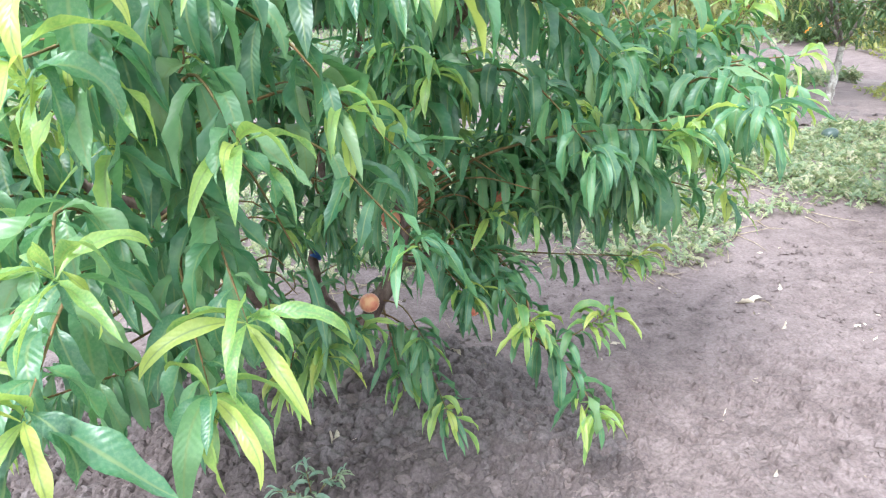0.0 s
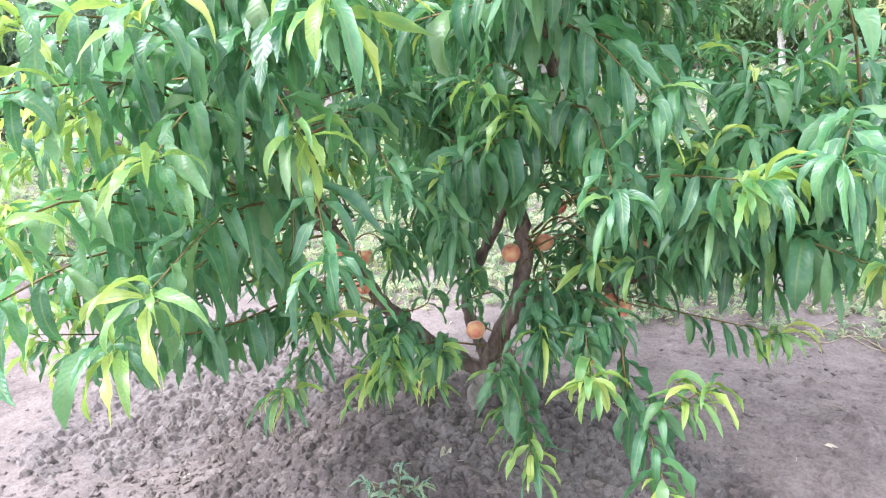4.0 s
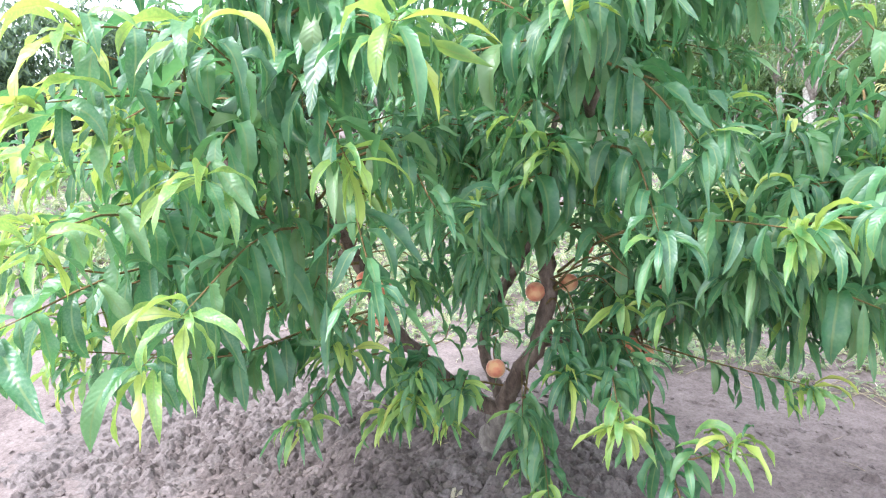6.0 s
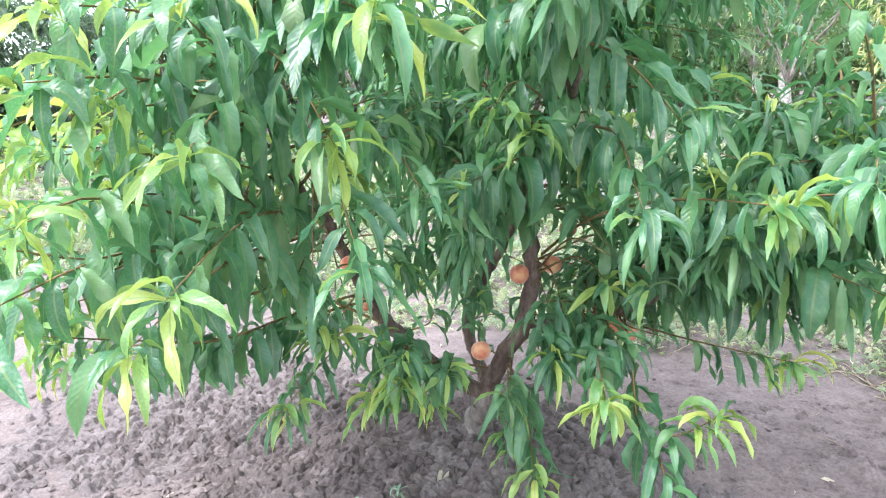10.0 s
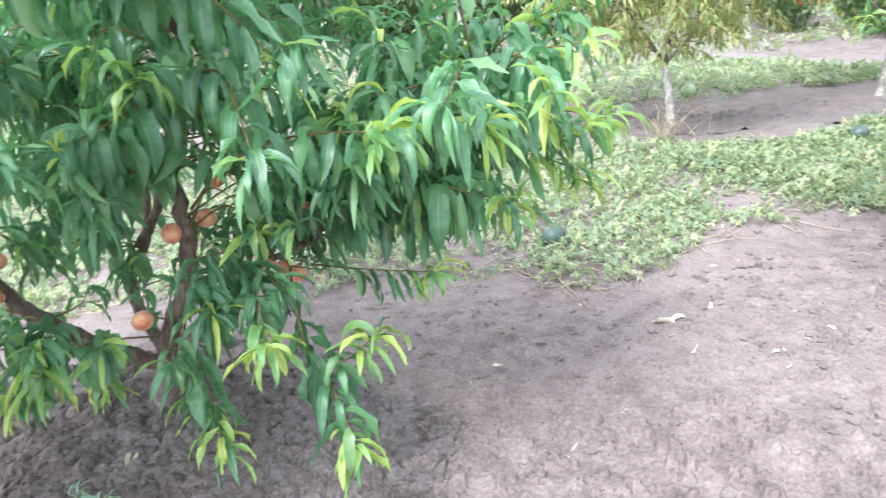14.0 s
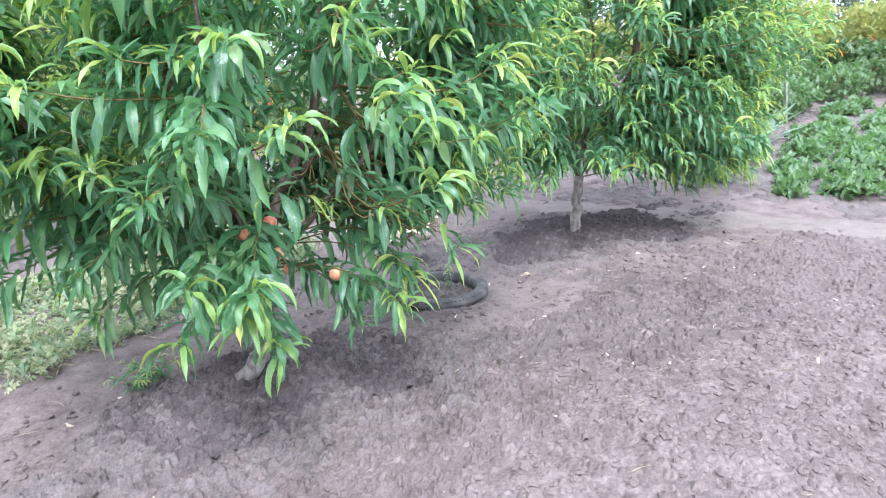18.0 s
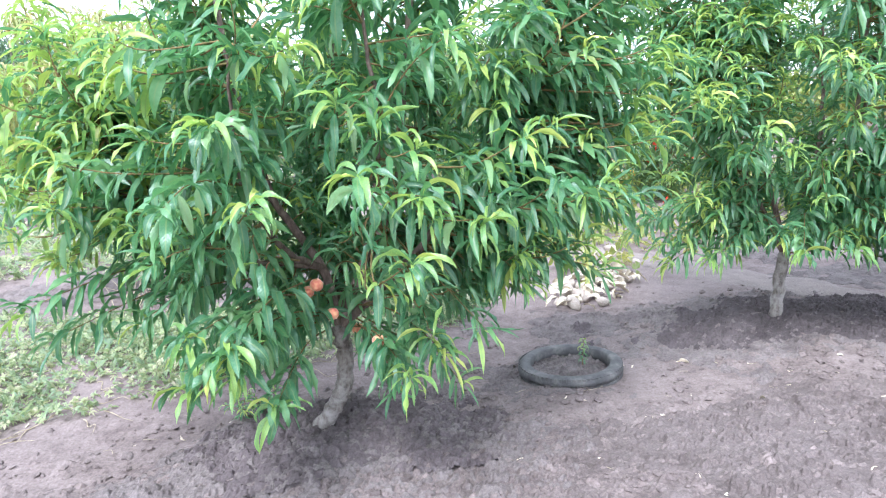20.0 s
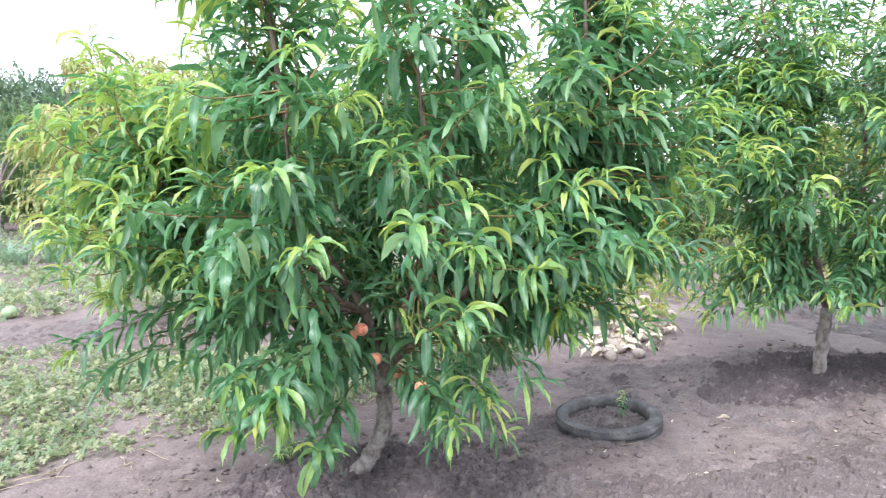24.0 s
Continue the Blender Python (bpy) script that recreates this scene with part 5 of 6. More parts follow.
def tree_c():
    """The third peach tree, by the path."""
    bx, by = TREE_C
    t = thing("peach_tree", (bx, by, float(land(bx, by))), "rounded peach tree on a short pale trunk beside the path", "tree", "peach trees in a row")
    z0 = float(land(bx, by)) - 0.03
    wood(t, "trunk", [(bx, by, z0), (bx + 0.01, by, 0.25), (bx + 0.06, by + 0.02, 0.52)], 0.042, 0.036, M_PALEBARK, 51, 12, 0.3, "pale grey trunk")
    fk = (bx + 0.055, by + 0.02, 0.49)
    sk = []
    rl = random.Random(9)
    for k, (dx, dy, h) in enumerate(((0.45, -0.2, 2.9), (-0.3, 0.3, 2.9), (0.1, 0.5, 2.8), (0.95, 0.05, 2.3), (-0.55, -0.1, 2.5), (0.15, -0.5, 2.6), (0.55, 0.35, 3.0))):
        sk.append(wood(t, "limb", [fk, (fk[0] + dx * 0.4, fk[1] + dy * 0.4, 0.85), (fk[0] + dx * 0.85, fk[1] + dy * 0.85, 1.35), (fk[0] + dx + rl.uniform(-0.12, 0.12), fk[1] + dy + rl.uniform(-0.12, 0.12), 1.35 + (h - 1.35) * 0.45), (fk[0] + dx * 1.1 + rl.uniform(-0.1, 0.1), fk[1] + dy * 1.1, h)], 0.022, 0.006, M_BARK, 60 + k, 7))
    fo = Foliage(71, 0.15, slim=0.8, lift=0.3)
    S = fo.shoot
    S([(6.5, 4.5, 0.6), (6.2, 4.35, 0.7), (6.0, 4.3, 0.58)], 0.2, 0.018, hang=0.85)
    S([(6.55, 4.5, 0.6), (6.6, 4.1, 0.75), (6.62, 3.95, 0.66)], 0.2, 0.018, hang=0.85)
    S([(6.6, 4.5, 0.65), (7.1, 4.2, 0.75), (7.45, 4.0, 0.62)], 0.2, 0.018, hang=0.85)
    S([(6.8, 4.5, 0.85), (7.4, 4.1, 0.95), (7.75, 3.95, 0.85)], 0.2, 0.018, hang=0.85)
    S([(6.7, 4.55, 0.7), (7.2, 4.45, 0.72), (7.5, 4.4, 0.55)], 0.2, 0.018, hang=0.85)
    for a, b in (((7.0, 4.3, 0.85), (7.54, 3.82, 0.55)), ((6.95, 4.3, 0.8), (7.31, 3.88, 0.45)), ((7.1, 4.35, 0.9), (7.77, 3.79, 0.78)), ((6.8, 4.3, 0.75), (7.03, 3.99, 0.48)),
                 ((7.1, 4.2, 1.2), (7.4, 3.8, 1.16)), ((7.3, 4.3, 1.5), (7.99, 3.76, 1.6)), ((7.2, 4.4, 0.9), (7.75, 4.1, 0.6)), ((7.2, 4.35, 1.0), (7.85, 3.95, 0.95))):
        S([a, tuple(0.5 * (p + q) + (0.07 if k == 2 else 0.0) for k, (p, q) in enumerate(zip(a, b))), b], 0.1, 0.016, 0.005, hang=0.8, size=1.1, young=2)
    for a, b in (((6.3, 4.45, 0.8), (5.5, 4.3, 0.66)), ((6.25, 4.45, 0.9), (5.35, 4.3, 0.78)), ((6.35, 4.4, 0.75), (5.55, 4.28, 0.55)), ((6.35, 4.35, 0.78), (5.75, 4.15, 0.58)), ((6.2, 4.6, 0.9), (5.45, 4.6, 0.72))):
        S([a, tuple(0.5 * (p + q) + (0.06 if k == 2 else 0.0) for k, (p, q) in enumerate(zip(a, b))), b], 0.15, 0.016, 0.005, hang=0.9, size=1.0, young=1.5)
    voids = [((6.3, 4.3, 0.3), (0.5, 0.5, 0.32))]
    fo.fill(sk, 245, (6.9, 4.45, 1.45), (1.4, 1.35, 1.12), 0.62, 0.5, voids, gap=0.027, hang=0.82, rise=True, pale=0.9, young=2.0)
    fo.fill(sk, 60, (6.85, 4.3, 0.9), (1.2, 1.0, 0.45), 0.5, 0.5, voids, gap=0.026, hang=0.88)
    fo.fill(sk, 26, (5.7, 4.75, 1.85), (0.5, 0.6, 0.75), 1.0, 0.2, (), gap=0.028, hang=0.75, rise=True, up=1.3, pale=0.8, young=1.6)
    fo.fill(sk, 54, (6.15, 4.65, 1.85), (0.75, 0.8, 0.8), 0.8, 0.3, voids, gap=0.028, hang=0.75, rise=True, pale=0.8, young=1.6)
    fo.fill(sk, 42, (7.6, 4.2, 1.2), (0.6, 0.7, 0.65), 0.6, 0.3, voids, gap=0.026, hang=0.8, young=2.6, pale=0.9)
    fo.fill(sk, 14, (7.35, 3.95, 0.5), (0.45, 0.4, 0.25), 0.3, 0.2, (), gap=0.026, hang=0.85, young=2.2, pale=0.7)
    fo.fill(sk, 26, (7.45, 4.05, 0.62), (0.55, 0.5, 0.35), 0.36, 0.2, (), gap=0.026, hang=0.8, young=3.0, pale=0.9)
    fo.fill(sk, 60, (8.05, 4.0, 1.3), (0.6, 0.6, 0.6), 0.65, 0.2, (), gap=0.027, hang=0.78, rise=True, pale=0.95, young=2.0)
    fo.fill(sk, 46, (6.75, 4.3, 0.78), (1.15, 0.9, 0.3), 0.5, 0.2, voids, gap=0.024, hang=1.1, young=1.5, pale=0.6)
    fo.fill(sk, 60, (6.5, 4.6, 2.65), (1.2, 0.95, 0.75), 2.0, 0.2, (), gap=0.03, hang=0.68, rise=True, up=1.3, pale=0.85, young=1.6)
    fo.fill(sk, 16, (6.9, 4.45, 2.35), (1.0, 0.8, 0.65), 2.1, 0.5, (), gap=0.03, hang=0.68, rise=True, up=1.3, pale=0.85, young=1.6)
    fo.fill(sk, 18, (5.75, 4.8, 2.3), (0.55, 0.6, 0.7), 1.5, 0.2, (), gap=0.028, hang=0.7, rise=True, up=1.3, pale=0.9, young=2.5)
    fo.fill(sk, 26, (6.4, 4.6, 2.0), (0.6, 0.6, 0.5), 1.4, 0.1, (), gap=0.028, hang=0.72, rise=True, up=1.3, pale=0.8, young=1.4)
    fo.fill(sk, 46, (7.55, 4.15, 1.85), (0.6, 0.6, 0.65), 1.0, 0.15, (), gap=0.027, hang=0.74, rise=True, pale=0.9, young=2.0)
    fo.fill(sk, 16, (7.85, 4.2, 2.1), (0.4, 0.4, 0.4), 1.5, 0.2, (), gap=0.03, hang=0.7, rise=True, up=1.3, pale=0.9, young=2.5)
    fo.fill(sk, 24, (7.25, 4.25, 2.3), (0.55, 0.5, 0.5), 1.7, 0.15, (), gap=0.028, hang=0.7, rise=True, up=1.3, pale=0.9, young=1.8)
    fo.build(t, [M_OLD, M_NEW], 120, (0.45, 1.0, 0.3), [M_OLD1, M_NEW1], crown_label="narrow green leaves with pale shoot tips", stations=6)
    return t


tree_a()
tree_b()
tree_c()


# ---- low plants ----
def lobed(rng, centres, sizes, lobes, tilt=0.5, cup=0.25):
    """Leaves of several pointed lobes round one centre, at the given places. lobes: angle, length, half width."""
    n, m = len(centres), len(lobes)
    a0 = rng.uniform(0, 6.28, n)
    tx, ty = rng.normal(0, tilt, n), rng.normal(0, tilt, n)
    verts = [np.zeros((n, 1, 3))]
    for ang, ln, hw in lobes:
        a = a0 + radians(ang) + rng.normal(0, 0.12, n)
        d = np.stack([np.cos(a), np.sin(a)], -1)
        s = np.stack([-np.sin(a), np.cos(a)], -1)
        l = ln * (1 + rng.normal(0, 0.12, n))[:, None]
        for along, across, up in ((0.5, -hw, 0.6 * cup), (1.0, 0.0, -0.5 * cup), (0.5, hw, 0.6 * cup)):
            p = d * l * along + s * across * ln
            verts.append(np.concatenate([p, np.full((n, 1), up * ln) * rng.uniform(0.3, 1.6, (n, 1))], 1)[:, None, :])
    v = np.concatenate(verts, 1) * sizes[:, None, None]
    z = v[..., 2] + v[..., 0] * np.tan(np.clip(tx, -1, 1))[:, None] + v[..., 1] * np.tan(np.clip(ty, -1, 1))[:, None]
    v = np.stack([v[..., 0], v[..., 1], z], -1) + centres[:, None, :]
    k = 1 + 3 * m
    q = np.array([[0, 1 + 3 * j, 2 + 3 * j, 3 + 3 * j] for j in range(m)])
    f = (q[None] + (np.arange(n) * k)[:, None, None]).reshape(-1, 4)
    uv = np.array([[0.5, 0.0]] + [[0.2, 0.5], [0.5, 1.0], [0.8, 0.5]] * m)
    return v.reshape(-1, 3), f, np.tile(uv, (n, 1))


MELON_LOBES = [(0, 1.0, 0.2), (48, 0.78, 0.18), (-48, 0.78, 0.18), (105, 0.6, 0.18), (-105, 0.6, 0.18)]
BERRY_LOBES = [(0, 1.0, 0.42), (110, 0.85, 0.4), (-110, 0.85, 0.4)]
GRAPE_LOBES = [(0, 1.0, 0.38), (62, 0.9, 0.34), (-62, 0.9, 0.34), (125, 0.6, 0.3), (-125, 0.6, 0.3)]

rp = np.random.default_rng(17)


def bed(name, n, x0, x1, near, far, lo, hi, top, lobes, mat, label, category):
    """Creeping plants between two edges given as functions of x, in uneven clumps."""
    x = rp.uniform(x0, x1, n * 3)
    a, b = near(x), far(x)
    y = a + (b - a) * rp.random(n * 3)
    patch = np.sin(x * 2.1 + 0.7) * np.sin(y * 2.7 + x) + 0.6 * np.sin(x * 5.3 + y * 4.1) + 0.4 * np.sin(9 * x - 7 * y)
    edge = np.minimum(y - a, b - y)
    want = (patch + rp.normal(0, 0.55, len(x)) > -0.85) & (edge + rp.normal(0, 0.15, len(x)) > 0.05)
    x, y, patch = x[want][:n], y[want][:n], patch[want][:n]
    s = rp.uniform(lo, hi, len(x))
    z = land(x, y) + 0.012 + top * np.clip(0.35 + 0.3 * patch, 0.08, 1) * rp.random(len(x)) ** 0.8
    v, f, uv = lobed(rp, np.column_stack([x, y, z]), s, lobes)
    ob = new(name, mesh_from(name, v, f, [mat], None, uv))
    return tagged(ob, label, category, kind="stuff")


def edge_line(pts):
    xs, ys = [p[0] for p in pts], [p[1] for p in pts]
    return lambda x: np.interp(x, xs, ys) + 0.09 * np.sin(x * 4.3) + 0.06 * np.sin(x * 11 + 1)


near_1 = edge_line([(-6, 2.2), (-2.2, 2.6), (-0.9, 3.0), (0, 3.3), (1.3, 3.38), (1.7, 3.95), (2.45, 4.33), (3.5, 4.62), (4.0, 4.95), (4.8, 5.5)])
far_1 = edge_line([(-6, 7.2), (0.2, 7.0), (1.4, 6.4), (2.2, 6.3), (3.1, 6.55), (3.9, 7.1), (4.8, 7.3)])
near_2 = edge_line([(-8, 8.0), (0, 8.3), (2.0, 8.5), (4.5, 9.3), (5, 9.6)])
far_2 = edge_line([(-8, 13.0), (0, 13.0), (3, 13.0), (4.0, 11.5), (5, 9.7)])
bed("melon_vines", 30000, -6, 4.8, near_1, far_1, 0.024, 0.054, 0.15, MELON_LOBES, M_MELON, "sprawling yellow-green watermelon vines with deeply cut leaves", "vines")
bed("melon_vines", 8500, -8, 5, near_2, far_2, 0.055, 0.10, 0.2, MELON_LOBES, M_MELON, "second bed of yellowing watermelon vines", "vines")
bed("low_weeds", 9500, -13, -4.5, edge_line([(-13, 1.4), (-4.5, 1.6)]), edge_line([(-13, 13), (-4.5, 13)]), 0.05, 0.11, 0.2, MELON_LOBES, M_MELON, "patchy pale green weeds beside the orchard", "weeds")
bed("low_weeds", 5200, -14, 7, edge_line([(-14, 14.0), (7, 13.5)]), edge_line([(-14, 24), (7, 22)]), 0.07, 0.15, 0.2, MELON_LOBES, M_MELON, "patchy pale green weeds far down the orchard", "weeds")
bed("low_weeds", 4200, 6.2, 11.5, edge_line([(6.2, 7.6), (8, 6.6), (11.5, 7.4)]), edge_line([(6.2, 15), (11.5, 15)]), 0.05, 0.11, 0.25, MELON_LOBES, M_VINE, "green weeds between the garden shrubs", "weeds")
bed("low_weeds", 1400, 4.6, 6.4, edge_line([(4.6, 6.1), (6.4, 8.0)]), edge_line([(4.6, 8.8), (6.4, 9.2)]), 0.03, 0.06, 0.14, MELON_LOBES, M_VINE, "yellow-green weeds behind the stone heap", "weeds")

# stems that creep out of the vine bed
pieces = []
for k in range(190):
    x = rp.uniform(-3.0, 4.4)
    y = float(near_1(np.array([x]))[0]) + (rp.uniform(-0.06, 0.2) if k < 90 else rp.uniform(0.2, 2.2))
    a, ln = rp.normal(-0.2, 1.2), rp.uniform(0.12, 0.42)
    pts = []
    for j in range(5):
        px, py = x + math.cos(a) * ln * j / 4, y + math.sin(a) * ln * j / 4 + rp.normal(0, 0.035)
        pts.append((px, py, float(land(px, py)) + 0.008 + 0.008 * rp.random()))
    pieces.append(tube(smooth_line(pts, 4), 0.003, 0.0015, 5))
for k in range(26):
    x, y = rp.normal(1.74, 0.13), rp.normal(6.75, 0.14)
    h = rp.uniform(0.12, 0.42)
    dx, dy = rp.normal(0, 0.2, 2)
    pieces.append(tube(smooth_line([(x, y, 0), (x + dx * 0.4, y + dy * 0.4, h * 0.6), (x + dx, y + dy, h)], 4), 0.004, 0.0015, 5))
v, f = joined(pieces)
tagged(new("dry_stems", mesh_from("dry_stems", v, f, [M_STRAW])), "dry straw-coloured stems creeping over bare soil", "stems", kind="stuff")

MB = bmesh.new()
bmesh.ops.create_uvsphere(MB, u_segments=24, v_segments=16, radius=1.0)
for q in MB.verts:
    a = math.atan2(q.co.y, q.co.x)
    r = 1 + 0.02 * math.cos(a * 9)
    q.co.x *= r * 1.12
    q.co.y *= r
    q.co.z *= 0.93
for fc in MB.faces:
    fc.smooth = True


def melon(x, y, r, mat, label):
    me = bpy.data.meshes.new("watermelon")
    MB.to_mesh(me)
    me.materials.append(mat)
    ob = new("watermelon", me)
    ob.matrix_basis = Matrix.LocRotScale((x, y, float(land(x, y)) + r * 0.7), Euler((0.1, 0.1, x * 5)), (r, r, r))
    tagged(ob, label, "watermelon", "watermelons among the vines")
    st = child("stalk", mesh_from("stalk", *tube(smooth_line([(0, 0, 0.92), (0.1, 0.05, 1.15), (0.35, 0.1, 1.2)], 4), 0.06, 0.035, 6), [M_STRAW]), ob)
    st.matrix_parent_inverse = Matrix.Identity(4)


for x, y, r, pale in ((0.83, 3.95, 0.065, 0), (1.42, 8.0, 0.085, 1), (2.2, 9.0, 0.09, 1), (3.2, 6.3, 0.07, 0), (-0.6, 8.5, 0.08, 1), (0.9, 7.0, 0.07, 0)):
    melon(x, y, r, M_MELON_PALE if pale else M_MELON_DARK, "pale green striped watermelon lying on bare soil" if pale else "dark green watermelon half hidden in the vines")

# ---- tyre with a seedling ----
def tyre(cx, cy, R=0.260, r=0.045):
    t = thing("tyre", (cx, cy, float(land(cx, cy))), "old grey rubber tyre lying flat round a seedling", "tyre")
    bm = bmesh.new()
    prof = []
    for j in range(20):
        a = 2 * math.pi * j / 20
        px, pz = math.cos(a), math.sin(a)
        px = math.copysign(abs(px) ** 0.8, px) * r * 0.98
        pz = math.copysign(abs(pz) ** 0.75, pz) * r * 0.92
        if math.cos(a) < -0.75:
            continue
        prof.append((px, pz))
    zb = float(land(cx, cy)) + 0.022
    rings = []
    for i in range(64):
        th = 2 * math.pi * i / 64
        wob = 0.006 * math.sin(2 * th + 0.6)
        rings.append([bm.verts.new((cx + (R + px + wob) * math.cos(th), cy + (R + px - wob) * math.sin(th), zb + pz + 0.006 * math.sin(th + 1))) for px, pz in prof])
    for i in range(64):
        a, b = rings[i], rings[(i + 1) % 64]
        for j in range(len(prof) - 1):
            bm.faces.new((a[j], b[j], b[j + 1], a[j + 1])).smooth = True
    me = bpy.data.meshes.new("carcass")
    bm.to_mesh(me)
    bm.free()
    me.materials.append(M_RUBBER)
    sol = child("carcass", me, t)
    m = sol.modifiers.new("thick", "SOLIDIFY")
    m.thickness = 0.006
    m.offset = -1
    # tread blocks round the outside
    blocks = []
    for i in range(72):
        th = 2 * math.pi * i / 72
        for row, zz in enumerate((-0.024, 0.0, 0.024)):
            w = 0.0085
            t0 = th + (row - 1) * 0.02
            c, s = math.cos(t0), math.sin(t0)
            o = []
            for du, dv, dw in ((-1, -1, 0), (1, -1, 0), (1, 1, 0), (-1, 1, 0), (-1, -1, 1), (1, -1, 1), (1, 1, 1), (-1, 1, 1)):
                rr = R + r * 0.94 + 0.0035 * dw - 0.10 * abs(zz) - (0.002 if dw else 0.006)
                o.append((cx + rr * c - s * w * du * (0.8 if dw else 1), cy + rr * s + c * w * du * (0.8 if dw else 1), zb + zz + 0.0095 * dv))
            blocks.append((np.array(o), np.array([[4, 5, 6, 7], [0, 1, 5, 4], [1, 2, 6, 5], [2, 3, 7, 6], [3, 0, 4, 7]])))
    v, f = joined(blocks)
    child("tread", mesh_from("tread", v, f, [M_RUBBER], smooth=False), sol, "worn tread blocks", "stuff")


tyre(4.84, 4.06)


def seedling(x, y, h, seed):
    t = thing("seedling", (x, y, float(land(x, y))), "thin green peach seedling growing inside the tyre", "seedling")
    z = float(land(x, y))
    rng = np.random.default_rng(seed)
    line = smooth_line([(x, y, z), (x + 0.004, y, z + h * 0.5), (x + 0.012, y + 0.004, z + h)], 5)
    child("stem", mesh_from("stem", *tube(line, 0.003, 0.0015, 6), [M_TWIG]), t)
    n = 26
    s = np.linspace(0.15, 1.0, n)
    base = np.column_stack([np.interp(s, np.linspace(0, 1, len(line)), line[:, k]) for k in range(3)])
    a = np.arange(n) * 2.4
    head = np.column_stack([np.cos(a), np.sin(a), np.full(n, 0.55)])
    for j in range(n):
        v, f, uv = blades(base[j:j + 1], head[j:j + 1], np.array([rng.uniform(0.035, 0.055)]), np.array([0.011]), np.array([0.6]), np.array([0.1]), np.array([0.3]), np.array([0.1]))
        child("leaf", mesh_from("leaf", v, f, [M_NEW1 if j > 12 else M_OLD1], None, uv), t)


seedling(4.93, 4.10, 0.17, 3)

# small sprigs at the foot of the second tree
for k, (x, y) in enumerate(((3.0, 3.85), (3.1, 3.9), (-0.38, 1.43))):
    fo = Foliage(90 + k, 0.055)
    t = thing("weed_sprig", (x, y, float(land(x, y))), "pale grey-green weed sprig on the turned mound" if k == 2 else "low green sprig of weed on tilled soil", "weed")
    z = float(land(x, y))
    for j in range(4):
        a = j * 1.6 + k
        fo.shoot([(x, y, z), (x + 0.04 * math.cos(a), y + 0.04 * math.sin(a), z + 0.06), (x + 0.1 * math.cos(a), y + 0.1 * math.sin(a), z + 0.09)], 0.1, 0.013, 0.002, hang=0.5)
    fo.build(t, [M_IRIS, M_IRIS] if k == 2 else [M_OLD, M_NEW])

# ---- stones heap ----
rs = np.random.default_rng(23)
for k in range(46):
    q = rs.random()
    x, y = 5.25 + 0.9 * q + rs.normal(0, 0.08), 5.50 + 0.8 * q + rs.normal(0, 0.2)
    if k > 31:
        x, y = 5.7 + 0.7 * q + rs.normal(0, 0.12), 6.15 + 1.2 * q + rs.normal(0, 0.18)
    s = rs.uniform(0.022, 0.062)
    v, f = lumps(rs, np.zeros((1, 3)), np.array([1.0]), ICO2_V, ICO2_F, 0.06, 0.75)
    ob = new("stone", mesh_from("stone", v, f, [M_STONE]))
    ob.matrix_basis = Matrix.LocRotScale((x, y, float(land(x, y)) + s * (0.3 + 0.5 * rs.random())), Euler((rs.normal(0, 0.4), rs.normal(0, 0.4), rs.uniform(0, 6))), (s * rs.uniform(0.9, 1.8), s, s))
    tagged(ob, "pale rounded stone in a loose heap on soil", "stone", "heap of pale stones")

# ---- fallen leaves and straw ----
DRY = []
for k in range(5):
    v, f, uv = blades(np.zeros((1, 3)), np.array([[1.0, 0, 0.35]]), np.array([1.0]), np.array([(0.24, 0.3, 0.36, 0.27, 0.4)[k]]), np.array([0.55]),
                      np.array([(-0.8, 0.3, 0.9, -0.3, 0.5)[k]]), np.array([(0.5, 0.3, 0.7, 0.6, 0.4)[k]]), np.array([0.35]))
    DRY.append(mesh_from("fallen_leaf", v, f, [M_DRY], None, uv))


def fallen(x, y, s, k):
    ob = new("fallen_leaf", DRY[k % 5])
    ob.matrix_basis = Matrix.LocRotScale((x, y, float(land(x, y)) + 0.006), Euler((0.1 * k, 0.05, k * 2.4)), (s, s, s))
    tagged(ob, "curled dry pale fallen leaf on bare soil", "fallen leaf", "fallen leaves")


for k, (x, y) in enumerate(((0.653, 2.516), (1.769, 2.596), (-0.376, 1.724), (0.98, 2.006), (1.443, 2.949), (3.182, 3.433), (3.87, 2.959), (2.892, 2.984), (4.246, 3.057), (3.642, 2.846), (2.691, 3.772),
                            (5.647, 3.379), (5.99, 2.795), (5.874, 3.563), (5.559, 4.006), (6.632, 4.38), (3.36, 2.597), (1.393, 2.906), (0.916, 2.182), (0.012, 2.21), (6.044, 2.788), (-0.34, 1.67), (-0.68, 1.42), (-1.25, 1.24), (-0.66, 1.21), (-0.2, 2.2), (0.66, 2.44), (0.3, 2.57), (1.77, 2.62),
                            (1.41, 2.66), (5.58, 2.32), (5.87, 3.91), (1.54, 3.0), (1.38, 2.81), (1.7, 2.52), (2.79, 2.9), (3.67, 2.79), (4.04, 2.9))):
    fallen(x, y, (0.075 if k < 21 else 0.045) + 0.03 * ((k * 7) % 5) / 4, k)
for k in range(120):
    x, y = rs.uniform(-1.2, 7.2), rs.uniform(1.1, 4.6)
    fallen(x, y, rs.uniform(0.02, 0.055), k + 30)
for k in range(40):
    x, y = rs.uniform(4.6, 7.6), rs.uniform(2.0, 4.1)
    fallen(x, y, rs.uniform(0.03, 0.065), k + 160)
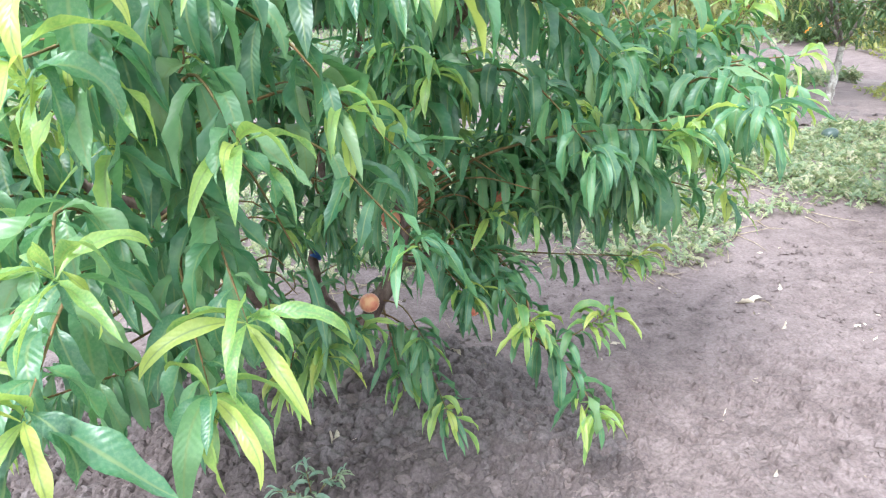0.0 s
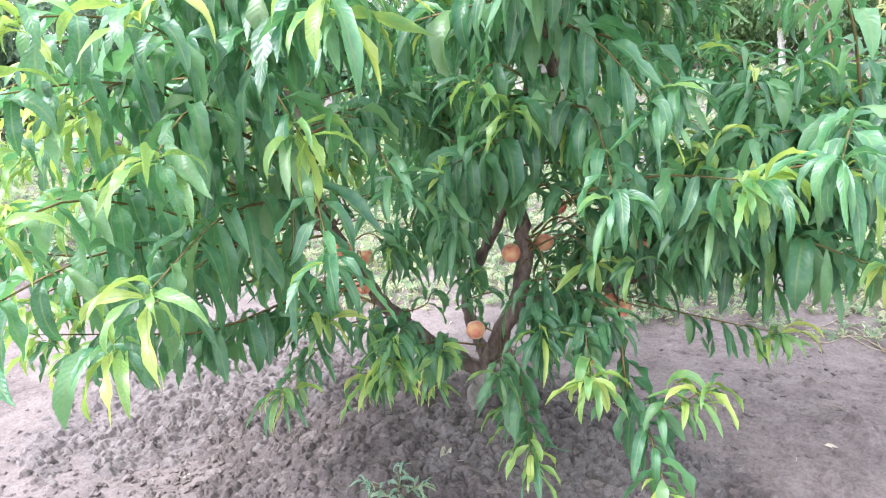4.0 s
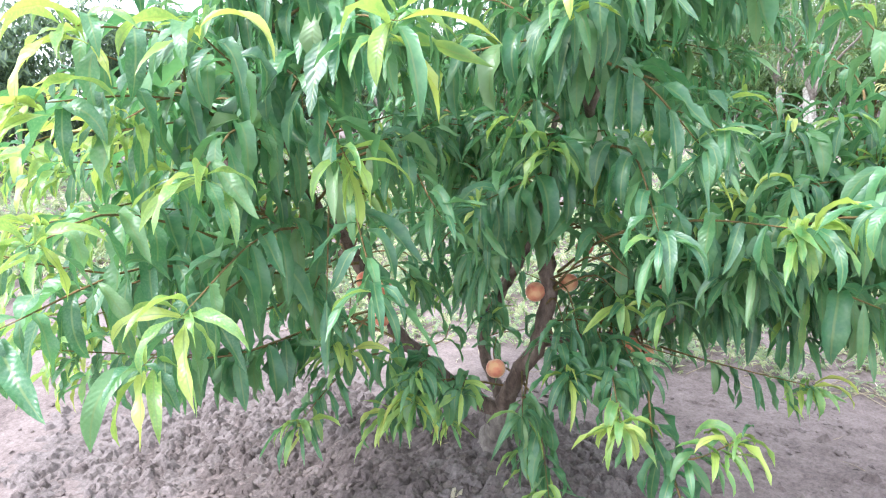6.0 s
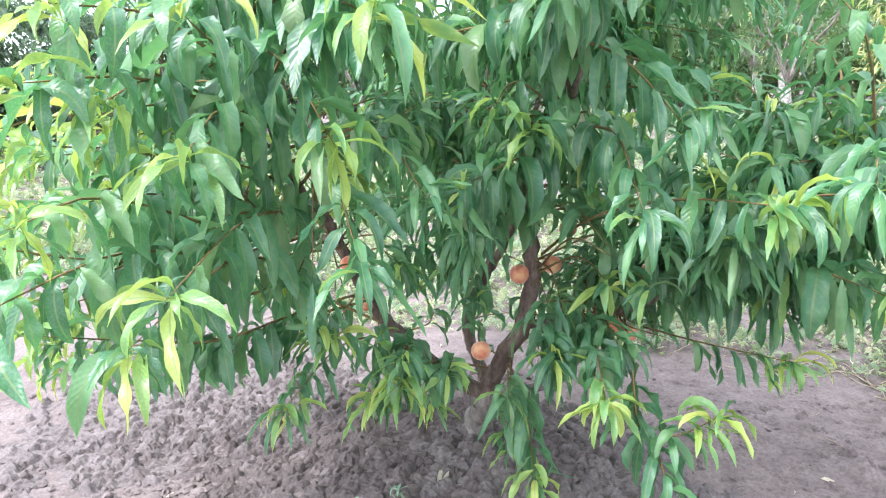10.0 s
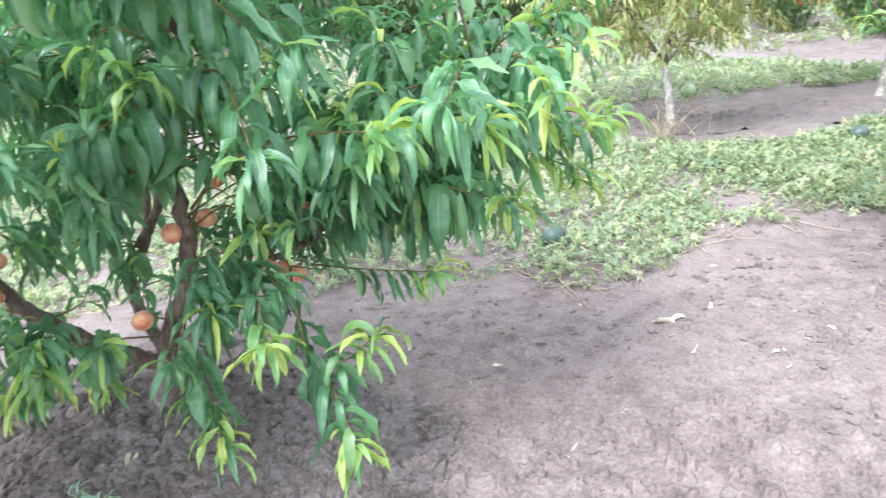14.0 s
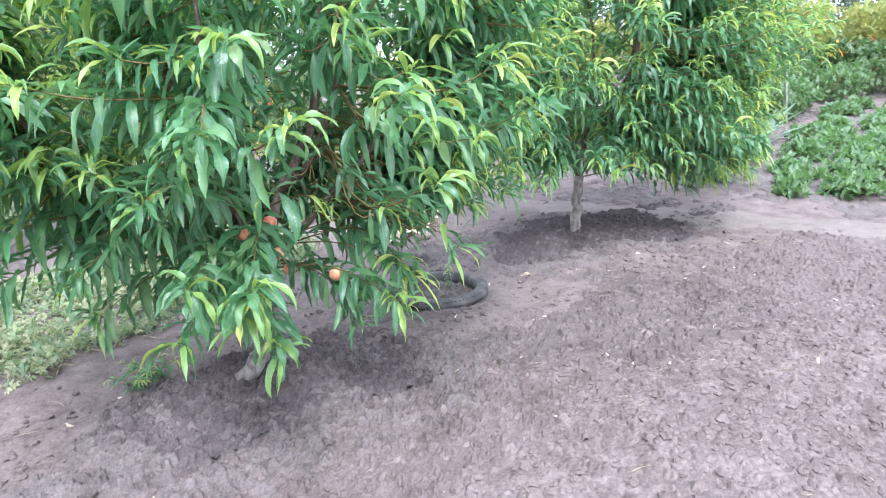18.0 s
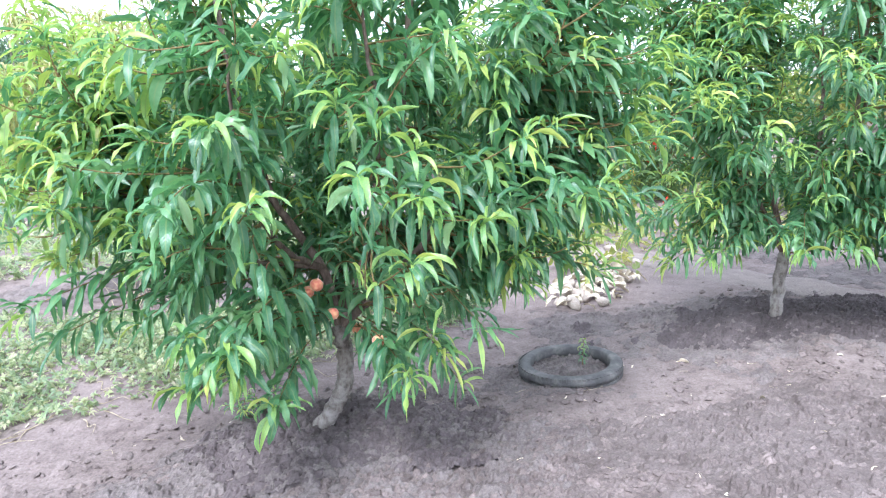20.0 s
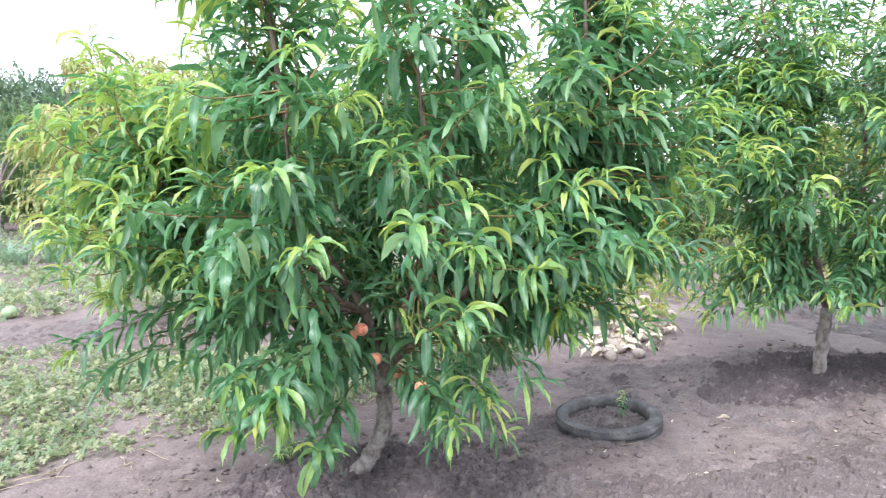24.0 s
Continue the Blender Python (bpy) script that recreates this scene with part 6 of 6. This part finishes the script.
for k in range(92):
    q = rs.random()
    x, y = 5.2 + 0.95 * q + rs.normal(0, 0.1), 5.42 + 0.8 * q + rs.normal(0, 0.16)
    if k > 69:
        x, y = 5.7 + 0.7 * q + rs.normal(0, 0.12), 6.1 + 1.2 * q + rs.normal(0, 0.18)
    ob = new("husk", DRY[k % 5])
    s = rs.uniform(0.12, 0.2)
    ob.matrix_basis = Matrix.LocRotScale((x, y, float(land(x, y)) + rs.uniform(0.02, 0.09)), Euler((rs.normal(0, 0.4), rs.normal(0, 0.3), rs.uniform(0, 6.3))), (s, s * 1.2, s))
    tagged(ob, "pale dried husk lying among the stones", "husk", "husks in the heap")
v, f, uv = lobed(rs, np.column_stack([rs.normal(5.9, 0.3, 42), rs.normal(6.5, 0.3, 42), 0.05 + 0.14 * rs.random(42)]), rs.uniform(0.05, 0.09, 42), BERRY_LOBES, 0.7, 0.4)
tagged(new("low_weeds", mesh_from("low_weeds", v, f, [M_VINE], None, uv)), "yellow-green weeds sprouting behind the stone heap", "weeds", kind="stuff")
pieces = []
for k in range(130):
    x, y, a, ln = rs.uniform(-1.5, 7.5), rs.uniform(1.0, 4.8), rs.uniform(0, 6.28), rs.uniform(0.03, 0.14)
    b = a + rs.normal(0, 0.6)
    p = [(x, y), (x + math.cos(a) * ln * 0.5, y + math.sin(a) * ln * 0.5), (x + math.cos(a) * ln * 0.5 + math.cos(b) * ln * 0.5, y + math.sin(a) * ln * 0.5 + math.sin(b) * ln * 0.5)]
    pieces.append(tube(smooth_line([(q[0], q[1], float(land(*q)) + 0.008) for q in p], 3), 0.0016, 0.0008, 4))
v, f = joined(pieces)
tagged(new("straw_litter", mesh_from("straw_litter", v, f, [M_STRAW])), "scattered dry twigs and straw on the soil", "litter", kind="stuff")


# ---- orchard behind ----
def small_tree(x, y, seed, height, spread, mats, label, shoots, lean=(0.0, 0.0), trunk_mat=M_LIME, base=0.9, size=0.13, trunk_r=0.045, hang=0.75, group="young whitewashed trees"):
    z = float(land(x, y))
    t = thing("orchard_tree", (x, y, z), label, "tree", group)
    fk = (x + lean[0], y + lean[1], z + base * 0.72)
    wood(t, "trunk", [(x, y, z - 0.03), (x + lean[0] * 0.5, y + lean[1] * 0.4, z + base * 0.4), fk], trunk_r, trunk_r * 0.75, trunk_mat, seed, 9, 0.3, "whitewashed lower trunk")
    rng = np.random.default_rng(seed)
    sk = []
    for k in range(5):
        a = k * 1.257 + rng.uniform(-0.3, 0.3)
        d = spread * rng.uniform(0.45, 0.75)
        sk.append(wood(t, "limb", [fk, (fk[0] + math.cos(a) * d * 0.45, fk[1] + math.sin(a) * d * 0.45, z + base + 0.1 * height), (fk[0] + math.cos(a) * d, fk[1] + math.sin(a) * d, z + base + 0.45 * (height - base)), (fk[0] + math.cos(a) * d * 1.1, fk[1] + math.sin(a) * d * 1.1, z + height * 0.9)], trunk_r * 0.5, 0.006, M_BARKG, seed + k + 1, 6))
    fo = Foliage(seed + 9, size)
    mid = (base * 0.8 + height) / 2
    fo.fill(sk, shoots, (fk[0], fk[1], z + mid), (spread, spread, (height - base * 0.6) / 2), z + base * 0.55, 0.4, gap=0.03 * size / 0.13, hang=hang, reach=0.6)
    fo.build(t, mats, ratio_scale=1.0, stations=5)
    return t


small_tree(1.85, 7.45, 200, 2.75, 1.75, [M_YEL, M_NEW], "young yellowing fruit tree with a whitewashed trunk", 460, (-0.08, 0.02), base=0.85, size=0.125)
small_tree(4.05, 8.3, 220, 2.4, 1.3, [M_FAR, M_YEL], "dark green fruit tree with a forked whitewashed trunk", 250, (0.06, 0.0), base=0.85)
far_a = small_tree(4.2, 15.8, 260, 3.2, 1.5, [M_FAR, M_YEL], "green fruit tree with a leaning whitewashed trunk", 58, (-0.12, 0.0), base=1.3, size=0.17, trunk_r=0.07, group="far whitewashed trees")
far_b = small_tree(-2.6, 21.0, 280, 4.0, 2.0, [M_FAR, M_FAR], "tall dark green tree with a whitewashed trunk", 75, (-0.15, 0.0), base=1.6, size=0.2, trunk_r=0.1, group="far whitewashed trees")
rt = np.random.default_rng(31)
for x, y, k in ((-8.5, 10.5, 0), (-3.6, 22.6, 1), (0.6, 18.6, 0), (1.9, 19.5, 1), (-6.8, 20.5, 1), (-5.5, 15.5, 0), (-9.5, 17.5, 0), (-1.6, 15.6, 0), (7.0, 17.5, 0), (5.6, 21.0, 1), (-11.5, 22.0, 1)):
    copy_thing((far_a, far_b)[k], pose(x, y, float(land(x, y)), 0, 0, rt.uniform(0, 360)))


def bush(name, x, y, w, h, n, mat, label, category, group, leaf=(0.05, 0.1), lobes=GRAPE_LOBES, flowers=None):
    z = float(land(x, y))
    t = thing(name, (x, y, z), label, category, group)
    rng = np.random.default_rng(int(abs(x * 131 + y * 71)) + 5)
    stems = []
    for k in range(7):
        a = rng.uniform(0, 6.28)
        d = w * rng.uniform(0.2, 0.7)
        stems.append(tube(smooth_line([(x, y, z - 0.02), (x + math.cos(a) * d * 0.5, y + math.sin(a) * d * 0.5, z + h * 0.5), (x + math.cos(a) * d, y + math.sin(a) * d, z + h * rng.uniform(0.7, 0.95))], 4), 0.01, 0.003, 5))
    child("stem_cluster", mesh_from("stem_cluster", *joined(stems), [M_TWIG]), t, kind="stuff")
    d = rng.standard_normal((n, 3))
    d /= np.linalg.norm(d, axis=1, keepdims=True)
    r = rng.uniform(0.35, 1, n) ** 0.5
    lump = 1 + 0.22 * np.sin(d[:, 0] * 5 + x) * np.sin(d[:, 1] * 4 + y) + 0.15 * np.sin(d[:, 2] * 7 + x * 3)
    p = np.array([x, y, z + h * 0.52]) + d * (r * lump)[:, None] * np.array([w, w, h * 0.5])
    p[:, 2] = np.maximum(p[:, 2], z + 0.03)
    v, f, uv = lobed(rng, p, rng.uniform(*leaf, n), lobes, 0.7, 0.4)
    child("foliage", mesh_from("foliage", v, f, [mat], None, uv), t, kind="stuff")
    if flowers:
        m = max(6, n // 40)
        pick = p[rng.choice(n, m, replace=False)] + np.array([-0.05, -0.06, 0.03])
        for q in pick:
            v, f, uv = lobed(rng, q[None], np.array([rng.uniform(0.03, 0.055)]), [(k * 72, 1.0, 0.42) for k in range(5)], 0.7, 0.5)
            child("flower", mesh_from("flower", v, f, [flowers], None, uv), t)
    return t


def along(u, s):
    return PATH_N[0] * u - PATH_N[1] * s, PATH_N[1] * u + PATH_N[0] * s


# strawberry rows past the path
def berry_plant(x, y, w, seed):
    rng = np.random.default_rng(seed)
    n = int(900 * w * w) + 30
    z = float(land(x, y))
    t = thing("strawberry_plant", (x, y, z), "low dark green strawberry plant in a garden row", "strawberry plant", "strawberry rows")
    d = np.sqrt(rng.random(n))
    a = rng.uniform(0, 6.28, n)
    p = np.column_stack([x + np.cos(a) * d * w, y + np.sin(a) * d * w, z + 0.02 + (0.03 + 0.35 * w) * (1 - d ** 2) + rng.uniform(-0.02, 0.06, n)])
    v, f, uv = lobed(rng, p, rng.uniform(0.045, 0.085, n), BERRY_LOBES, 0.6, 0.4)
    child("foliage", mesh_from("foliage", v, f, [M_BERRY], None, uv), t, kind="stuff")
    sts = [tube(smooth_line([(x, y, z), ((x + q[0]) / 2, (y + q[1]) / 2, z + q[2] * 0.0 + 0.09), tuple(q)], 3), 0.003, 0.002, 4) for q in p[:14]]
    child("stalk_cluster", mesh_from("stalk_cluster", *joined(sts), [M_TWIG]), t, kind="stuff")


berry_seed = 400
for (x0, y0), (x1, y1), n in (((9.0, 4.25), (14.2, 6.15), 24), ((9.3, 3.72), (14.2, 5.45), 24), ((9.75, 3.1), (14.5, 4.6), 22), ((10.5, 2.6), (14.8, 3.8), 18)):
    for k in range(n):
        q = k / (n - 1)
        berry_seed += 1
        if rs.random() < 0.2:
            continue
        berry_plant(x0 + (x1 - x0) * q + rs.normal(0, 0.09), y0 + (y1 - y0) * q + rs.normal(0, 0.09), rs.uniform(0.13, 0.31), berry_seed)


def iris(x, y, n, h, seed):
    z = float(land(x, y))
    t = thing("iris_clump", (x, y, z), "clump of grey-green sword-shaped iris leaves", "iris", "iris clumps")
    rng = np.random.default_rng(seed)
    base = np.column_stack([rng.normal(x, 0.1, n), rng.normal(y, 0.1, n), np.full(n, z)])
    a = rng.uniform(0, 6.28, n)
    head = np.column_stack([np.cos(a) * 0.5, np.sin(a) * 0.5, np.ones(n)])
    for j in range(n):
        v, f, uv = blades(base[j:j + 1], head[j:j + 1], np.array([h * rng.uniform(0.7, 1.2)]), np.array([0.045]), np.array([rng.uniform(0.1, 0.5)]), np.array([rng.normal(0, 0.5)]), np.array([0.2]), np.array([0.02]), "blade")
        child("leaf", mesh_from("leaf", v, f, [M_IRIS], None, uv), t)


for k, (x, y) in enumerate(((8.9, 5.05), (9.1, 5.35), (9.5, 5.25), (9.9, 5.45), (10.3, 5.55), (10.75, 5.7), (11.0, 5.9), (10.1, 5.75))):
    iris(x, y, 30, 0.6, 500 + k)
for k, (x, y) in enumerate(((-2.6, 14.2), (-2.2, 14.6), (-3.1, 14.0), (-3.6, 14.6))):
    iris(x, y, 22, 0.9, 520 + k)

stake_line = [(11.57, 5.75, float(land(11.57, 5.75)) - 0.05), (11.53, 5.78, 0.85), (11.49, 5.8, 1.36)]
stake = new("garden_stake", mesh_from("garden_stake", *tube(smooth_line(stake_line, 5), 0.010, 0.008, 7), [M_POST]))
tagged(stake, "thin grey wooden stake standing in the garden", "stake")

for k, (x, y, w, h) in enumerate(((9.8, 7.2, 0.5, 0.95), (10.5, 6.9, 0.5, 1.0), (11.3, 7.0, 0.5, 0.85), (12.2, 7.2, 0.55, 0.9), (13.0, 7.6, 0.5, 0.85), (13.9, 7.3, 0.55, 0.8), (9.2, 7.9, 0.5, 1.0), (14.6, 6.7, 0.5, 0.7), (15.2, 5.6, 0.5, 0.7),
                                  (12.4, 6.5, 0.45, 0.55), (13.2, 6.7, 0.45, 0.6), (14.9, 7.6, 0.5, 0.75), (15.6, 6.6, 0.5, 0.7), (16.2, 5.6, 0.5, 0.7), (14.0, 8.3, 0.5, 0.8), (16.4, 7.6, 0.5, 0.7), (12.0, 8.0, 0.5, 0.85), (15.6, 8.8, 0.5, 0.8))):
    bush("shrub", x, y, w, h * 0.85, 620, M_BERRY if k % 3 == 1 else M_FAR, "leafy green garden shrub past the path", "shrub", "garden shrubs", (0.03, 0.065))
for k in range(12):
    x, y = along(11.7 + 0.5 * math.sin(k * 2.1), 5.5 + k * 0.85)
    bush("flowering_shrub", x, y, 0.55, 1.15 + 0.2 * math.sin(k), 420, M_VINE if k % 3 == 1 else M_FAR, "garden shrub with red blooms beside the path", "shrub", "flowering shrubs", flowers=M_RED if k % 2 == 0 else M_ORANGE)
for k in range(9):
    x, y = along(18.1 + 0.3 * math.sin(k * 1.7), 1.6 - k * 0.75)
    bush("flowering_shrub", x, y, 0.42, 0.85, 420, M_FAR, "flower bed shrub with red and orange blooms", "shrub", "flowering shrubs", flowers=M_ORANGE if k % 3 else M_RED)

# vineyard rows
for row in range(3):
    u = 19.8 + 2.2 * row
    for k in range(13):
        s = 10 - k * 1.5
        x, y = along(u, s)
        bush("grape_vine", x, y, 0.75, 1.42, 950 if row == 0 else 500, M_VINE, "yellowing grape vine on a trellis row", "grape vine", "vineyard rows", (0.05, 0.10), GRAPE_LOBES)
        if k % 2 == 0:
            px, py = along(u - 0.25, s + 0.7)
            z = float(land(px, py))
            po = new("trellis_post", mesh_from("trellis_post", *tube(smooth_line([(px, py, z - 0.1), (px + 0.02, py, z + 0.8), (px + 0.03, py, z + 1.62)], 4), 0.05, 0.045, 8), [M_POST]))
            tagged(po, "pale grey weathered trellis post in the vineyard", "post", "vineyard posts")

# far hedge and tree line
def far_tree(x, y, h, w, seed, mat, label):
    z = float(land(x, y))
    t = thing("far_tree", (x, y, z), label, "tree", "far tree line")
    rng = np.random.default_rng(seed)
    child("trunk", mesh_from("trunk", *tube(smooth_line([(x, y, z - 0.2), (x + 0.1, y, z + h * 0.3), (x + 0.2, y, z + h * 0.75)], 4), 0.04 * h, 0.01 * h, 7), [M_BARKG]), t)
    pts = []
    for k in range(36):
        a, q = rng.uniform(0, 6.28), rng.random()
        rad = w * math.sin(math.pi * (0.12 + 0.8 * q)) * rng.uniform(0.35, 0.95)
        c = np.array([x + math.cos(a) * rad, y + math.sin(a) * rad, z + h * (0.16 + 0.78 * q)])
        m = 95
        d = rng.standard_normal((m, 3))
        d /= np.linalg.norm(d, axis=1, keepdims=True)
        pts.append(c + d * (rng.random((m, 1)) ** 0.4) * np.array([0.34 * w, 0.34 * w, 0.16 * h]))
    p = np.vstack(pts)
    v, f, uv = lobed(rng, p, rng.uniform(0.05, 0.10, len(p)) * h * 0.28, BERRY_LOBES, 0.7, 0.4)
    child("crown", mesh_from("crown", v, f, [mat], None, uv), t, kind="stuff")
    return t


ft = [far_tree(-8, 27, 4.2, 2.4, 601, M_FAR, "dark green bushy tree far behind the orchard"), far_tree(70, 44, 9.5, 5.5, 602, M_FAR_HAZE, "green tree on the horizon, haze put into its leaf colour"), far_tree(62, 50, 7, 4.5, 603, M_FAR_HAZE, "green tree on the horizon, haze put into its leaf colour")]
for k in range(15):
    x, y = -34 + k * 3.1 + rt.uniform(-0.8, 0.8), 29 + 3 * math.sin(k * 1.9) - 0.08 * k
    copy_thing(ft[0], pose(x, y, float(land(x, y)), 0, 0, rt.uniform(0, 360)))
for k in range(22):
    x, y = -13 + k * 1.15 + rt.uniform(-0.3, 0.3), 24.5 + 0.8 * math.sin(k * 1.3)
    bush("hedge_shrub", x, y, 0.95, 2.6 + 0.5 * math.sin(k * 2.2), 330, M_FAR, "dark green hedge shrub at the end of the orchard", "shrub", "hedge shrubs", (0.11, 0.21), BERRY_LOBES)
for k in range(9):
    x, y = -13.5 + 0.5 * math.sin(k * 2), 1.0 + k * 1.9
    # side hedge takes the leaf colour with painted haze
    bush("hedge_shrub", x, y, 1.5, 3.1 + 0.4 * math.sin(k * 2.2), 2400, M_FAR_HAZE, "hedge shrub at the side of the orchard, hazed grey-green leaf colour", "shrub", "hedge shrubs", (0.07, 0.14), BERRY_LOBES)
for x, y in ((-12.0, 34.0), (-15.5, 36.5), (-9.3, 38.0), (-19.0, 35.0)):
    copy_thing(ft[2], pose(x, y, float(land(x, y)) - 0.3, 0, 0, rt.uniform(0, 360)))
for k in range(26):
    a = radians(-40 + k * 5.2)
    d = 78 + 9 * math.sin(k * 2.7)
    x, y = 3 + math.sin(a) * d, math.cos(a) * d
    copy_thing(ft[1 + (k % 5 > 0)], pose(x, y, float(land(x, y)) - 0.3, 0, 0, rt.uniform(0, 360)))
